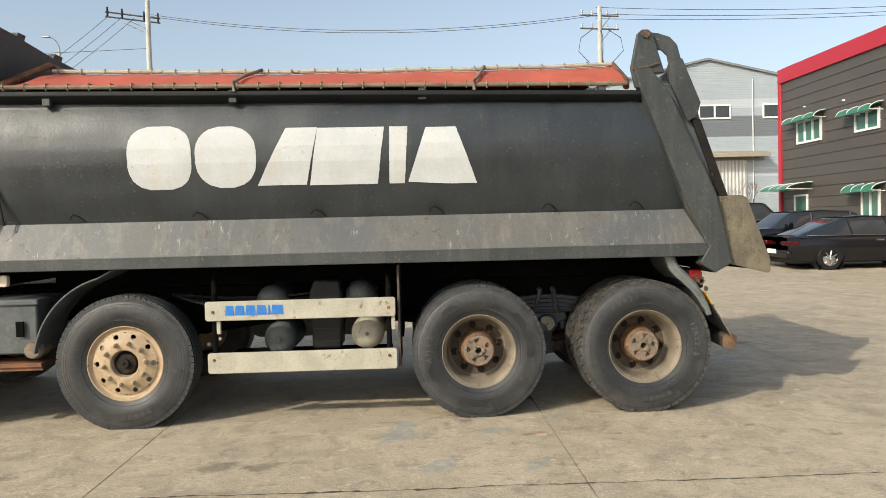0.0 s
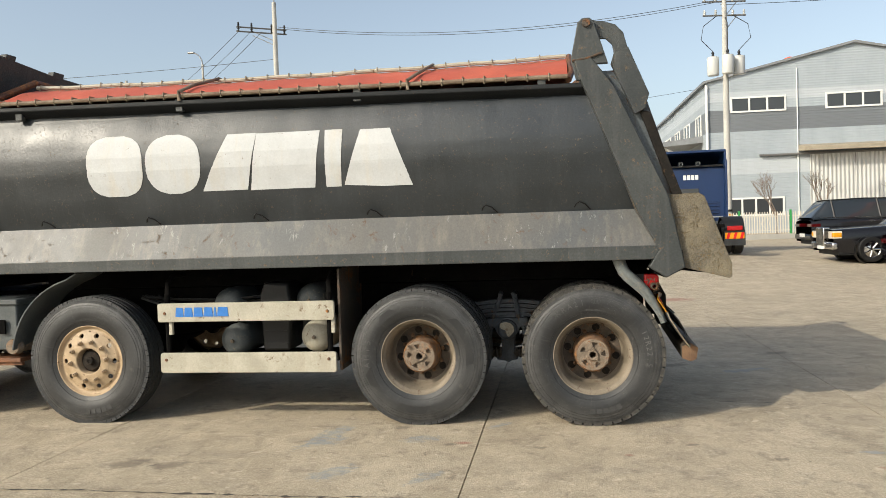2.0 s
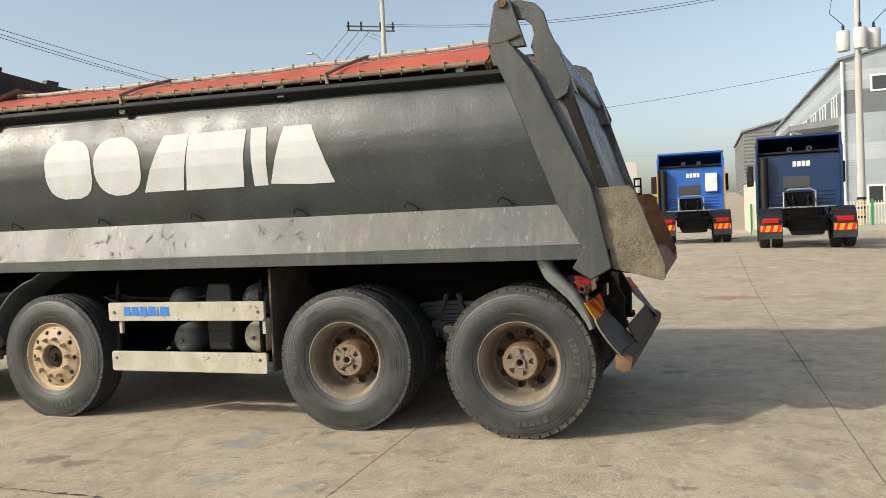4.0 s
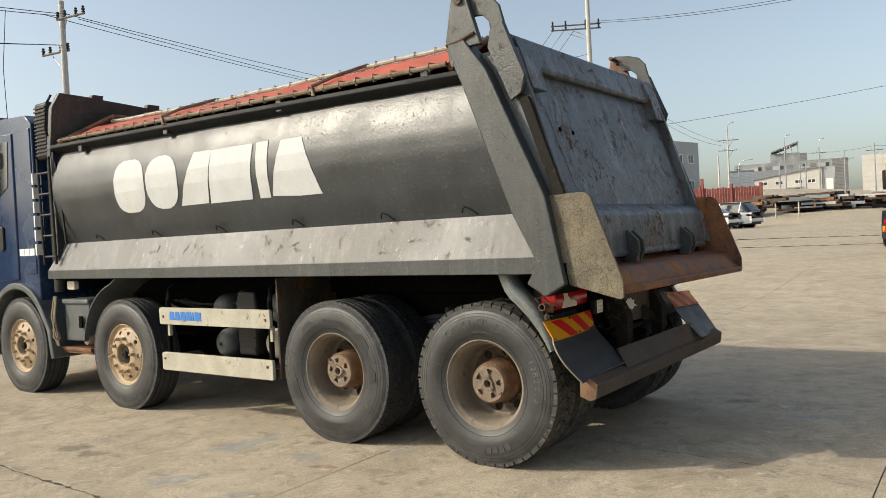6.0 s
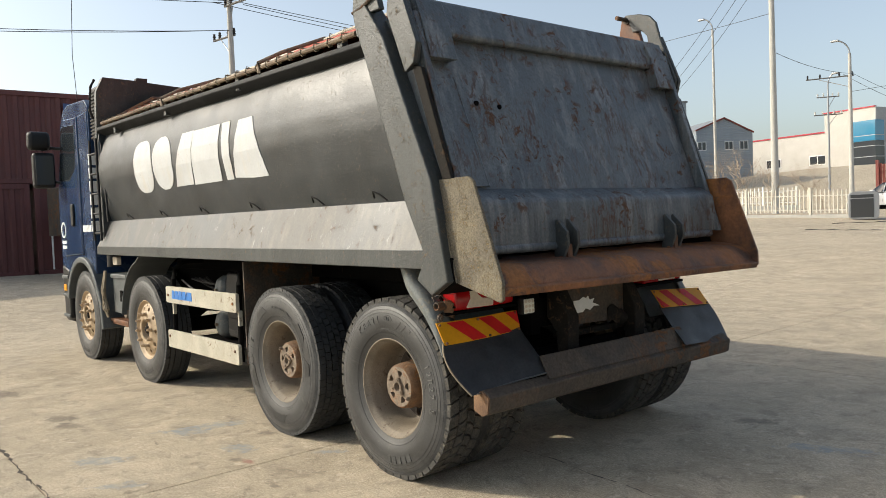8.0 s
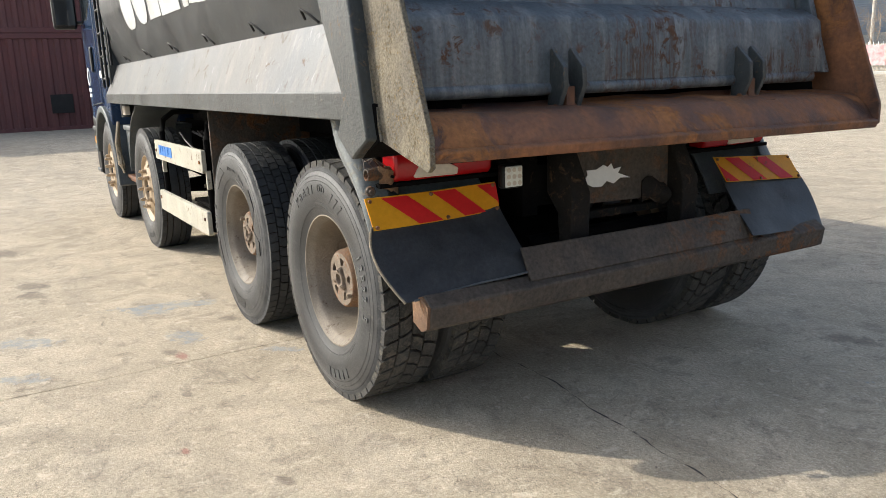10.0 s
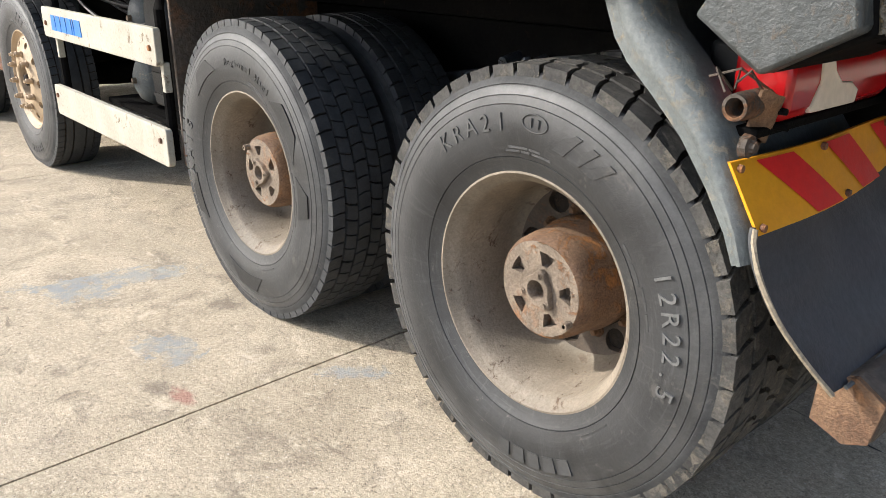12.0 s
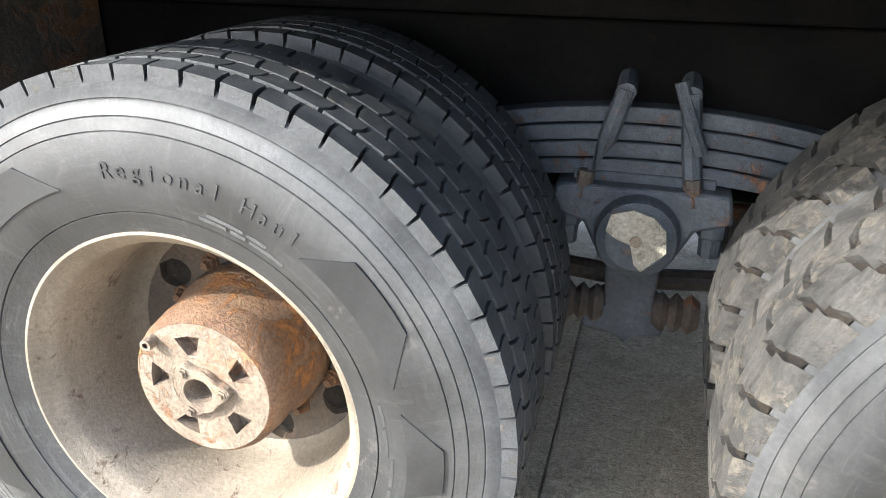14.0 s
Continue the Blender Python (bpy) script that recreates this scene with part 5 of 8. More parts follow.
part("cross_beam", Shape().box(0.40, 0.46, 0.9, 1.62, 0.735, 0.77), BRACKET, truck, "", 0.005)
part("air_line", Shape().tube(sag((0.41, 0.95, 1.02), (0.44, 1.45, 0.86), 0.12), 0.012, 7), BLACK, truck)
part("tail_cross_tube", Shape().tube([(0.40, 0.72, 0.66), (0.40, 1.6, 0.67)], 0.03, 10), CHASSIS, truck)
wl = part("work_lamp", Shape().prism([(0.54, 0.905), (0.64, 0.905), (0.64, 1.005), (0.54, 1.005)], 0.44, 0.485, "x"), BLACK, truck, "square white LED work lamp", 0.012, at=Matrix.Translation((0.036, -0.024, 0.022)))
part("lens", Shape().box(0.484, 0.492, 0.548, 0.632, 0.913, 0.997), LED, wl, "", 0.008)
for a in range(3):
    for b in range(3):
        part("led_cell", Shape().lathe([(0.0, 0.4945), (0.009, 0.4945), (0.010, 0.491)], 10, (0, 0.563 + 0.027 * a, 0.928 + 0.027 * b), "x"), CLEAR_LENS, wl)
part("lamp_arm", Shape().tube([(0.45, 0.59, 1.0), (0.44, 0.59, 1.06), (0.40, 0.62, 1.09)], 0.008, 6), CHASSIS, wl)

# ---- side guard, tanks and boxes ----
sg = part("side_guard", Shape().prism(rounded(-3.47, -2.0, 0.825, 0.975, 0.02), -0.055, -0.025), BOARD, truck, "dirty cream side guard boards on dark posts", 0.004)
part("guard_board", Shape().prism(rounded(-3.46, -1.995, 0.415, 0.575, 0.02), -0.055, -0.025), BOARD, sg, "dirty cream lower board, rust at its bolts", 0.004)
for x in (-3.41, -2.055):
    part("guard_post", Shape().tube([(x, 0.30, 1.19), (x, 0.10, 1.185), (x, 0.02, 1.13), (x, 0.0, 1.04), (x, 0.0, 0.43)], 0.022, 10), CHASSIS, sg, "", 0)
    part("post_strap", Shape().box(x + 0.02, x + 0.05, -0.03, 0.0, 0.72, 0.84), BOARD, sg, "", 0.003)
    for z in (0.895, 0.52):
        part("bolt", Shape().lathe([(0.0, -0.064), (0.011, -0.063), (0.013, -0.055)], 10, (x, 0, z)), RUST, sg)
for k, (a, b) in enumerate(((-3.315, -3.245), (-3.24, -3.165), (-3.16, -3.08), (-3.075, -2.995), (-2.99, -2.965), (-2.96, -2.865))):
    part("blue_mark", Shape().prism([(a, 0.868), (b, 0.866), (b - 0.008, 0.94), (a + 0.008, 0.942)], -0.0585, -0.054), BLUE_MARK, sg, "plain blue painted block")


def tank(x, z, y, r, material, label):
    s = Shape().lathe([(0.0, y), (r * 0.45, y + 0.008), (r * 0.75, y + 0.03), (r * 0.95, y + 0.075), (r, y + 0.12), (r, y + 0.6), (r * 0.9, y + 0.68), (0.0, y + 0.72)], 32, (x, 0, z))
    o = part("air_tank", s, material, truck, label)
    part("drain_plug", Shape().lathe([(0.0, y - 0.02), (0.014, y - 0.018), (0.016, y + 0.002), (0.022, y + 0.004)], 8, (x, 0, z)), HUB_RUST, o)


tank(-2.955, 0.63, 0.20, 0.135, FENDER, "grey air tank")
tank(-2.24, 0.66, 0.16, 0.135, BOARD, "cream air tank")
tank(-3.02, 0.93, 0.24, 0.135, FENDER, "grey air tank")
tank(-2.30, 0.95, 0.24, 0.135, FENDER, "grey air tank")
part("dryer_box", Shape().prism([(-2.68, 0.55), (-2.45, 0.55), (-2.43, 0.9), (-2.45, 1.10), (-2.66, 1.11), (-2.70, 1.0)], 0.18, 0.5), BLACK, truck, "black dryer housing", 0.02)
part("box_ribs", Shape().box(-2.66, -2.47, 0.172, 0.18, 0.70, 0.715).box(-2.66, -2.47, 0.172, 0.18, 0.80, 0.815).box(-2.66, -2.47, 0.172, 0.18, 0.60, 0.615), BLACK, truck)
part("tank_shelf", Shape().box(-3.4, -2.05, 0.2, 0.75, 0.46, 0.485), CHASSIS, truck)
part("splash_plate", Shape().box(-1.985, -1.965, 0.005, 0.68, 0.42, 1.22), DARK_RUST, truck, "dirty dark brown splash plate", 0.004)
part("splash_plate", Shape().box(-1.985, -1.965, 2 * CY - 0.68, 2 * CY, 0.42, 1.22), CHASSIS, truck, "", 0.004)
part("fuel_tank", Shape().prism(rounded(-3.5, -2.1, 0.45, 1.05, 0.12), 2 * CY - 0.62, 2 * CY - 0.04), FENDER, truck, "grey fuel tank", 0.01)
cable = Shape()
for k in range(6):
    r = random.Random(40 + k)
    y = r.uniform(0.2, 0.7)
    cable.tube(sag((-3.9 + 0.2 * r.random(), y, 1.0), (-2.5 + 0.4 * r.random(), y + r.uniform(-0.1, 0.1), 1.02), r.uniform(0.03, 0.18)), 0.010, 6)
tagged(part("brake_line", cable, BLACK, truck, "black hanging brake lines"), kind="stuff")

# second axle mudguard and the gear between the front axles
arc2 = arc(AXLES[1], 0.515, 0.68, 105, 172, 14)
for far in (False, True):
    sp = (-0.05, 0.36) if not far else (2 * CY - 0.36, 2 * CY + 0.05)
    g2 = part("front_mudguard", guard([(-4.17, 1.23)] + arc2, *sp, 0.014), FENDER, truck, "grey plastic mudguard of the second axle", 0.004)
box = part("battery_box", Shape().box(-5.25, -4.78, 0.02, 0.55, 0.60, 1.0), FENDER, truck, "grey battery box with a latch", 0.015)
part("box_lid", Shape().box(-5.27, -4.76, 0.0, 0.56, 0.98, 1.03), FENDER, box, "", 0.012)
part("box_latch", Shape().box(-4.93, -4.87, -0.012, 0.004, 0.74, 0.86), CHASSIS, box, "", 0.004)
part("marker_lamp", Shape().prism(rounded(-5.12, -4.98, 1.13, 1.22, 0.02), -0.01, 0.04), CLEAR_LENS, truck, "small square marker lamp", 0.006)
part("step_plate", Shape().box(-5.33, -4.75, 0.0, 0.3, 0.50, 0.535).box(-5.33, -4.75, 0.02, 0.05, 0.47, 0.5), RUST, truck, "rusty step plate", 0.004)
part("hose_joint", Shape().lathe([(0.0, -0.01), (0.06, 0.0), (0.075, 0.05), (0.05, 0.09), (0.06, 0.2)], 14, (-4.82, 0, 0.63)), HUB_RUST, truck)
rope = Shape()
for k in range(9):
    r = random.Random(80 + k)
    x = -5.34 + r.uniform(-0.03, 0.05)
    rope.tube([(x, -0.03, 1.06), (x + r.uniform(-0.05, 0.05), -0.06 + r.uniform(-0.02, 0.03), 0.85), (x + r.uniform(-0.06, 0.08), -0.05 + r.uniform(-0.02, 0.03), 0.64), (x + r.uniform(-0.02, 0.06), -0.03, 0.55), (x + r.uniform(-0.05, 0.05), -0.06, 0.72)], 0.011, 6)
tagged(part("hanging_rope", rope, ROPE, truck, "dirty coiled rope hung on a hook"), kind="stuff")

# ---- rear suspension ----
for far in (False, True):
    flip = (lambda y: 2 * CY - y) if far else (lambda y: y)
    sp = lambda a, b: sorted((flip(a), flip(b)))  # noqa: E731
    sx = -0.705
    sus = part("leaf_spring", Shape().prism([(sx - 0.14, 0.735), (sx + 0.14, 0.735), (sx + 0.14, 0.76), (sx - 0.14, 0.76)], *sp(0.635, 0.755)), SPRING, truck, "dusty grey leaf spring pack with bolts", 0.004)
    for k in range(4):
        half = 0.42 + 0.11 * k
        z = 0.752 + 0.036 * k
        top = [(sx + half * (i / 10 - 1), z + 0.034 - 0.30 * (half * (i / 10 - 1)) ** 2) for i in range(21)]
        low = [(x, zz - 0.032) for x, zz in top]
        part("leaf", Shape().prism(top + low[::-1], *sp(0.64, 0.75)), SPRING, sus, "", 0.003)
    for dx, lean in ((-0.085, -0.035), (0.085, 0.015)):
        for y in (0.625, 0.765):
            part("spring_bolt", Shape().tube([(sx + dx + lean, flip(y), 0.715), (sx + dx - lean * 0.2, flip(y), 0.83), (sx + dx - lean, flip(y), 0.93)], 0.019, 8), SPRING, sus)
        part("bolt_bow", Shape().tube([(sx + dx - lean, flip(0.615), 0.925), (sx + dx - lean, flip(0.69), 0.94), (sx + dx - lean, flip(0.775), 0.925)], 0.02, 8), SPRING, sus)
    part("cross_bolt", Shape().tube([(sx + 0.05, flip(0.62), 0.95), (sx + 0.075, flip(0.612), 0.88), (sx + 0.10, flip(0.618), 0.815)], 0.015, 8), SPRING, sus)
    for dx in (-0.12, 0.10):
        part("bolt_foot", Shape().tube([(sx + dx, flip(0.615), 0.71), (sx + dx * 0.93, flip(0.617), 0.765)], 0.017, 8), DARK_RUST, sus)
    part("saddle", Shape().prism([(sx - 0.17, 0.74), (sx + 0.17, 0.74), (sx + 0.18, 0.68), (sx + 0.11, 0.66), (sx + 0.08, 0.60), (sx - 0.08, 0.60), (sx - 0.11, 0.66), (sx - 0.18, 0.68)], *sp(0.60, 0.78)), SPRING, sus, "", 0.008)
    for dx in (-0.145, 0.145):
        part("saddle_nut", Shape().lathe([(0.0, 0.60), (0.022, 0.60), (0.024, 0.64), (0.03, 0.645), (0.03, 0.68)], 8, (sx + dx, flip(0.64), 0), "z"), SPRING, sus)
    cap = [(0.0, 0.555), (0.06, 0.553), (0.068, 0.56), (0.078, 0.565), (0.085, 0.58), (0.085, 0.66)]
    part("trunnion_cap", Shape().lathe([(r, flip(y)) for r, y in cap], 28, (sx, 0, 0.645)), SPRING, sus, "round trunnion cap with peeling paint")
    flake = [(sx - 0.06, 0.665), (sx - 0.052, 0.70), (sx - 0.01, 0.712), (sx + 0.03, 0.70), (sx + 0.055, 0.675), (sx + 0.06, 0.63), (sx + 0.03, 0.60), (sx + 0.015, 0.585), (sx + 0.0, 0.60), (sx - 0.01, 0.64), (sx - 0.04, 0.65)]
    part("bare_patch", Shape().prism(flake, *sp(0.549, 0.556)), CAP_CREAM, sus, "peeled cream patch")
    part("cap_plug", Shape().lathe([(0.0, flip(0.546)), (0.012, flip(0.546)), (0.013, flip(0.553))], 8, (sx, 0, 0.648)), HUB_RUST, sus)
    part("trunnion_bracket", Shape().prism([(sx - 0.065, 0.66), (sx + 0.065, 0.66), (sx + 0.05, 0.44), (sx + 0.085, 0.41), (sx + 0.075, 0.375), (sx + 0.02, 0.365), (sx, 0.35), (sx - 0.03, 0.365), (sx - 0.10, 0.375), (sx - 0.10, 0.41), (sx - 0.055, 0.44)], *sp(0.68, 0.80)), SPRING, sus, "", 0.006)
    part("torque_rod", Shape().tube([(AXLES[2] + 0.1, flip(0.88), 0.47), (sx, flip(0.88), 0.42), (AXLES[3] - 0.1, flip(0.88), 0.47)], 0.026, 10), DARK_RUST, sus, "rusty torque rod")
    for dx in (-0.105, 0.10):
        part("rod_boot", Shape().lathe([(0.03, sx + dx - 0.05), (0.045, sx + dx - 0.03), (0.03, sx + dx - 0.015), (0.045, sx + dx), (0.03, sx + dx + 0.015), (0.045, sx + dx + 0.03), (0.03, sx + dx + 0.05)], 12, (0, flip(0.70), 0.43), "x"), DARK_RUST, sus)

# ---- cab ----
CABX = -5.60
cab_side = [(CABX, 1.02), (CABX, 2.90), (CABX - 0.12, 3.0), (-6.40, 3.03), (-6.64, 2.97), (-6.76, 2.82), (-7.02, 2.02), (-7.04, 1.60), (-7.00, 1.02), (-6.76, 1.0)] + arc(AXLES[0], 0.52, 0.68, 138, 52, 10) + [(CABX - 0.02, 1.02)]
cab = part("cab", Shape().prism(cab_side, -0.045, 2 * CY + 0.045), CAB_BLUE, truck, "dark blue cab with black trim", 0.045, 40)
part("cab_top_fairing", Shape().prism([(CABX - 0.1, 3.0), (-6.5, 3.0), (-6.3, 3.10), (CABX - 0.2, 3.12)], 0.32, 2 * CY - 0.12), CAB_BLUE, cab, "", 0.03)
for far in (False, True):
    flip = (lambda y: 2 * CY - y) if far else (lambda y: y)
    sp = lambda a, b: sorted((flip(a), flip(b)))  # noqa: E731
    door = part("door", Shape().prism([(-6.90, 1.20), (-6.02, 1.24), (-6.02, 2.84), (-6.58, 2.87), (-6.70, 2.78), (-6.95, 2.0)], *sp(-0.062, -0.03)), CAB_BLUE, cab, "dark blue cab door", 0.012)
    part("window", Shape().prism([(-6.86, 2.13), (-6.40, 2.13), (-6.14, 2.27), (-6.09, 2.76), (-6.60, 2.79), (-6.68, 2.74)], *sp(-0.069, -0.058)), DARK_GLASS, door, "dark side window", 0.01)
    part("door_handle", Shape().prism(rounded(-6.39, -6.28, 1.57, 1.84, 0.04), *sp(-0.085, -0.06)), BLACK, door, "black door handle", 0.01)
    part("corner_panel", Shape().prism([(-5.98, 1.30), (CABX - 0.03, 1.30), (CABX - 0.03, 2.86), (-5.98, 2.84)], *sp(-0.056, -0.03)), CAB_BLUE, cab, "", 0.01)
    for k in range(6):
        part("white_bar", Shape().box(CABX - 0.02, CABX + 0.006, *sp(-0.062, 0.03), 1.50 + 0.15 * k, 1.62 + 0.15 * k), WHITE, cab)
    for k in range(6):
        part("white_block", Shape().box(-5.97 + 0.055 * k, -5.925 + 0.055 * k, *sp(-0.0605, -0.05), 1.50, 1.575), WHITE, cab)
    part("round_badge", Shape().lathe([(0.075, -0.066), (0.10, -0.068), (0.10, -0.06), (0.075, -0.06)] if not far else [(0.075, 2 * CY + 0.066), (0.10, 2 * CY + 0.068), (0.10, 2 * CY + 0.06), (0.075, 2 * CY + 0.06)], 24, (-6.80, 0, 1.53), "y", True), WHITE, cab)
    for k in range(2):
        part("white_bar", Shape().box(-6.88, -6.70, *sp(-0.0665, -0.06), 1.36 - 0.06 * k, 1.40 - 0.06 * k), WHITE, cab)
    # wheel arch trim and bumper
    a1 = [(CABX + 0.28, 0.42), (CABX + 0.22, 0.72)] + arc(AXLES[0], 0.52, 0.69, 38, 165, 18)
    part("arch_trim", guard(a1[::-1], *sp(-0.085, 0.30), 0.07), FENDER, cab, "dark grey wheel arch trim", 0.012)
    part("step_box", Shape().prism([(-6.98, 0.42), (-6.72, 0.42), (-6.70, 1.04), (-7.01, 1.10)], *sp(-0.055, 0.4)), BLACK, cab, "", 0.03)
    part("indicator", Shape().box(-6.95, -6.83, *sp(-0.066, -0.05), 0.77, 0.85), YELLOW, cab, "orange side indicator", 0.01)
    for z0, z1 in ((0.44, 0.48), (0.70, 0.74), (0.92, 0.97)):
        part("step_trim", Shape().box(-7.0, -6.73, *sp(-0.07, -0.05), z0, z1), FENDER, cab, "", 0.01)
    mir = part("mirror", Shape().prism(rounded(-7.0, -6.86, 2.06, 2.50, 0.05), *sp(-0.345, -0.10)), BLACK, cab, "black mirror housings on arms", 0.03)
    part("mirror_top", Shape().prism(rounded(-7.01, -6.85, 2.53, 2.76, 0.07), *sp(-0.39, -0.14)), BLACK, mir, "", 0.04)
    part("mirror_glass", Shape().box(-6.862, -6.852, *sp(-0.325, -0.12), 2.10, 2.46), MIRROR_DARK, mir, "", 0.004)
    for z in (2.12, 2.54):
        part("mirror_arm", Shape().tube([(-6.80, flip(-0.03), z), (-6.92, flip(-0.12), z + 0.02), (-6.93, flip(-0.24), z)], 0.02, 8), BLACK, mir)
part("bumper", Shape().prism([(-7.22, 0.36), (-6.8, 0.36), (-6.8, 0.98), (-7.1, 0.98), (-7.22, 0.8)], 0.0, 2 * CY), BLACK, cab, "", 0.05)
part("windscreen", Shape().prism([(-7.06, 2.06), (-6.80, 2.80), (-6.74, 2.80), (-7.0, 2.06)], 0.06, 2 * CY - 0.06), DARK_GLASS, cab)
stack = part("air_intake", Shape().box(CABX + 0.03, CABX + 0.30, -0.02, 0.22, 2.50, 3.10), BLACK, truck, "black louvred air intake behind the cab", 0.03)
for k in range(14):
    part("louvre", Shape().box(CABX + 0.05, CABX + 0.28, -0.034, -0.018, 2.54 + 0.038 * k, 2.556 + 0.038 * k), BLACK, stack)
part("intake_pipe", Shape().tube([(CABX + 0.17, 0.1, 2.5), (CABX + 0.17, 0.1, 1.1)], 0.075, 14), BLACK, stack)
part("cab_back_gear", Shape().box(CABX + 0.04, CABX + 0.3, 0.4, 1.9, 1.1, 2.3), CHASSIS, truck, "", 0.03)
part("antenna", Shape().tube([(-6.3, 0.05, 3.02), (-6.22, 0.0, 3.6), (-6.05, -0.02, 4.2)], 0.004, 5), BLACK, cab)

# ---- round the yard: materials ----
PANEL_DARK = wear("dark grey-brown wall panel", (0.065, 0.057, 0.052), (0.085, 0.075, 0.068), 0.8, 0.45, 0.0, None, None, 0.1, 30.0, 0.08)
TRIM_RED = plain("crimson trim paint", (0.40, 0.018, 0.036), 0.45)
SHEET_GREY = ribbed("pale grey profiled cladding", (0.33, 0.375, 0.41), (0.40, 0.445, 0.48), 0.16, "Z", 0.3, 0.5, ((6.95, 8.35, (0.16, 0.175, 0.19)), (4.2, 5.2, (0.46, 0.50, 0.53)), (8.9, 9.5, (0.46, 0.50, 0.53))))
SHEET_DARK = ribbed("dark grey profiled cladding", (0.15, 0.15, 0.15), (0.21, 0.21, 0.205), 0.4, "Z", 0.6, 0.5)
SHEET_BLUE = ribbed("blue-grey cladding", (0.25, 0.285, 0.315), (0.30, 0.335, 0.365), 0.22, "Z", 0.4, 0.5)
DOOR_SHEET = ribbed("ribbed sliding door sheet", (0.52, 0.52, 0.50), (0.60, 0.60, 0.58), 0.25, "X", 0.7, 0.5)
ROOF_GREY = plain("grey roof sheet", (0.22, 0.23, 0.24), 0.5, 0.0, 0.15, 3.0)
CREAM = wear("cream fence paint", (0.60, 0.56, 0.47), (0.70, 0.66, 0.57), 3.0, 0.6)
GREEN = plain("green post paint", (0.03, 0.28, 0.07), 0.5)
CANOPY_GREEN = plain("green canopy sheet", (0.03, 0.16, 0.10), 0.3)
FRAME_WHITE = plain("white window frame", (0.75, 0.75, 0.73), 0.45)
PANE = glass("greyish window pane", (0.05, 0.055, 0.06), 0.08)
PANE_GREEN = glass("greenish window pane", (0.05, 0.16, 0.13), 0.08)
PANE_BLUE = glass("blue glass front", (0.05, 0.22, 0.36), 0.08)
POLE = wear("weathered concrete pole", (0.42, 0.41, 0.38), (0.52, 0.51, 0.47), 1.5, 0.85)
STEEL = plain("galvanised steel", (0.36, 0.37, 0.38), 0.45, 0.6)
CABLE = plain("black cable", (0.02, 0.02, 0.022), 0.6)
CAN = plain("pale transformer paint", (0.55, 0.56, 0.54), 0.45)
CONTAINER = wear("faded oxide-red container paint", (0.088, 0.026, 0.026), (0.125, 0.039, 0.036), 1.5, 0.6, 0.0, ((0.10, 0.05, 0.035), 0.62, 4.0), ((0.22, 0.1, 0.08), 0.3), 0.2, 30.0, 0.12)
CAR_BLACK = plain("black car paint", (0.008, 0.008, 0.010), 0.12, 0.0, 0.02)
CAR_WHITE = plain("white car paint", (0.78, 0.78, 0.78), 0.2, 0.0, 0.02)
TRUCK_BLUE = plain("deep blue truck paint", (0.010, 0.030, 0.095), 0.3)
TRUCK_BLUE_LIGHT = plain("bright blue truck paint", (0.025, 0.12, 0.42), 0.35)
BARK = wear("grey-brown bark", (0.16, 0.12, 0.09), (0.24, 0.19, 0.15), 8.0, 0.9)
LEAF = wear("dark evergreen leaves", (0.03, 0.055, 0.02), (0.05, 0.085, 0.03), 6.0, 0.7)
TWIG = wear("pale dry twigs", (0.33, 0.26, 0.19), (0.42, 0.34, 0.26), 5.0, 0.9)
OXIDE = wear("red oxide steel board", (0.15, 0.028, 0.022), (0.26, 0.072, 0.055), 1.2, 0.75, 0.0, None, ((0.34, 0.20, 0.17), 0.5))
WALL_WHITE = wear("off-white rendered wall", (0.50, 0.475, 0.43), (0.58, 0.555, 0.51), 0.6, 0.8)
WALL_GREY = wear("grey rendered wall", (0.34, 0.35, 0.35), (0.42, 0.43, 0.43), 0.6, 0.8)
SIGN_DARK = plain("dark sign steel", (0.03, 0.032, 0.035), 0.5)
APT = wear("mottled far facade", (0.17, 0.19, 0.20), (0.33, 0.345, 0.35), 0.35, 0.8)
BANNER = plain("pink and white banner", (0.75, 0.42, 0.42), 0.7, 0.0, 0.4, 6.0)
CONE_ORANGE = plain("orange cone plastic", (0.7, 0.09, 0.02), 0.5)
GOLD_BROWN = wear("weathered canopy fascia", (0.30, 0.26, 0.19), (0.38, 0.33, 0.25), 2.0, 0.7)


def window(parent, face, a0, a1, z0, z1, at, out, panes=2, pane=PANE, name="window"):
    """A framed window on a wall. face: the axis that the wall stands across; at: its plane; out: -1 or 1, the way it looks."""
    def slab(s, u0, u1, w0, w1, d0, d1):
        d0, d1 = sorted((at + out * d0, at + out * d1))
        return s.box(d0, d1, u0, u1, w0, w1) if face == "x" else s.box(u0, u1, d0, d1, w0, w1)
    s = Shape()
    f = 0.06 + 0.015 * (a1 - a0)
    slab(s, a0, a1, z0, z0 + f, -0.05, 0.06), slab(s, a0, a1, z1 - f, z1, -0.05, 0.06)
    for k in range(panes + 1):
        u = a0 + (a1 - a0 - f) * k / panes
        slab(s, u, u + f, z0 + f, z1 - f, -0.05, 0.06)
    w = part(name, s, FRAME_WHITE, parent)
    for k in range(panes):
        u = a0 + (a1 - a0 - f) * k / panes
        part("pane", slab(Shape(), u + f, u + (a1 - a0 - f) / panes, z0 + f, z1 - f, -0.02, 0.012), pane, w)
    return w


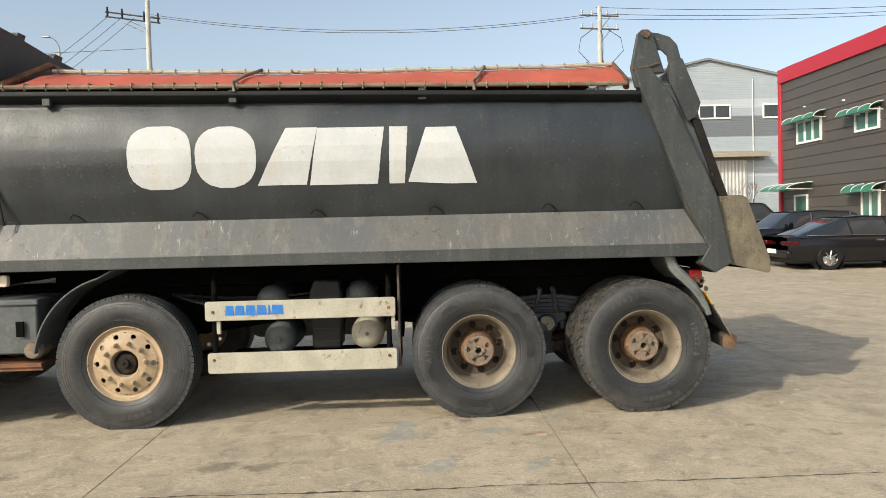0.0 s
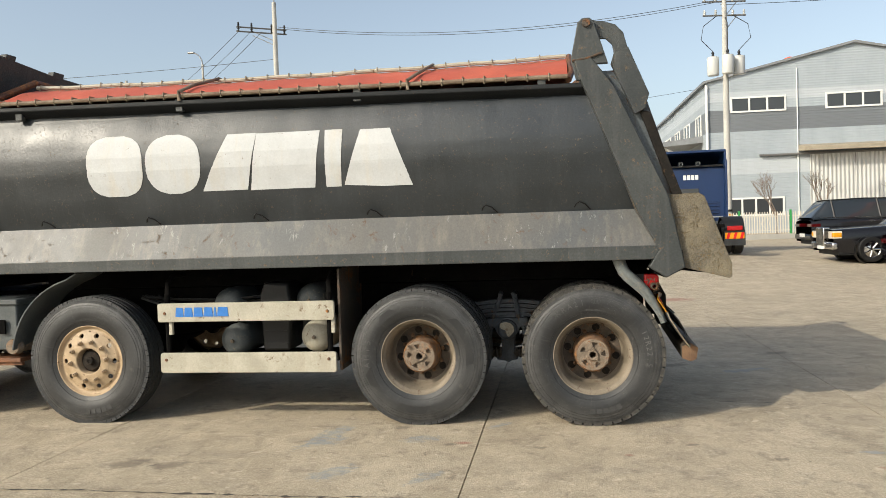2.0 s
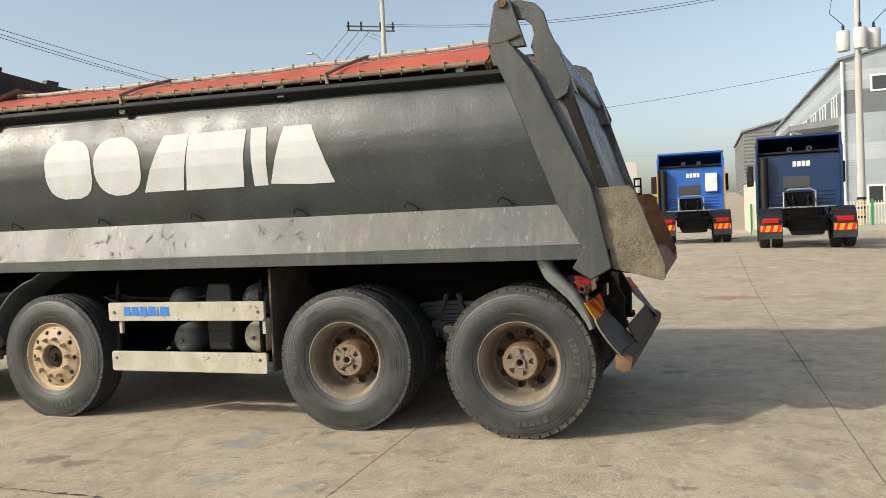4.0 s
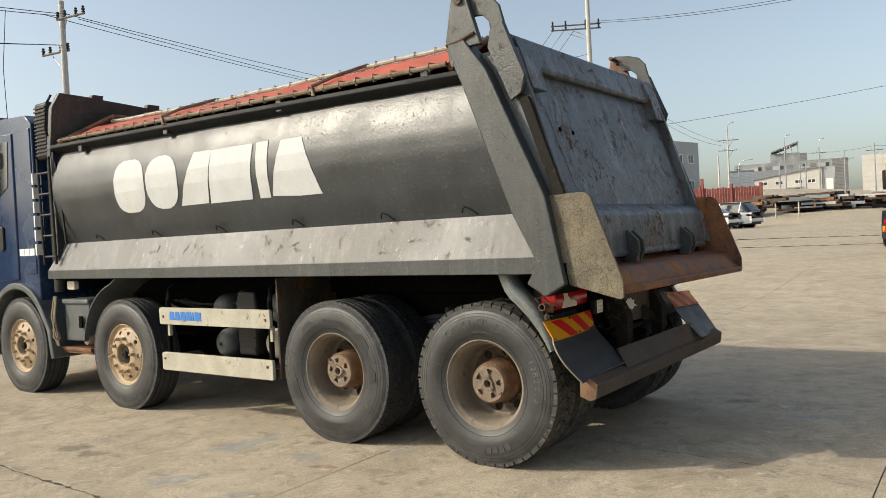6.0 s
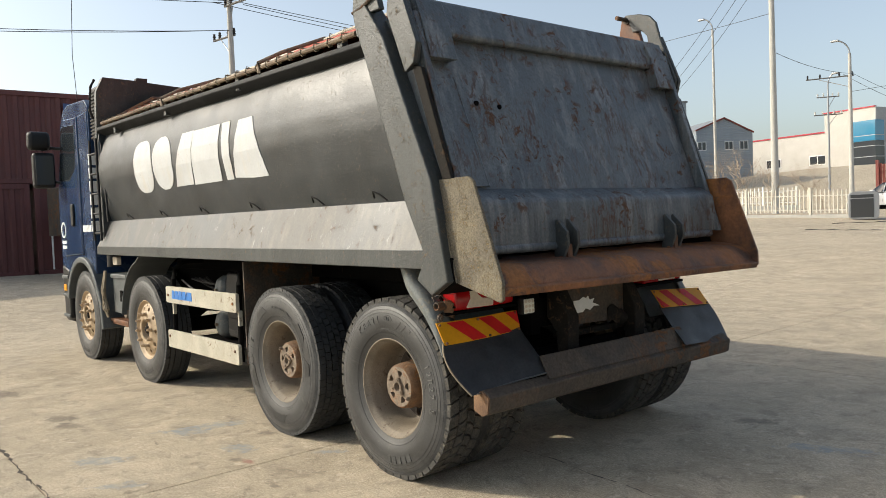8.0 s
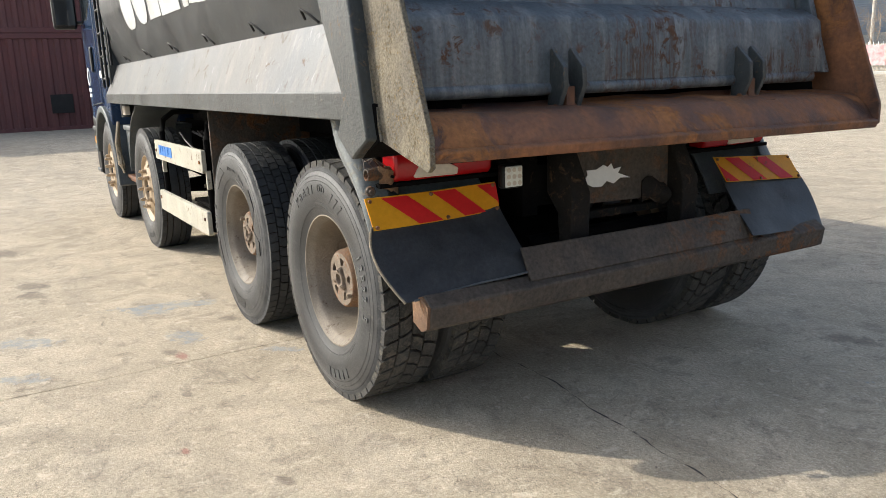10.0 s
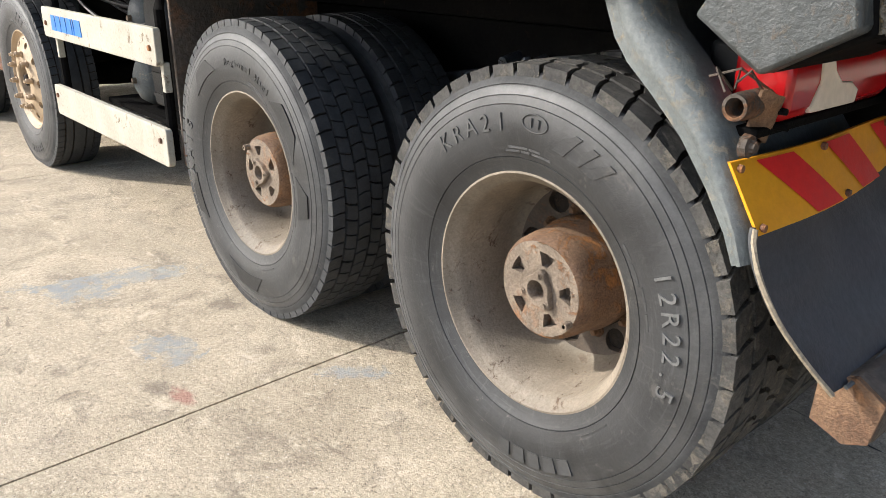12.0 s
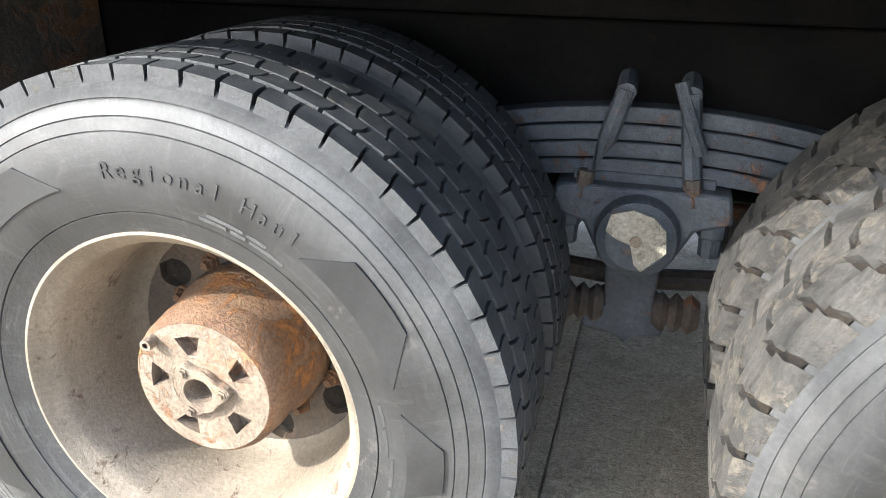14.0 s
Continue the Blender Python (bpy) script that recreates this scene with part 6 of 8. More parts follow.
def awning(parent, y0, y1, z, x, deep=0.8):
    """A small curved green canopy on white ribs, over an opening of the dark building."""
    s = Shape().sheet(lambda u, v: (x - deep * math.sin(v * 1.45), y0 + (y1 - y0) * u, z + 0.30 * math.cos(v * 1.45) - 0.1), 4, 8, (0.0, 0.0, -0.02))
    a = part("awning", s, CANOPY_GREEN, parent, "curved green canopy on white ribs")
    for k in range(4):
        y = y0 + (y1 - y0) * k / 3
        part("rib", Shape().tube([(x - deep * math.sin(v * 1.45), y, z + 0.30 * math.cos(v * 1.45) - 0.08) for v in np.linspace(0, 1, 8)] + [(x, y, z - 0.08)], 0.016, 6), FRAME_WHITE, a)


# dark office building with crimson trim
red = thing("office_building", "two-storey dark grey-brown office building with crimson trim", "building")
part("wall", Shape().box(14.42, 26.0, 4.0, 27.3, -0.5, 7.3), PANEL_DARK, red)
for k in range(18):
    part("panel", Shape().box(14.38, 14.43, 4.0, 27.2, -0.3 + 0.42 * k, 0.104 + 0.42 * k), PANEL_DARK, red, "", 0.012)
part("roof_trim", Shape().box(14.28, 26.1, 3.9, 27.4, 7.24, 7.85), TRIM_RED, red, "crimson roof trim", 0.02)
part("corner_trim", Shape().box(14.30, 14.50, 27.18, 27.42, -0.5, 7.3), TRIM_RED, red, "", 0.01)
part("roof", Shape().box(14.4, 25.9, 4.0, 27.2, 7.86, 7.9), ROOF_GREY, red)
window(red, "x", 23.9, 25.85, 4.45, 5.40, 14.38, -1, 3, PANE_GREEN)
window(red, "x", 20.1, 21.6, 4.45, 5.2, 14.38, -1, 2, PANE_GREEN)
window(red, "x", 15.0, 17.0, 4.30, 5.45, 14.38, -1, 2, PANE_GREEN)
window(red, "x", 20.1, 21.2, 0.2, 2.35, 14.38, -1, 2, PANE_GREEN, "door")
window(red, "x", 25.0, 26.1, 0.2, 2.35, 14.38, -1, 1, PANE_GREEN, "door")
awning(red, 23.6, 26.2, 5.40, 14.36, 0.5)
awning(red, 19.9, 22.0, 5.15, 14.36, 0.5)
awning(red, 19.8, 21.7, 2.35, 14.36, 0.5)
awning(red, 24.6, 27.0, 2.62, 14.36, 1.1)
for y, z in ((25.2, 5.95), (22.3, 5.75), (18.4, 5.6)):
    part("wall_lamp", Shape().lathe([(0.0, 14.28), (0.03, 14.29), (0.04, 14.38)], 10, (0, y, z), "x"), FRAME_WHITE, red)

# pale workshop with a gable front
shed = thing("workshop_building", "pale grey profiled-steel workshop with gable front and sliding doors", "building")
part("front_wall", Shape().prism([(9.45, -0.6), (27.3, -0.6), (27.3, 10.25), (18.4, 12.2), (9.45, 10.25)], 46.0, 46.3), SHEET_GREY, shed)
part("side_wall", Shape().box(9.45, 9.75, 46.3, 92.0, -0.6, 10.2), SHEET_GREY, shed)
part("roof", Shape().prism([(9.2, 10.25), (18.4, 12.3), (27.5, 10.25), (27.5, 10.1), (18.4, 12.15), (9.2, 10.1)], 45.8, 92.0), ROOF_GREY, shed)
for x0, x1 in ((10.9, 14.3), (16.65, 20.0), (22.2, 25.5)):
    window(shed, "y", x0, x1, 8.15, 9.15, 46.0, -1, 3)
window(shed, "y", 10.6, 14.1, 1.5, 2.7, 46.0, -1, 4)
for k in range(2):
    part("sliding_door", Shape().box(15.65 + 2.7 * k, 18.33 + 2.7 * k, 45.86, 45.98, 0.3, 5.35), DOOR_SHEET, shed, "ribbed pale sliding door", 0.02)
part("door_canopy", Shape().prism([(44.8, 5.75), (46.0, 5.95), (46.0, 5.55), (44.8, 5.45)], 15.0, 22.2, "x"), GOLD_BROWN, shed, "weathered canopy over the doors", 0.03)
part("door_track", Shape().box(12.6, 22.2, 45.75, 45.95, 5.30, 5.42), SHEET_DARK, shed)
for x in (14.95, 21.5):
    part("downpipe", Shape().tube([(x, 45.93, 1.4), (x, 45.93, 10.8)], 0.035, 8), FRAME_WHITE, shed)
part("downpipe", Shape().tube([(9.42, 45.9, 0.3), (9.42, 45.9, 10.0)], 0.09, 8), FRAME_WHITE, shed)
for y0, y1 in ((48, 50), (52.5, 55), (57, 59.5), (62, 66)):
    window(shed, "x", y0, y1, 6.9, 8.4, 9.45, -1, 2)
part("lean_to_roof", Shape().prism([(9.45, 6.95), (6.6, 6.6), (6.6, 6.3), (9.45, 6.5)], 47.5, 80.0), ROOF_GREY, shed, "lean-to roof on struts")
for y in (48.0, 58.0, 70.0):
    part("strut", Shape().tube([(9.45, y, 5.0), (6.8, y, 6.35)], 0.08, 8), FRAME_WHITE, shed)
    part("post", Shape().tube([(6.8, y, 0.2), (6.8, y, 6.35)], 0.09, 8), FRAME_WHITE, shed)
part("roof_vent", Shape().lathe([(0.0, 12.7), (0.35, 12.6), (0.5, 12.3), (0.5, 11.9)], 12, (16.3, 52.0, 0), "z"), CONE_ORANGE, shed)

back = thing("far_workshop", "dark grey profiled-steel workshop", "building")
part("wall", Shape().prism([(6.1, 1.0), (26.0, 1.0), (26.0, 12.7), (15.0, 12.45), (6.1, 10.35)], 88.0, 110.0), SHEET_DARK, back)
part("roof_edge", Shape().prism([(5.9, 10.42), (15.0, 12.6), (15.0, 12.4), (5.9, 10.22)], 87.7, 110.0), ROOF_GREY, back)


def fence(name, label, a, b, height, material, gap=0.13, post_every=2.6, post=GREEN, kerb=0.25):
    """A picket fence from a to b on a low kerb."""
    a, b = Vector(a), Vector(b)
    d = (b - a).normalized()
    n = int((b - a).length / gap)
    f = thing(name, label, "fence")
    z = lambda p: ground_z(p.x, p.y)  # noqa: E731
    side = Vector((-d.y, d.x)) * 0.09
    q = [(a + side, z(a)), (b + side, z(b)), (b - side, z(b)), (a - side, z(a))]
    v = [(p.x, p.y, h - 0.2) for p, h in q] + [(p.x, p.y, h + kerb) for p, h in q]
    part("kerb", Shape().add(v, [(0, 3, 2, 1), (4, 5, 6, 7), (0, 1, 5, 4), (1, 2, 6, 5), (2, 3, 7, 6), (3, 0, 4, 7)]), POLE, f)
    for h in (0.18, height - 0.18):
        part("rail", Shape().tube([(a.x, a.y, z(a) + kerb + h), (b.x, b.y, z(b) + kerb + h)], 0.022, 6), material, f)
    first = None
    for k in range(n + 1):
        p = a + d * gap * k
        m = Matrix.Translation((p.x, p.y, z(p) + kerb))
        if first is None:
            first = part("picket", Shape().box(-0.02, 0.02, -0.02, 0.02, 0.03, height).lathe([(0.02, height), (0.02, height + 0.03), (0.0, height + 0.05)], 6, (0, 0, 0), "z"), material, f)
            first.matrix_basis = m
        else:
            again(first, f, m)
    for k in range(int((b - a).length / post_every) + 1):
        p = a + d * post_every * k
        part("post", Shape().box(p.x - 0.045, p.x + 0.045, p.y - 0.045, p.y + 0.045, z(p), z(p) + kerb + height + 0.12), post, f)
        if k:
            c = a + d * post_every * (k - 0.5)
            ring = [(c.x + d.x * 0.22 * math.cos(t), c.y + d.y * 0.22 * math.cos(t), z(c) + kerb + height * 0.5 + 0.3 * math.sin(t) * math.cos(t * 0.5) ** 2 * 1.5) for t in np.linspace(0, 2 * math.pi, 17)]
            part("scroll", Shape().tube(ring, 0.015, 5), material, f)
    return f


fence("fence", "cream picket fence with green posts on a low kerb", (3.4, 32.3), (14.0, 34.6), 1.05, CREAM)
fence("fence", "white ornate steel fence beside the gate", (-15.9, 28.5), (-9.3, 29.4), 0.95, CREAM, 0.16, 2.6, CREAM, 0.15)
fence("fence", "pale blue-white railing along the road", (-34.0, 40.0), (-19.5, 47.0), 1.1, FRAME_WHITE, 0.25, 2.0, FRAME_WHITE, 0.3)
box2 = thing("shipping_container", "cream container behind the fence", "container")
part("body", Shape().box(3.6, 6.0, 36.0, 42.0, ground_z(5, 38) - 0.1, 2.9), CREAM, box2, "", 0.02)
for k in range(4):
    part("door_bar", Shape().tube([(3.9 + 0.6 * k, 35.96, 0.6), (3.9 + 0.6 * k, 35.96, 2.8)], 0.03, 6), FRAME_WHITE, box2)


# ---- poles and wires ----
POLE_ARM = plain("dull grey galvanised arm", (0.13, 0.13, 0.13), 0.6)


def pole(label, x, y, height, r=0.16, arms=(), lamp=None, name="utility_pole"):
    z = ground_z(x, y)
    p = thing(name, label, "pole", at=Matrix.Translation((x, y, z)))
    part("mast", Shape().lathe([(r, -0.2), (r, 0.0), (r * 0.62, height), (0.0, height)], 14, (0, 0, 0), "z"), POLE if r > 0.1 else STEEL, p)
    for h, length, angle, *off in arms:
        c, s = math.cos(radians(angle)), math.sin(radians(angle))
        ox = off[0] if off else 0.0
        arm = part("crossarm", Shape().tube([(ox - c * length / 2, -s * length / 2, h), (ox + c * length / 2, s * length / 2, h)], 0.045, 6), POLE_ARM, p)
        for k in (-0.46, -0.2, 0.2, 0.46):
            part("insulator", Shape().lathe([(0.03, h), (0.07, h + 0.06), (0.04, h + 0.1), (0.075, h + 0.16), (0.04, h + 0.2), (0.06, h + 0.26), (0.0, h + 0.3)], 8, (ox + c * length * k, s * length * k, 0), "z"), CAN if not off else CABLE, arm)
        part("brace", Shape().tube([(ox + c * length * 0.3 * (-1 if off else 1), s * length * 0.3, h), (0, 0, h - 0.8)], 0.025, 5), STEEL, arm)
    if lamp:
        lx, ly = lamp
        part("lamp_arm", Shape().tube([(0, 0, height - 0.6)] + [(lx * (1 - math.cos(t)), ly * (1 - math.cos(t)), height + 0.9 * math.sin(t)) for t in np.linspace(0.1, 1.5, 8)], 0.05, 6), STEEL, p)
        part("lamp_head", Shape().box(lx * 0.95 - 0.25, lx * 0.95 + 0.25, ly * 0.95 - 0.12, ly * 0.95 + 0.12, height + 0.82, height + 0.94), STEEL, p, "", 0.03)
    return p


tp = pole("concrete power pole with three pale transformers", 8.4, 35.3, 12.6, 0.19, ((11.4, 2.2, 10), (12.1, 2.2, 10)))
for k, (dx, dy) in enumerate(((-0.62, -0.1), (0.02, -0.5), (0.66, -0.05))):
    can = part("transformer", Shape().lathe([(0.0, 8.35), (0.27, 8.37), (0.29, 8.42), (0.29, 9.25), (0.27, 9.3), (0.0, 9.32)], 18, (dx, dy, 0), "z"), CAN, tp, "pale can transformer")
    part("bushing", Shape().lathe([(0.06, 9.3), (0.09, 9.36), (0.05, 9.42), (0.08, 9.5), (0.03, 9.6), (0.0, 9.62)], 8, (dx, dy, 0), "z"), CABLE, can)
    part("lead", Shape().tube([(dx, dy, 9.6), (dx * 1.9, dy, 10.2), (dx * 1.7, dy, 10.9), (dx * 0.6, 0, 11.4)], 0.02, 5), CABLE, can)
for k in range(7):
    part("warning_band", Shape().lathe([(0.205, 0.1 + 0.22 * k), (0.205, 0.21 + 0.22 * k)], 14, (0, 0, 0), "z"), YELLOW if k % 2 else BLACK, tp)
pa = pole("concrete power pole with a one-sided crossarm and a street lamp", -16.3, 37.5, 13.9, 0.20, ((12.45, 2.9, 32, -0.8), (12.2, 2.9, 32, -0.8)), (-0.5, -0.1))
pole("tall pale street lamp pole", -26.0, 48.3, 12.6, 0.12, (), (-0.9, 0.0), "street_lamp")
pole("concrete power pole with double crossarms", -25.75, 11.3, 10.8, 0.16, ((8.95, 1.5, 10, -0.6), (10.1, 1.5, 10, 0.6)))
pole("concrete power pole carrying a curved lamp", -17.8, 51.0, 9.7, 0.16, ((8.3, 2.9, 20, -1.3),), (-0.8, -0.4))
pole("steel pole with crossarms and a lamp", -21.35, 56.0, 7.7, 0.09, ((6.9, 1.5, 30), (5.6, 1.9, 30)), (0.5, 0.2))
pole("power pole with stacked crossarms", -20.65, 81.0, 6.3, 0.11, ((5.3, 2.2, 20), (4.2, 1.9, 20)), (0.4, 0.2))
pole("slim wooden service pole", -20.85, 78.0, 3.9, 0.11)
tq = pole("concrete power pole with small transformers", -34.5, 52.3, 11.5, 0.17, ((8.3, 1.8, 30),))
for dx, dy in ((-0.42, -0.22), (0.42, 0.18)):
    can = part("transformer", Shape().lathe([(0.0, 6.9), (0.26, 6.92), (0.28, 6.97), (0.28, 7.7), (0.26, 7.76), (0.0, 7.78)], 16, (dx, dy, 0), "z"), CAN, tq, "pale can transformer")
    part("bushing", Shape().lathe([(0.05, 7.76), (0.08, 7.82), (0.05, 7.9), (0.03, 8.05), (0.0, 8.06)], 8, (dx, dy, 0), "z"), CABLE, can)
    part("lead", Shape().tube([(dx, dy, 6.9), (dx * 0.9, dy, 6.2), (0.0, 0.0, 5.9)], 0.02, 5), CABLE, can)
for x, y, h, arm, lamp in ((-25.15, 102.1, 3.6, None, (1.6, 0.2)), (-20.3, 103.25, 4.05, None, None), (-19.62, 103.4, 6.6, 1.3, (0.4, 0.1)), (-15.69, 104.1, 6.0, 1.6, (0.35, 0.1)), (-12.87, 104.5, 5.2, 2.2, None), (-9.57, 104.95, 6.2, 1.9, None), (-17.3, 103.8, 4.0, 0.9, None), (-17.93, 103.7, 3.7, None, None)):
    pole("slim far steel pole in the works yard", x, y, h, 0.10, ((h - 0.9, arm, 20),) if arm else (), lamp)
WIRES = [((-15.69, 104.1, 9.6), (-9.57, 104.95, 9.9), 0.15), ((-9.57, 104.95, 9.9), (4.0, 108.0, 9.5), 0.2), ((-19.62, 103.4, 9.8), (-15.69, 104.1, 9.6), 0.1),
         ((8.4, 35.3, 12.6), (-16.1, 37.5, 13.45), 0.9), ((8.4, 35.3, 12.5), (-16.1, 37.5, 13.35), 0.93), ((8.2, 35.3, 12.9), (40.0, 30.0, 12.6), 0.7), ((8.2, 35.3, 12.55), (40.0, 29.0, 12.2), 0.7), ((8.2, 35.3, 12.3), (40.0, 28.0, 11.9), 0.7),
         ((-18.2, 36.8, 13.2), (-34.5, 52.3, 10.6), 0.4), ((-17.6, 37.1, 13.2), (-34.0, 53.0, 10.4), 0.4), ((-17.0, 37.3, 13.2), (-33.5, 53.5, 10.2), 0.4), ((-16.3, 37.5, 11.6), (-60.0, 40.0, 12.6), 0.5),
         ((-25.7, 11.3, 10.6), (-31.0, 50.0, 11.6), 0.3), ((-25.7, 11.9, 10.5), (-31.6, 50.0, 11.3), 0.35), ((-25.7, 10.6, 10.4), (-30.6, 50.0, 11.0), 0.4),
         ((-25.7, 11.6, 10.6), (-26.5, -30.0, 10.4), 1.0), ((-25.7, 11.0, 10.45), (-26.5, -30.0, 10.1), 1.05), ((-25.7, 11.4, 9.4), (-26.5, -30.0, 8.8), 1.3), ((-25.7, 11.0, 9.35), (-26.5, -30.0, 8.6), 1.35),
         ((-17.8, 51.0, 10.0), (-20.65, 81.0, 9.8), 0.4), ((-18.2, 51.0, 9.9), (-21.2, 81.0, 9.6), 0.5), ((-17.8, 51.0, 8.7), (20.0, 60.0, 13.2), 0.6), ((-16.3, 37.5, 9.6), (-17.8, 51.0, 9.9), 0.25)]
for a, b, d in WIRES:
    w = part("power_line", Shape().tube(sag(a, b, d, 30), 0.014, 5), CABLE, None, "thin black overhead power line")
    tagged(w, category="power line", group="overhead lines")


# ---- vehicles ----
def small_wheel(parent, x, y, r, width, out, rim=CHROME):
    w = part("wheel", Shape().lathe([(r * 0.62, -width / 2), (r * 0.93, -width / 2), (r, -width * 0.35), (r, width * 0.35), (r * 0.93, width / 2), (r * 0.62, width / 2)], 28), BLACK, parent, "black tyre with a bright rim", 0, 30, Matrix.Translation((x, y, r)))
    part("rim", Shape().lathe([(r * 0.64, out * width * 0.45), (r * 0.6, out * width * 0.3), (r * 0.2, out * width * 0.34), (r * 0.12, out * width * 0.42), (0.0, out * width * 0.42)], 24), rim, w)
    for k in range(7):
        a = 2 * math.pi * k / 7
        c, s = math.cos(a), math.sin(a)
        part("spoke", Shape().tube([(0.1 * r * c, out * width * 0.44, 0.1 * r * s), (0.6 * r * c, out * width * 0.42, 0.6 * r * s)], r * 0.06, 5), rim, w)


def car(name, label, at, length, width, belt, height, paint, stations, glass_from, wheels, lamps="rear", grille=False):
    """A car along its own x (its front at 0). stations: (x, bonnet or boot height); glass_from: (windscreen foot, roof front, roof rear, rear glass foot)."""
    c = thing(name, label, "car", at=at)
    hw = width / 2

    def skin(u, v):
        x = u * length
        top = float(np.interp(x, [p[0] for p in stations], [p[1] for p in stations]))
        plan = hw * (1 - 0.10 * (abs(u - 0.5) * 2) ** 4)
        low = 0.24 + 0.06 * (abs(u - 0.5) * 2) ** 6
        t = abs(v - 0.5) * 2                      # 1 at the sills, 0 on the centre line
        if t > 0.42:
            k = (1 - t) / 0.58
            z = low + (top - 0.05 - low) * k
            y = plan * (0.94 + 0.06 * math.sin(k * math.pi * 0.9))
        else:
            k = t / 0.42
            z = top - 0.05 * k ** 4
            y = plan * 0.955 * k
        return (x, y if v > 0.5 else -y, z)

    part("body", Shape().sheet(skin, 40, 30), paint, c, "", 0, 45)
    part("underbody", Shape().box(0.15, length - 0.15, -hw * 0.86, hw * 0.86, 0.2, 0.45), BLACK, c)
    a, b, d, e = glass_from

    def house(u, v):
        x = a + (e - a) * u
        top = float(np.interp(x, [a, b, (b + d) / 2, d, e], [belt, height - 0.03, height, height - 0.04, belt + 0.02]))
        t = abs(v - 0.5) * 2
        k = min(1.0, (1 - t) / 0.45)
        z = belt - 0.03 + (top - belt + 0.03) * k ** 0.9
        y = hw * (0.93 - 0.20 * k) if t > 0.55 else hw * 0.73 * t / 0.55
        return (x, y if v > 0.5 else -y, z - (0.02 * (t / 0.55) ** 3 if t < 0.55 else 0.02))

    part("glasshouse", Shape().sheet(house, 30, 24), DARK_GLASS, c, "dark tinted windows", 0, 45)

    def roof(u, v):
        p = house((b - a) / (e - a) + (d - b) / (e - a) * u * 1.0, 0.235 + 0.53 * v)
        return (p[0], p[1] * 1.012, p[2] + 0.012)

    part("roof", Shape().sheet(roof, 10, 12), paint, c, "", 0, 45)
    for side in (-1, 1):
        for x in ((a + d) / 2 - 0.1, d - 0.15):
            part("pillar", Shape().tube([(x, side * hw * 0.925, belt), (x + 0.06, side * hw * 0.74, height - 0.06)], 0.03, 5), paint, c)
        part("window_trim", Shape().tube([(a + 0.25, side * hw * 0.945, belt - 0.01), (e - 0.15, side * hw * 0.945, belt + 0.01)], 0.012, 5), CHROME, c)
        part("mirror", Shape().box(a + 0.3, a + 0.48, *sorted((side * hw * 0.95, side * (hw + 0.17))), belt - 0.02, belt + 0.13), paint, c, "", 0.03)
        for x in wheels[:2]:
            small_wheel(c, x, side * (hw - 0.11), wheels[2], 0.22, side)
        for x in wheels[:2]:
            part("arch", Shape().lathe([(wheels[2] + 0.07, side * (hw - 0.02)), (wheels[2] + 0.07, side * (hw - 0.25)), (0.0, side * (hw - 0.25))], 24, (x, 0, wheels[2])), BLACK, c)
        part("door_seam", Shape().tube([((a + d) / 2 - 0.1, side * (hw + 0.002), 0.4), ((a + d) / 2 - 0.1, side * hw * 0.975, belt)], 0.006, 4), BLACK, c)
        part("door_handle", Shape().box((a + d) / 2 + 0.1, (a + d) / 2 + 0.3, *sorted((side * hw * 0.985, side * (hw + 0.015))), belt - 0.16, belt - 0.12), CHROME, c)
        zr = float(np.interp(length, [p[0] for p in stations], [p[1] for p in stations]))
        part("tail_lamp", Shape().box(length - 0.30, length + 0.01, *sorted((side * hw * 0.45, side * hw * 0.945)), zr - 0.24, zr - 0.12), CAR_LAMP, c, "", 0.02)
        zf = stations[0][1]
        part("headlamp", Shape().box(-0.012, 0.22, *sorted((side * hw * 0.50, side * hw * 0.94)), zf - 0.26, zf - 0.06), CLEAR_LENS, c, "", 0.02)
        if grille:
            part("indicator", Shape().box(-0.02, 0.2, *sorted((side * hw * 0.80, side * hw * 0.955)), zf - 0.22, zf - 0.10), YELLOW, c, "", 0.015)
    if grille:
        part("grille", Shape().box(-0.09, 0.1, -0.30, 0.30, 0.45, stations[0][1] + 0.04), CHROME, c, "bright upright grille", 0.02)
    for x0, x1 in ((-0.05, 0.12), (length - 0.12, length + 0.04)):
        part("bumper", Shape().box(x0, x1, -hw * 0.93, hw * 0.93, 0.36, 0.56), paint if not grille else CHROME, c, "", 0.05)
    for x in (-0.062, length + 0.052):
        part("number_plate", Shape().box(x - 0.01, x + 0.01, -0.26, 0.26, 0.46 if not grille else 0.36, 0.58 if not grille else 0.47), WHITE, c)
    return c


def stand(x, y, yaw, z=None):
    return Matrix.Translation((x, y, ground_z(x, y) if z is None else z)) @ pose(0, 0, 0, 0, 0, yaw)


# front at 0: yaw 180 turns a car's front towards +x
car("sedan", "glossy black saloon with bright rims on the concrete", stand(13.0, 14.9, 180), 4.9, 1.86, 0.93, 1.45, CAR_BLACK, ((0, 0.72), (1.1, 0.92), (1.6, 0.95), (4.2, 0.98), (4.9, 0.92)), (1.15, 1.95, 3.3, 4.55), (0.95, 3.80, 0.33))
car("limousine", "long black limousine with an upright bright grille", stand(7.15, 17.3, 0), 5.8, 1.9, 1.0, 1.48, CAR_BLACK, ((0, 0.92), (1.6, 1.0), (4.8, 1.0), (5.8, 0.9)), (1.7, 2.35, 4.2, 5.0), (0.95, 4.4, 0.35), "front", True)
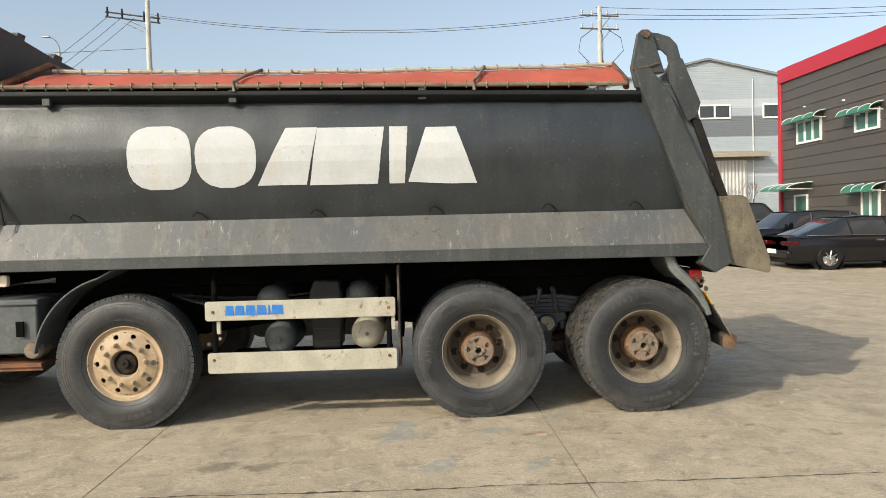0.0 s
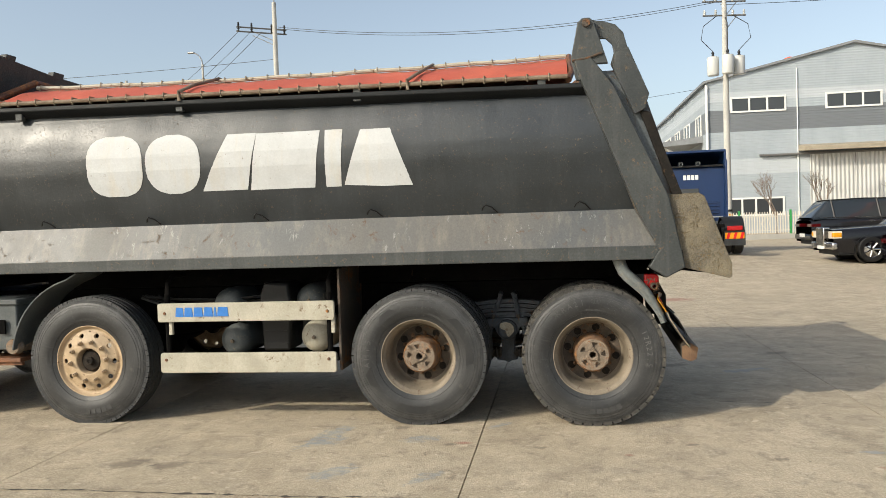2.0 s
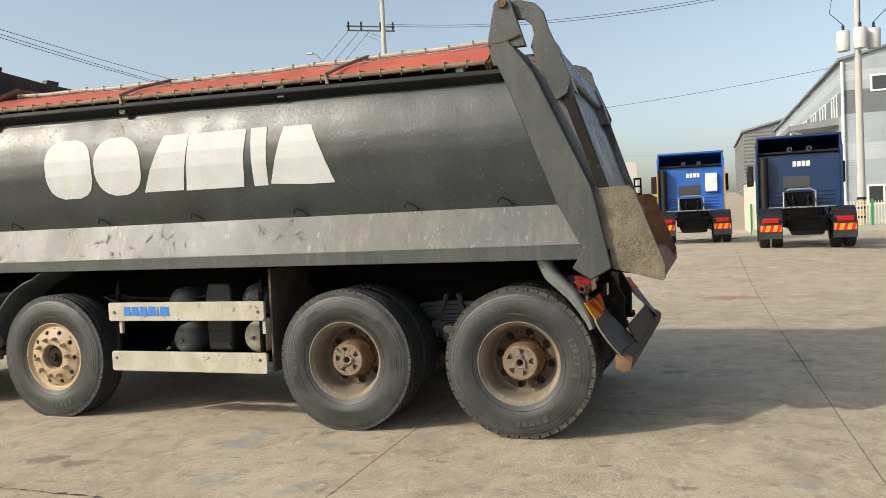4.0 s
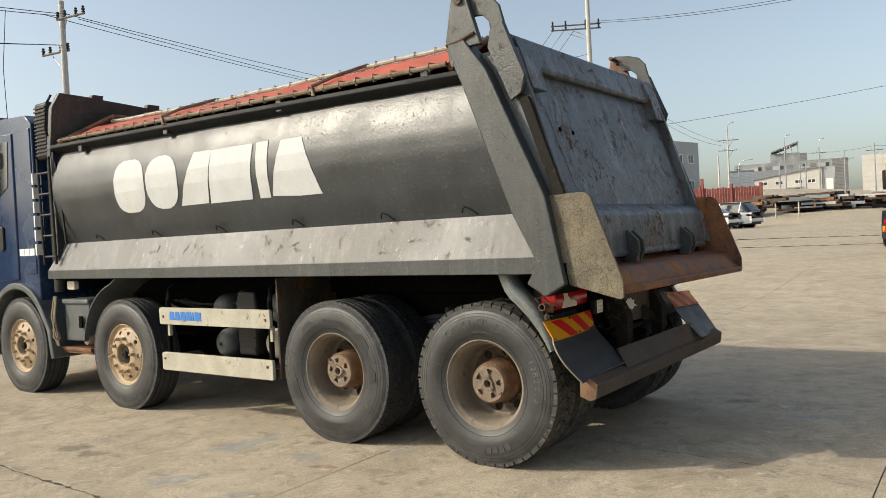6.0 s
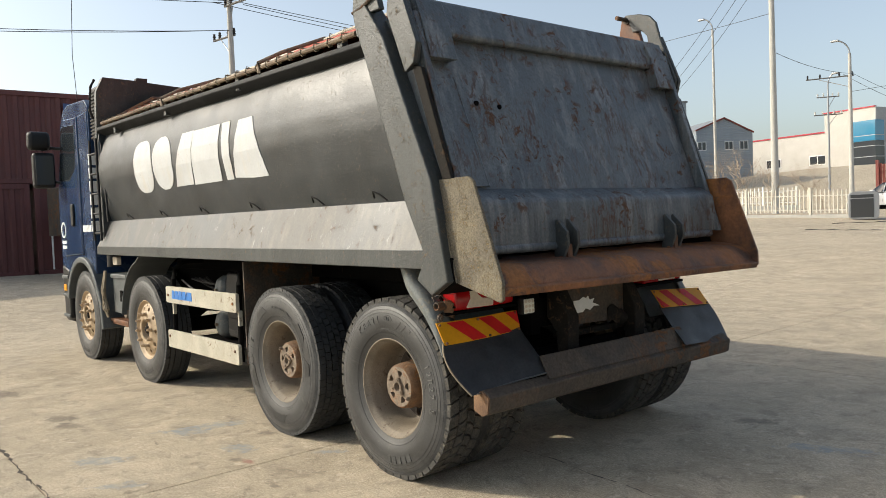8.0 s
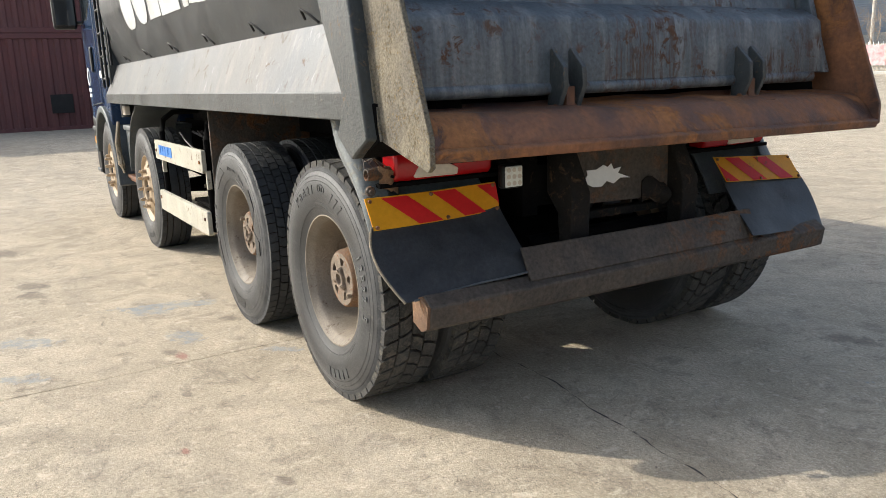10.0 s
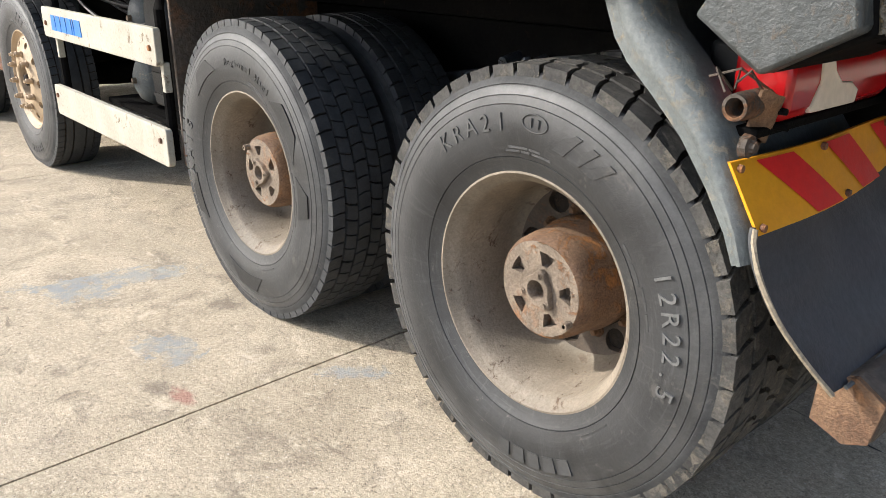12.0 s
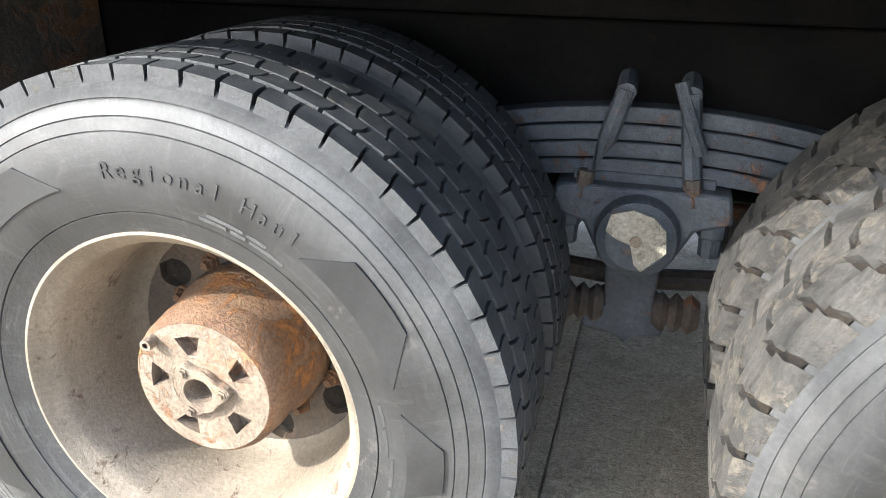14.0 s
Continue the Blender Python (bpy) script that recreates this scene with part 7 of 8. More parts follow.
car("sport_utility_vehicle", "tall black off-roader with red tail lamps", stand(13.3, 23.2, 180), 4.9, 1.95, 1.12, 1.78, CAR_BLACK, ((0, 0.95), (1.2, 1.1), (4.6, 1.14), (4.9, 1.05)), (1.25, 1.9, 4.3, 4.85), (0.95, 3.85, 0.38))
car("sedan", "white saloon parked before the red steel fence", stand(-14.1, 42.3, -11), 4.6, 1.8, 0.92, 1.45, CAR_WHITE, ((0, 0.72), (1.0, 0.9), (4.0, 0.97), (4.6, 0.92)), (1.1, 1.85, 3.1, 4.3), (0.9, 3.6, 0.32))
car("hatchback", "white compact off-roader beside the saloon", stand(-13.4, 45.3, -11), 4.4, 1.8, 1.0, 1.6, CAR_WHITE, ((0, 0.85), (1.0, 1.0), (4.1, 1.02), (4.4, 0.95)), (1.05, 1.7, 3.8, 4.3), (0.9, 3.5, 0.34))


def tractor(label, at, paint, poles_yellow=False):
    """A road tractor without a trailer, seen from its tail: tail at y 0, front at y 6."""
    t = thing("tractor_unit", label, "truck", at=at)
    part("frame", Shape().box(-0.48, -0.36, 0.1, 5.6, 0.55, 0.85).box(0.36, 0.48, 0.1, 5.6, 0.55, 0.85).box(-0.48, 0.48, 0.1, 0.25, 0.5, 0.8), CHASSIS, t, "", 0.01)
    for y in (1.0, 4.9):
        for side in (-1, 1):
            for k in ((0, 1) if y < 2 else (0,)):
                x = side * (1.08 - 0.33 * k)
                w = part("wheel", Shape().lathe([(0.30, x - 0.13), (0.47, x - 0.14), (0.51, x - 0.10), (0.51, x + 0.10), (0.47, x + 0.14), (0.30, x + 0.13)], 28, (0, 0, 0), "x"), BLACK, t, "black dusty tyre", 0, 30, Matrix.Translation((0, y, 0.51)))
                part("rim", Shape().lathe([(0.30, x + side * 0.12), (0.26, x), (0.0, x)], 20, (0, 0, 0), "x"), RIM, w)
    for side in (-1, 1):
        a, b = sorted((side * 0.62, side * 1.22))
        part("mudguard", Shape().sheet(lambda u, v: (a + (b - a) * v, 1.0 - 0.66 * math.cos(math.pi * u), 0.52 + 0.62 * math.sin(math.pi * u)), 16, 2, (0, 0, -0.02)), BLACK, t, "black mudguard")
        m = part("mudflap", Shape().box(a, b, 0.30, 0.33, 0.28, 0.72), FLAP_RUBBER, t)
        part("yellow_board", Shape().box(a + 0.03, b - 0.03, 0.285, 0.30, 0.48, 0.66), YELLOW, m)
        for k in range(3):
            part("red_bar", Shape().prism([(a + 0.06 + 0.19 * k, 0.48), (a + 0.14 + 0.19 * k, 0.48), (a + 0.19 + 0.19 * k, 0.66), (a + 0.11 + 0.19 * k, 0.66)], 0.278, 0.286), RED, m)
        part("tail_lamp", Shape().box(a + 0.08, b - 0.08, 0.24, 0.32, 0.72, 0.86), RED_LENS, t, "", 0.02)
        part("side_tank", Shape().prism([(2.2, 0.4), (3.9, 0.4), (3.9, 1.0), (2.2, 1.0)], *sorted((side * 0.6, side * 1.2)), "x"), FENDER, t, "", 0.05)
        part("cab_fairing", Shape().prism([(3.35, 1.0), (3.75, 1.0), (3.75, 3.2), (3.35, 3.0)], *sorted((side * 1.17, side * 1.23)), "x"), paint, t, "", 0.01)
        part("mirror", Shape().box(*sorted((side * 1.28, side * 1.5)), 5.3, 5.42, 1.9, 2.6), BLACK, t, "", 0.04)
        if poles_yellow:
            part("marker_strip", Shape().box(*sorted((side * 1.21, side * 1.25)), 3.30, 3.36, 0.95, 2.7), YELLOW, t)
    cab_ = part("cab", Shape().prism([(3.7, 0.95), (5.9, 0.75), (6.0, 1.6), (5.75, 2.75), (3.7, 2.85)], -1.22, 1.22, "x"), paint, t, "", 0.06)
    part("rear_window", Shape().box(-0.45, 0.35, 3.68, 3.705, 1.75, 2.12), PANE, cab_, "", 0.01)
    for k in range(4):
        part("pressed_rib", Shape().box(-1.0, 1.0, 3.67, 3.70, 1.25 + 0.12 * k, 1.30 + 0.12 * k), paint, cab_, "", 0.01)
    for k in range(4):
        part("white_bar", Shape().box(-0.15 + 0.13 * k, -0.05 + 0.13 * k, 3.675, 3.70, 2.42, 2.58), WHITE, cab_)
    d = part("roof_deflector", Shape().prism([(3.35, 3.38), (3.35, 3.30), (4.4, 3.25), (5.5, 2.75), (5.6, 2.8), (4.6, 3.35)], -1.2, 1.2, "x"), paint, t, "", 0.02)
    for side in (-1, 1):
        part("deflector_side", Shape().prism([(3.4, 2.8), (5.4, 2.75), (4.5, 3.3), (3.35, 3.36)], *sorted((side * 1.14, side * 1.2)), "x"), paint, d, "", 0.01)
    part("deflector_floor", Shape().box(-1.15, 1.15, 3.6, 4.9, 2.84, 2.9), BLACK, d)
    for x in (-0.25, 0.3):
        part("air_horn", Shape().lathe([(0.02, 3.4), (0.05, 3.5), (0.09, 3.45)], 10, (x, 0, 2.95), "y"), FENDER, d)
    part("exhaust_pipe", Shape().tube([(-1.0, 3.45, 0.9), (-1.0, 3.45, 2.7)], 0.13, 14), BLACK, t)
    part("fifth_wheel", Shape().lathe([(0.0, 1.0), (0.45, 1.0), (0.5, 0.95), (0.5, 0.9), (0.3, 0.86)], 24, (0, 1.2, 0), "z"), CHASSIS, t, "greasy coupling plate")
    part("air_tank", Shape().lathe([(0.0, -0.45), (0.12, -0.42), (0.15, -0.35), (0.15, 0.35), (0.12, 0.42), (0.0, 0.45)], 16, (0, 0.35, 0.52), "x"), BLACK, t)
    part("tail_beam", Shape().box(-0.62, 0.62, 0.12, 0.26, 0.82, 0.92), CHASSIS, t, "", 0.01)
    part("gear_box", Shape().box(-0.55, 0.55, 1.9, 3.3, 0.55, 1.12), CHASSIS, t, "black gear behind the cab", 0.04)
    part("catwalk", Shape().box(-0.9, 0.9, 2.3, 3.3, 1.12, 1.16), STEEL, t, "", 0.005)
    for x in (-0.42, -0.2, 0.25, 0.42):
        part("coil_hose", Shape().tube(sag((x, 3.4, 1.55), (x * 0.7, 2.3, 1.15), 0.25, 10), 0.028, 6), BLACK, t)
    part("rack_hoop", Shape().tube([(-0.45, 3.3, 1.0), (-0.45, 3.3, 1.62), (-0.3, 3.3, 1.7), (0.3, 3.3, 1.7), (0.45, 3.3, 1.62), (0.45, 3.3, 1.0)], 0.03, 8), STEEL, t)
    part("hose_rack", Shape().box(-0.4, 0.35, 3.35, 3.42, 1.05, 1.6).tube([(-0.35, 3.3, 1.5), (-0.1, 2.9, 1.1), (0.1, 3.0, 1.0), (0.3, 3.3, 1.5)], 0.03, 6), CHASSIS, t)
    return t


tractor("dark blue tractor unit seen from its tail, no trailer", stand(3.95, 17.6, -3), TRUCK_BLUE)
t2 = tractor("bright blue tractor unit seen from its tail, no trailer", stand(1.0, 22.4, 2), TRUCK_BLUE_LIGHT, True)
part("cooler_box", Shape().box(0.55, 0.98, 3.55, 3.72, 1.85, 2.55).lathe([(0.0, 3.53), (0.17, 3.535), (0.18, 3.56)], 20, (0.76, 0, 2.33)), WHITE, t2, "white sleeper cooler", 0.02)


# ---- containers ----
def container(label, x, y0, y1, z0, door=False):
    """A shipping container whose face at x looks towards +x."""
    c = thing("shipping_container", label, "container")
    n = int((y1 - y0) / 0.28)
    out = []
    for k in range(n):
        y = y0 + 0.08 + (y1 - y0 - 0.16) * k / n
        w = (y1 - y0 - 0.16) / n
        out += [(x - 0.04, y), (x - 0.04, y + w * 0.35), (x, y + w * 0.5), (x, y + w * 0.85)]
    side = out + [(x - 0.04, y1 - 0.08), (x - 2.3, y1 - 0.08), (x - 2.3, y0 + 0.08)]
    if door:
        part("wall", Shape().box(x - 2.3, x - 0.02, y0 + 0.05, y1 - 0.05, z0 + 0.15, z0 + 2.5), CONTAINER, c)
        for k in range(4):
            y = y0 + 0.4 + (y1 - y0 - 0.8) * k / 3
            part("lock_bar", Shape().tube([(x + 0.03, y, z0 + 0.15), (x + 0.03, y, z0 + 2.5)], 0.025, 6), FRAME_WHITE, c)
            part("lock_handle", Shape().box(x + 0.03, x + 0.07, y, y + 0.4, z0 + 1.1, z0 + 1.15), STEEL, c)
    else:
        part("wall", Shape().prism(side, z0 + 0.14, z0 + 2.5, "z"), CONTAINER, c, "", 0, 20)
    for z in (z0, z0 + 2.46):
        part("rail", Shape().box(x - 2.34, x + 0.02, y0, y1, z, z + 0.14), CONTAINER, c, "", 0.01)
    for y in (y0, y1 - 0.14):
        part("corner_post", Shape().box(x - 0.14, x + 0.03, y, y + 0.14, z0, z0 + 2.6), CONTAINER, c, "", 0.01)
    return c


zc = ground_z(-20.5, 1.0) - 0.05
container("faded red shipping container at the yard's edge", -20.5, -9.6, 2.5, zc)
container("faded red shipping container, lock bars in front", -20.45, 2.6, 5.0, zc, True)
container("faded red shipping container at the yard's edge", -20.5, 5.1, 17.2, zc)
up1 = container("faded red shipping container stacked on another", -20.5, -6.6, 5.5, zc + 2.61)
container("faded red shipping container stacked on another", -20.5, 5.6, 17.7, zc + 2.61)
sign = part("painted_sign", Shape().box(-20.47, -20.455, 3.5, 4.6, 4.75, 5.22), plain("blue sign paint", (0.05, 0.09, 0.22), 0.5), up1, "blue rectangle with pale plain bars")
for k in range(6):
    part("sign_bar", Shape().box(-20.453, -20.45, 3.62 + 0.15 * k, 3.72 + 0.15 * k, 4.84, 5.0), WHITE, sign)
part("rust_patch", Shape().box(-20.46, -20.45, 0.6, 1.15, zc + 0.5, zc + 1.0), BLACK, up1)

# ---- far buildings ----
off = thing("far_office", "off-white office block with blue glass and red roof edge", "building")
m = stand(-32.4, 94.5, -13, 4.6)
off.matrix_basis = m
part("block", Shape().box(-6.6, 0.0, 0.0, 8.2, -0.6, 7.8), WALL_WHITE, off)
part("grey_side", Shape().box(0.0, 0.08, 0.02, 8.18, -0.6, 7.8), WALL_GREY, off)
part("low_wing", Shape().box(-24.0, -6.6, 0.2, 10.0, -0.6, 5.5), WALL_WHITE, off)
part("roof_edge", Shape().box(-6.7, -0.02, -0.1, 0.3, 7.8, 7.95), TRIM_RED, off)
part("roof_edge", Shape().box(-24.1, -6.6, 0.1, 10.1, 5.5, 5.68), TRIM_RED, off)
part("glass_bay", Shape().box(-2.6, 0.15, -0.3, 1.4, 3.9, 6.3), PANE_BLUE, off, "blue glass corner bay")
part("lower_bay", Shape().box(-2.6, 0.15, -0.3, 1.4, 1.0, 3.88), PANE, off, "dark lower glazing of the bay")
for k in range(3):
    part("bay_bar", Shape().box(-2.62, 0.17, -0.32, 1.42, 2.0 + 1.25 * k, 2.08 + 1.25 * k), STEEL, off)
for y in (2.7, 5.4):
    for z in (1.4, 4.9):
        window(off, "x", y, y + 1.4, z, z + 1.2, 0.08, 1, 2)
for x in (-22.0, -15.6, -9.0):
    window(off, "y", x, x + 2.4, 1.6, 2.8, 0.2, -1, 2)

hs = thing("steel_hall", "blue-grey clad industrial hall with dark sign plates", "building", at=stand(-38.9, 64.2, 57, 2.2))
part("hall", Shape().box(-34.0, 0.65, 0.0, 20.0, 0.0, 9.55), SHEET_BLUE, hs)
part("roof_edge", Shape().box(-34.1, 0.75, -0.1, 20.1, 9.55, 9.72), ROOF_GREY, hs)
window(hs, "y", -5.6, -3.7, 6.1, 7.2, 0.0, -1, 4)
window(hs, "y", -17.4, -14.9, 6.2, 7.6, 0.0, -1, 4)
for k in range(5):
    x = -7.3 + 1.27 * k
    for u, w_ in ((0.0, 0.26), (0.36, 0.16)):
        part("sign_bar", Shape().box(x + u, x + u + w_, -0.12, -0.02, 7.75, 8.6), SIGN_DARK, hs)
hall2 = thing("steel_hall", "pale blue-grey gabled hall with dark red roof edge", "building", at=stand(-47.3, 79.2, 57, 2.8))
part("hall", Shape().prism([(0.9, 0.0), (8.0, 0.0), (8.0, 7.4), (4.4, 9.1), (0.9, 7.7)], 0.0, 18.0), SHEET_BLUE, hall2)
part("roof", Shape().prism([(0.8, 7.72), (4.4, 9.16), (8.1, 7.4), (8.1, 7.55), (4.4, 9.3), (0.8, 7.87)], 0.0, 18.0), ROOF_GREY, hall2)
part("roof_edge", Shape().prism([(0.8, 7.68), (4.4, 9.12), (8.1, 7.36), (8.1, 7.54), (4.4, 9.3), (0.8, 7.86)], -0.15, -0.01), OXIDE, hall2)
for x in (1.0, 4.4, 6.3):
    window(hall2, "y", x, x + 1.1, 5.4, 6.45, 0.0, -1, 2)
apt = thing("apartment_block", "mottled grey block with a slanting roof canopy", "building", at=stand(-48.0, 232.0, 12, 5.5))
part("block", Shape().box(-12.0, 17.5, 0.0, 15.0, -1.0, 12.0), APT, apt)
part("dark_side", Shape().box(13.7, 17.6, -0.06, 15.1, -1.0, 11.9), SHEET_DARK, apt, "darker end wall")
part("tower", Shape().box(-2.2, 5.5, 0.5, 12.0, 12.0, 14.5), APT, apt)
part("plant_room", Shape().box(5.5, 7.4, 0.3, 8.0, 12.0, 14.2), SHEET_DARK, apt)
part("canopy", Shape().prism([(-2.0, 14.7), (5.3, 17.3), (5.3, 17.6), (-2.0, 15.1)], -0.5, 9.0), SHEET_DARK, apt)
for k in range(4):
    part("canopy_post", Shape().box(0.2 + 1.6 * k, 0.4 + 1.6 * k, 0.4, 0.6, 14.5, 15.5 + 0.55 * k), STEEL, apt)
for i in range(13):
    for j in range(4):
        if (i * 5 + j * 3) % 7:
            w_ = 0.9 + 0.5 * ((i + 2 * j) % 3)
            part("window", Shape().box(-11.4 + 1.95 * i, -11.4 + 1.95 * i + w_, -0.1, 0.05, 3.0 + 2.3 * j, 4.1 + 2.3 * j), (PANE, SHEET_DARK, WALL_GREY)[(i + j) % 3], apt)
longshed = thing("far_shed", "low white works hall with a grey sloping roof", "building", at=stand(-32.8, 141.4, 11.6, 4.4))
part("wall", Shape().prism([(0.0, 0.0), (10.9, 0.0), (10.9, 5.7), (0.0, 4.05)], 0.0, 12.0), WALL_WHITE, longshed)
part("side_wall", Shape().prism([(0.3, 0.0), (11.7, 0.0), (11.7, 5.5), (0.3, 5.65)], 10.92, 13.0, "x"), WALL_GREY, longshed)
part("roof", Shape().prism([(-0.3, 4.1), (11.0, 5.78), (11.0, 6.05), (-0.3, 6.05)], 6.0, 12.4), ROOF_GREY, longshed)
part("roof_edge", Shape().prism([(-0.3, 4.05), (11.0, 5.72), (11.0, 5.84), (-0.3, 4.18)], -0.25, 6.0), ROOF_GREY, longshed)
for x in (0.9, 3.4, 6.6, 8.6):
    window(longshed, "y", x, x + 1.3, 3.0, 3.7, 0.0, -1, 2)
part("door_canopy", Shape().box(5.2, 8.0, -0.9, -0.01, 2.35, 2.5), WALL_WHITE, longshed)
part("doorway", Shape().box(5.4, 7.6, -0.06, -0.01, 0.9, 2.2), PANE, longshed)
part("white_tank", Shape().box(11.6, 12.7, -1.4, -0.3, 1.1, 3.6), WHITE, longshed, "", 0.1)
hut = thing("works_hut", "grey-blue flat-roofed works hut behind the fence", "building", at=stand(-28.9, 111.6, 14, 4.2))
part("wall", Shape().box(0.0, 3.2, 0.0, 5.0, 0.0, 4.35), SHEET_BLUE, hut)
part("roof_edge", Shape().box(-0.1, 3.3, -0.1, 5.1, 4.35, 4.5), ROOF_GREY, hut)
tileblock = thing("far_hall", "white panelled hall with a grid of joints", "building", at=stand(-15.9, 144.1, 6, 4.2))
for i in range(2):
    for j in range(8):
        part("panel", Shape().box(3.05 * i, 3.05 * i + 3.02, 0.0, 12.0, 0.92 * j - 0.02, 0.92 * j + 0.86), WALL_WHITE, tileblock)
part("core", Shape().box(0.03, 6.04, 0.05, 11.9, 0.0, 7.2), WALL_GREY, tileblock)

# red steel board fence and scrap beside it
rf = thing("steel_fence", "tall fence of red oxide steel boards", "fence")
a, b = Vector((-18.6, 57.5)), Vector((-12.35, 59.4))
first = None
for k in range(34):
    p = a.lerp(b, k / 33)
    mm = Matrix.Translation((p.x, p.y, ground_z(p.x, p.y) - 0.1)) @ pose(0, 0, 0, 0, 0, 17)
    if first is None:
        first = part("board", Shape().box(-0.093, 0.093, -0.03, 0.03, 0.0, 1.86), OXIDE, rf)
        first.matrix_basis = mm
    else:
        again(first, rf, mm @ Matrix.Diagonal((0.92 + 0.1 * ((k * 7) % 5) / 4, 1.0, 0.96 + 0.05 * ((k * 11) % 7) / 6, 1.0)))
for k in (0, 10, 11, 22, 33):
    p = a.lerp(b, k / 33)
    part("post", Shape().box(p.x - 0.1, p.x + 0.1, p.y - 0.1, p.y + 0.1, ground_z(p.x, p.y) - 0.1, ground_z(p.x, p.y) + (2.55 if k == 11 else 2.0)), OXIDE, rf)
for k in range(44):
    r = random.Random(200 + k)
    u = (k + r.random()) / 44
    x, y = -11.6 + 11.2 * u + r.uniform(-0.8, 0.8), 53.0 + 7.0 * u + r.uniform(0.0, 9.0)
    o = thing("steel_stack", "rusty steel sections stacked in the works yard", "steel stack", "scrap stacks", Matrix.Translation((x, y, ground_z(x, y) - 0.04)) @ pose(0, 0, 0, 0, 0, r.uniform(-35, 40)))
    z = 0.0
    for q in range(r.randint(3, 6)):
        ln, h = r.uniform(0.7, 2.6), r.uniform(0.07, 0.26)
        for n_ in range(r.randint(1, 3)):
            y0 = -0.6 + 0.45 * n_ + r.uniform(-0.05, 0.05)
            part("steel_section", Shape().box(-ln / 2 + r.uniform(-0.4, 0.4), ln / 2, y0, y0 + r.uniform(0.12, 0.4), z, z + h), r.choice((RUST, DARK_RUST, BRACKET, BRACKET, STEEL, DARK_RUST, CHASSIS)), o, "", 0.01)
        z += h
for x, y in ((-9.75, 52.2), (-8.35, 52.6)):
    post_ = thing("marker_post", "short off-white marker post in the works yard", "post", "yard posts", Matrix.Translation((x, y, ground_z(x, y))))
    part("shaft", Shape().lathe([(0.05, -0.1), (0.05, 0.95), (0.04, 1.0), (0.0, 1.0)], 12, (0, 0, 0), "z"), BOARD, post_)
mast = thing("lifting_mast", "dark upright lifting mast in the works yard", "mast", at=stand(-3.75, 62.0, 5))
for x in (-0.32, 0.2):
    part("upright", Shape().box(x, x + 0.14, 0.0, 0.16, -0.05, 2.6), CHASSIS, mast, "", 0.01)
for k in range(4):
    part("crossbar", Shape().box(-0.32, 0.34, 0.02, 0.14, 0.5 + 0.65 * k, 0.66 + 0.65 * k), CHASSIS, mast, "", 0.01)

# gate corner: barriers, cone, banner, cabinet
for k, (x, y) in enumerate(((-14.6, 26.9), (-13.5, 25.9))):
    z = ground_z(x, y)
    bar_ = thing("trestle_barrier", "folding red and white trestle barrier", "barrier", "gate barriers", stand(x, y, 125))
    for q in (-0.45, 0.45):
        part("leg_pair", Shape().tube([(q * 0.8, -0.33, 0.0), (q * 0.8, 0.0, 0.78), (q * 0.8, 0.33, 0.0)], 0.022, 6), RED if q < 0 else OXIDE, bar_)
    for h in (0.38, 0.72):
        part("rail", Shape().box(-0.42, 0.42, -0.02, 0.02, h, h + 0.04), WHITE if h < 0.6 else RED, bar_)
cone = thing("traffic_cone", "orange traffic cone with a white band", "cone", at=stand(-14.6, 26.75, 0) @ Matrix.Diagonal((0.7, 0.7, 0.7, 1.0)))
part("shell", Shape().box(-0.2, 0.2, -0.2, 0.2, 0, 0.03).lathe([(0.15, 0.03), (0.03, 0.68), (0.0, 0.69)], 14, (0, 0, 0), "z"), CONE_ORANGE, cone)
part("band", Shape().lathe([(0.105, 0.30), (0.08, 0.44)], 14, (0, 0, 0), "z"), WHITE, cone)
part("banner", Shape().box(0, 0.75, -0.02, 0.02, 0.35, 1.1), BANNER, None, "pink and white faded banner on the fence", 0, 35, stand(-14.6, 28.5, 8))
bpy.data.objects["banner"]["category"] = "banner"
cab_box = thing("steel_cabinet", "silver rounded steel cabinet by the fence", "cabinet", at=stand(-9.05, 28.7, 25))
part("shell", Shape().prism(rounded(0, 1.05, 0.0, 1.08, 0.2), 0, 0.6), STEEL, cab_box, "", 0.01)
part("window", Shape().box(0.07, 0.86, -0.012, 0.004, 0.08, 0.96), PANE, cab_box, "dull glazed front", 0.01)
part("frame_bar", Shape().box(0.07, 0.86, -0.02, 0.0, 0.80, 0.83), STEEL, cab_box)


# ---- plants ----
def bare_tree(label, x, y, height, seed, spread=0.55, depth=5, material=BARK, stout=0.012):
    """A leafless tree: tapered trunk and limbs that fork."""
    r = random.Random(seed)
    t = thing("bare_tree", label, "tree", at=stand(x, y, 0))
    trunk, crown = Shape(), Shape()

    def limb(p, d, ln, rad, level):
        q = p + d * ln
        mid = p.lerp(q, 0.5) + Vector((r.uniform(-1, 1), r.uniform(-1, 1), 0)) * ln * 0.06
        (trunk if level == 0 else crown).tube([p, mid, q], rad, 6 if level < 2 else 3, False)
        if level >= depth:
            return
        for _ in range(r.choice((2, 3, 3))):
            n = (d + Vector((r.uniform(-1, 1), r.uniform(-1, 1), r.uniform(-0.1, 0.7))) * spread).normalized()
            limb(p.lerp(q, r.uniform(0.65, 1.0)), n, ln * r.uniform(0.6, 0.85), rad * 0.62, level + 1)

    limb(Vector((0, 0, 0)), Vector((0.02, 0.0, 1)), height * 0.30, height * stout, 0)
    part("trunk", trunk, material, t)
    part("crown", crown, material, t)
    return t


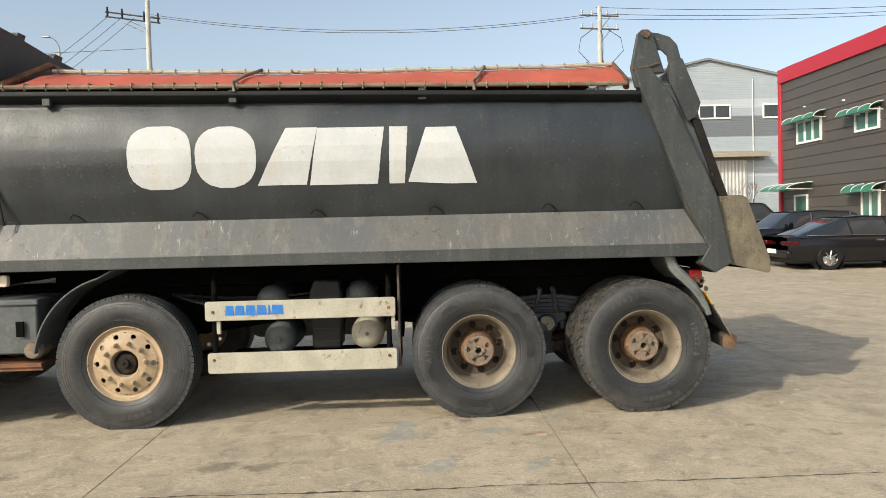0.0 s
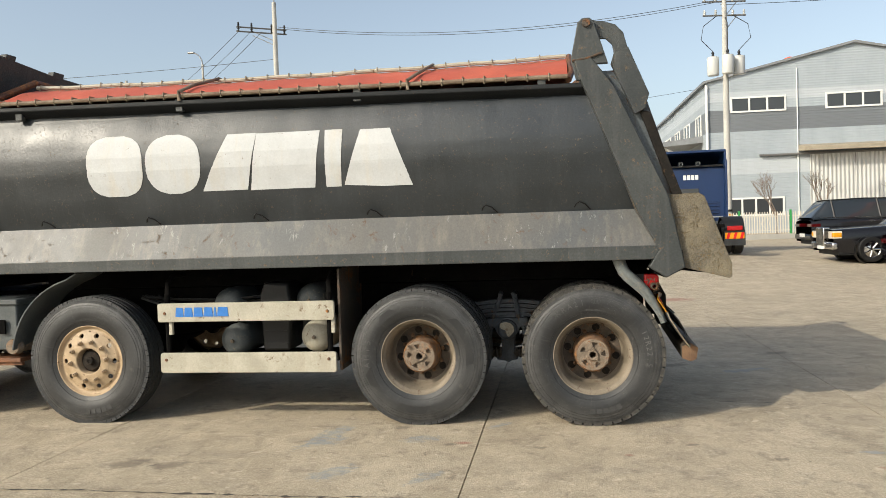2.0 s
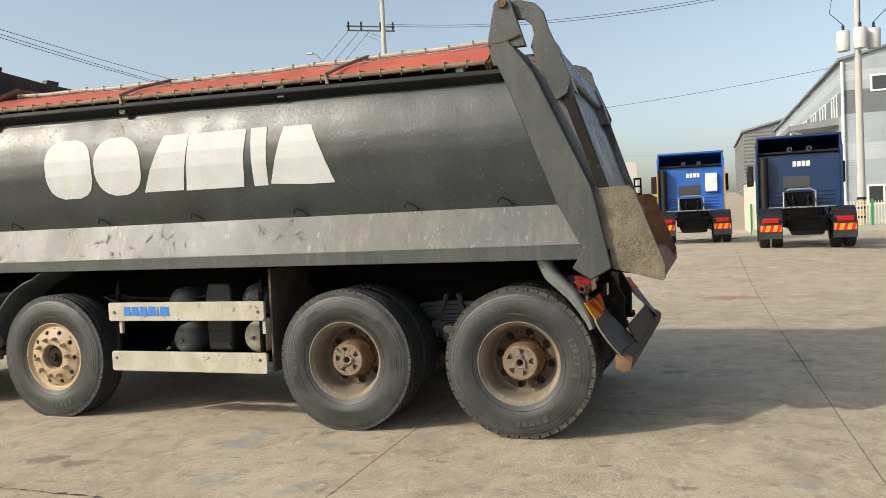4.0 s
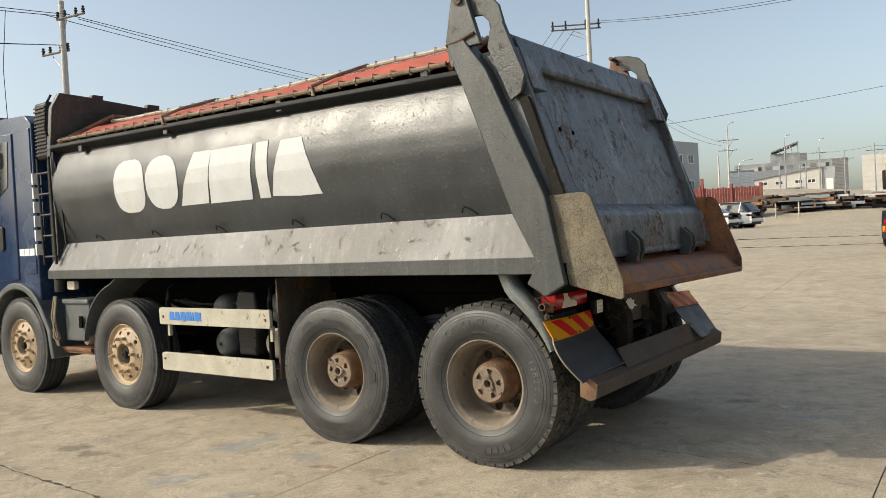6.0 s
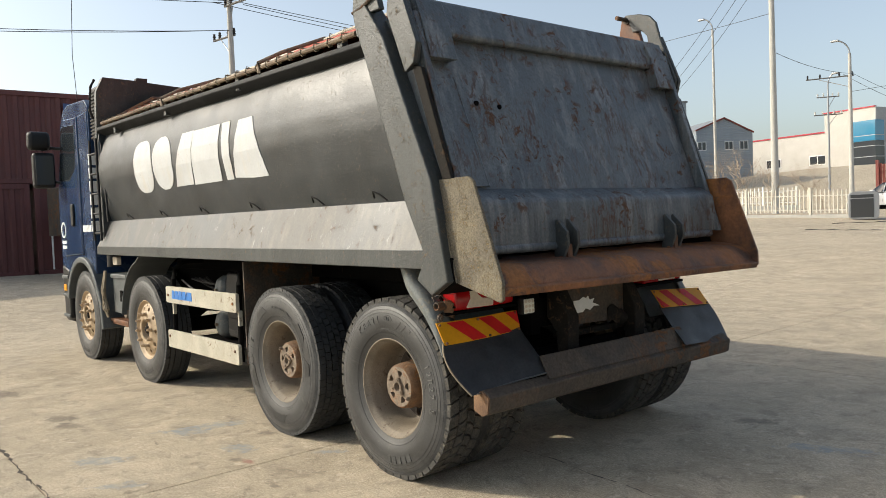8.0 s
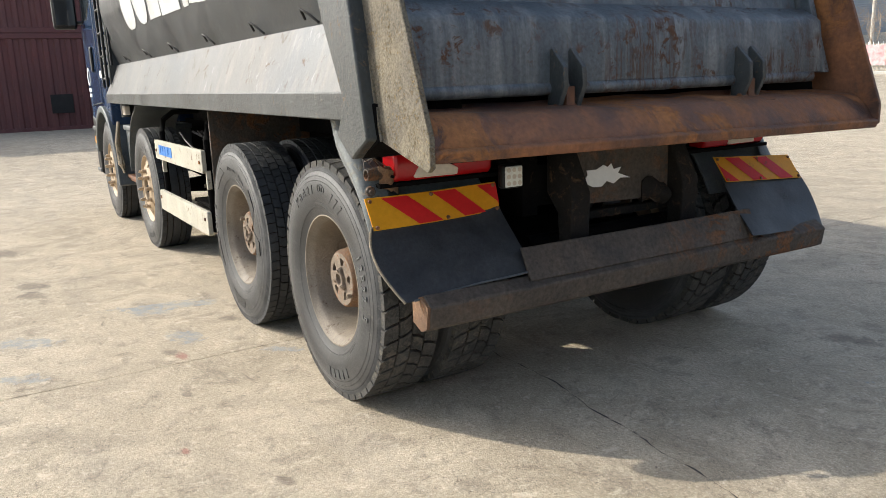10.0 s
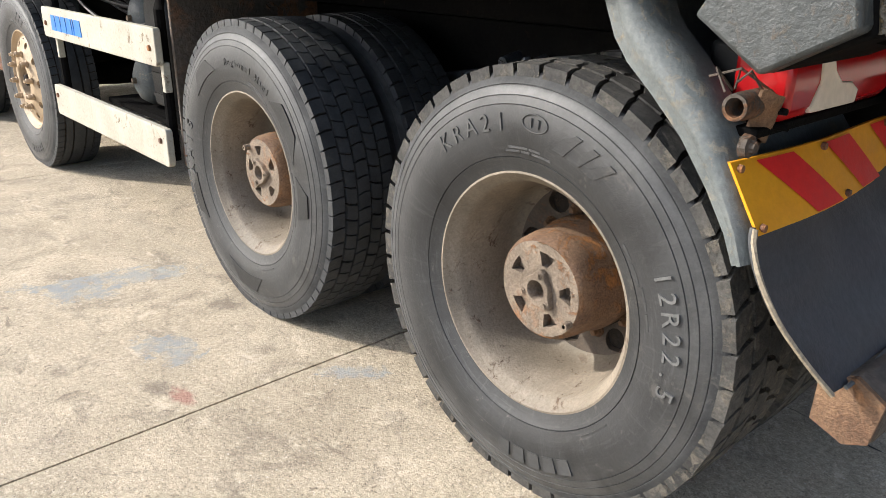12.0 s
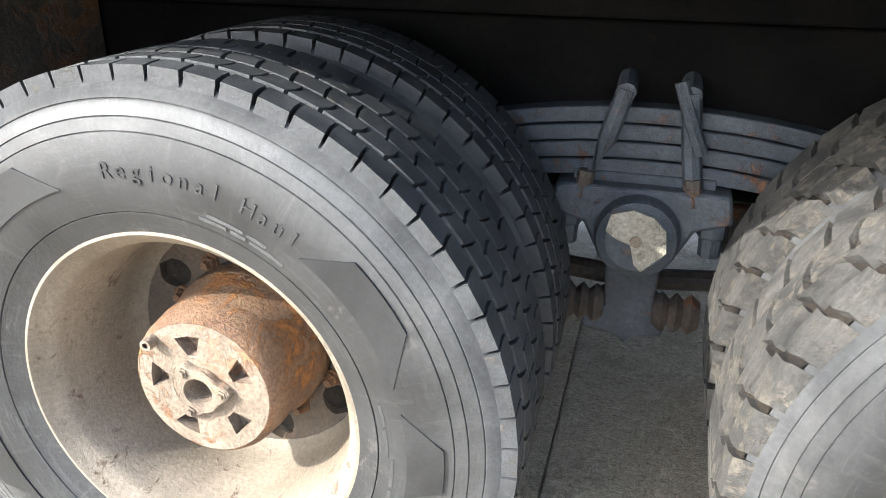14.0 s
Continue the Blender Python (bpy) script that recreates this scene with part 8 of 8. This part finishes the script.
for k, (x, y, h) in enumerate(((11.6, 38.5, 4.2), (14.6, 41.0, 4.5), (19.3, 41.5, 4.6), (23.0, 41.0, 4.3), (6.4, 38.0, 4.0))):
    bare_tree("young leafless tree before the workshop", x, y, h, 10 + k)
for k, (x, y, h) in enumerate(((-24.5, 41.5, 4.5), (-21.5, 44.5, 4.2), (-18.6, 46.6, 4.0), (-26.5, 39.5, 4.4), (-17.0, 44.0, 2.6), (-15.6, 41.5, 2.4))):
    bare_tree("pale leafless shrub beside the gate", x, y, h * 0.95, 40 + k, 1.0, 6, TWIG, 0.009)
for k in range(9):
    r = random.Random(300 + k)
    bare_tree("pale leafless shrub behind the white fence", -22.0 + 0.72 * k + r.uniform(-0.3, 0.3), 35.0 + r.uniform(-1.5, 2.5), r.uniform(3.0, 4.2), 70 + k, 1.1, 6, TWIG, 0.008)
hedge = Shape()
for k in range(8000):
    r = random.Random(900 + k)
    u = r.random()
    x, y = -52.0 + 18.0 * u, 34.0 + 27.0 * u * 0.55 + 8
    z = ground_z(x, y) + r.random() ** 0.7 * (1.6 + 0.5 * math.sin(u * 40))
    p = Vector((x + r.uniform(-0.9, 0.9), y + r.uniform(-0.9, 0.9), z))
    e, g = Vector((r.uniform(-1, 1), r.uniform(-1, 1), r.uniform(-1, 1))).normalized() * 0.15, Vector((r.uniform(-1, 1), r.uniform(-1, 1), r.uniform(-1, 1))).normalized() * 0.14
    hedge.add([p - e, p + g, p + e, p - g], [(0, 1, 2, 3)])
tagged(part("hedge", hedge, LEAF, None, "dark evergreen hedge in front of the steel hall", 0, 0), category="hedge", kind="stuff")

# dark tipper parked before the containers
tip = thing("parked_tipper", "dark rusty tipper body parked before the containers", "truck", at=stand(-17.6, 3.85, 8))
part("body", Shape().prism([(-1.2, 1.1), (1.4, 1.05), (1.7, 1.35), (0.8, 2.35), (-1.2, 2.35)], -1.2, 1.2), DARK_RUST, tip, "", 0.03)
part("tail_sheet", Shape().prism([(1.35, 1.05), (2.1, 0.95), (2.1, 1.0), (1.5, 1.45)], -1.2, 1.2), DARK_RUST, tip, "", 0.01)
part("frame", Shape().box(-1.2, 1.5, -0.5, 0.5, 0.6, 1.1), CHASSIS, tip, "", 0.02)
for side in (-1, 1):
    part("wheel", Shape().lathe([(0.28, side * 1.0 - 0.14), (0.46, side * 1.0 - 0.15), (0.5, side * 1.0 - 0.1), (0.5, side * 1.0 + 0.1), (0.46, side * 1.0 + 0.15), (0.28, side * 1.0 + 0.14)], 28, (0.2, 0, 0.5)), BLACK, tip)
    part("mudflap", Shape().box(0.95, 0.98, side * 1.0 - 0.25, side * 1.0 + 0.25, 0.3, 0.95), FLAP_RUBBER, tip)
    part("tail_lamp", Shape().box(1.4, 1.5, side * 0.85 - 0.15, side * 0.85 + 0.15, 0.85, 0.97), RED_LENS, tip, "", 0.01)


# ---- the ground ----
def ground_sheet():
    s = Shape()
    far = [-3000, -1200, -500, -250, -150, -100, -70, -50, -40] + list(range(-34, 26, 2)) + [28, 34, 42, 55, 75, 110, 180, 300, 600, 1200, 3000]
    fary = [-3000, -1000, -300, -120, -60, -35, -24] + list(range(-18, 52, 2)) + [56, 62, 70, 80, 92, 108, 130, 160, 200, 260, 400, 700, 1500, 3000]
    v = [(x, y, ground_z(x, y) - 0.025) for x in far for y in fary]
    n = len(fary)
    return s.add(v, [(i * n + j, (i + 1) * n + j, (i + 1) * n + j + 1, i * n + j + 1) for i in range(len(far) - 1) for j in range(n - 1)])


ground = part("ground", ground_sheet(), CONCRETE, None, "worn beige concrete yard reaching the distance", 0, 60)
tagged(ground, category="ground", kind="structure")
yard = tagged(new("pavement"), "worn beige concrete slabs with dark open joints", "pavement", kind="structure")
for a, b, w_ in ((Vector((-9.0, 27.2)), Vector((0.6, 38.6)), 0.12), (Vector((-9.0, 24.95)), Vector((3.0, 28.9)), 0.09)):
    def strip(u, v):
        p = a.lerp(b, u)
        return (p.x, p.y + w_ * (v - 0.5) * 2, ground_z(p.x, p.y) + 0.012 + 0.012 * math.sin(u * 120))
    part("drain_strip", Shape().sheet(strip, 60, 1, (0, 0, -0.08)), JOINT, ground, "dark strip across the yard")
SX, SY, GAP = 2.945, 5.9, 0.004
for i in range(-9, 7):
    for j in range(-3, 8):
        x0, y0 = -0.855 + SX * i, -1.62 + SY * j
        def top(u, v, x0=x0, y0=y0):
            x, y = x0 + GAP + (SX - GAP * 2) * u, y0 + GAP + (SY - GAP * 2) * v
            wob = 0.006 * noise.noise((x * 3.0, y * 3.0, 1.0)) if u in (0.0, 1.0) or v in (0.0, 1.0) else 0.0
            return (x + wob, y + wob, ground_z(x, y))
        part("slab", Shape().sheet(top, 6 if -4 < i < 3 and -2 < j < 3 else 3, 12 if -4 < i < 3 and -2 < j < 3 else 4, (0, 0, -0.03)), CONCRETE, yard, "", 0, 60)


def crack(points, wide, seed):
    """A ragged dark crack that wanders along a line on the slabs."""
    r = random.Random(seed)
    s, v = Shape(), []
    pts = [Vector(p) for p in points]
    line = []
    for a, b in zip(pts, pts[1:]):
        n = max(2, int((b - a).length / 0.035))
        line += [a.lerp(b, k / n) for k in range(n)]
    drift = 0.0
    for k, p in enumerate(line):
        drift = drift * 0.85 + r.uniform(-0.008, 0.008)
        w = wide * (0.25 + 1.5 * r.random() ** 3)
        v += [(p.x, p.y + drift - w / 2, ground_z(p.x, p.y) + 0.0025), (p.x, p.y + drift + w / 2, ground_z(p.x, p.y) + 0.0025)]
    s.add(v, [(2 * k, 2 * k + 2, 2 * k + 3, 2 * k + 1) for k in range(len(line) - 1)])
    return part("crack", s, JOINT, yard, "dark ragged crack in the concrete", 0, 0)


crack([(-0.1, 0.84), (0.48, 0.82), (0.75, 0.765), (1.17, 0.72), (2.05, 0.66)], 0.006, 3)
crack([(-3.85, -1.60), (-2.88, -1.61), (-1.5, -1.615)], 0.022, 4)
crack([(-1.5, -1.615), (1.9, -1.63)], 0.012, 5)
crack([(2.1, 2.6), (3.0, 2.75), (4.6, 2.7)], 0.009, 6)
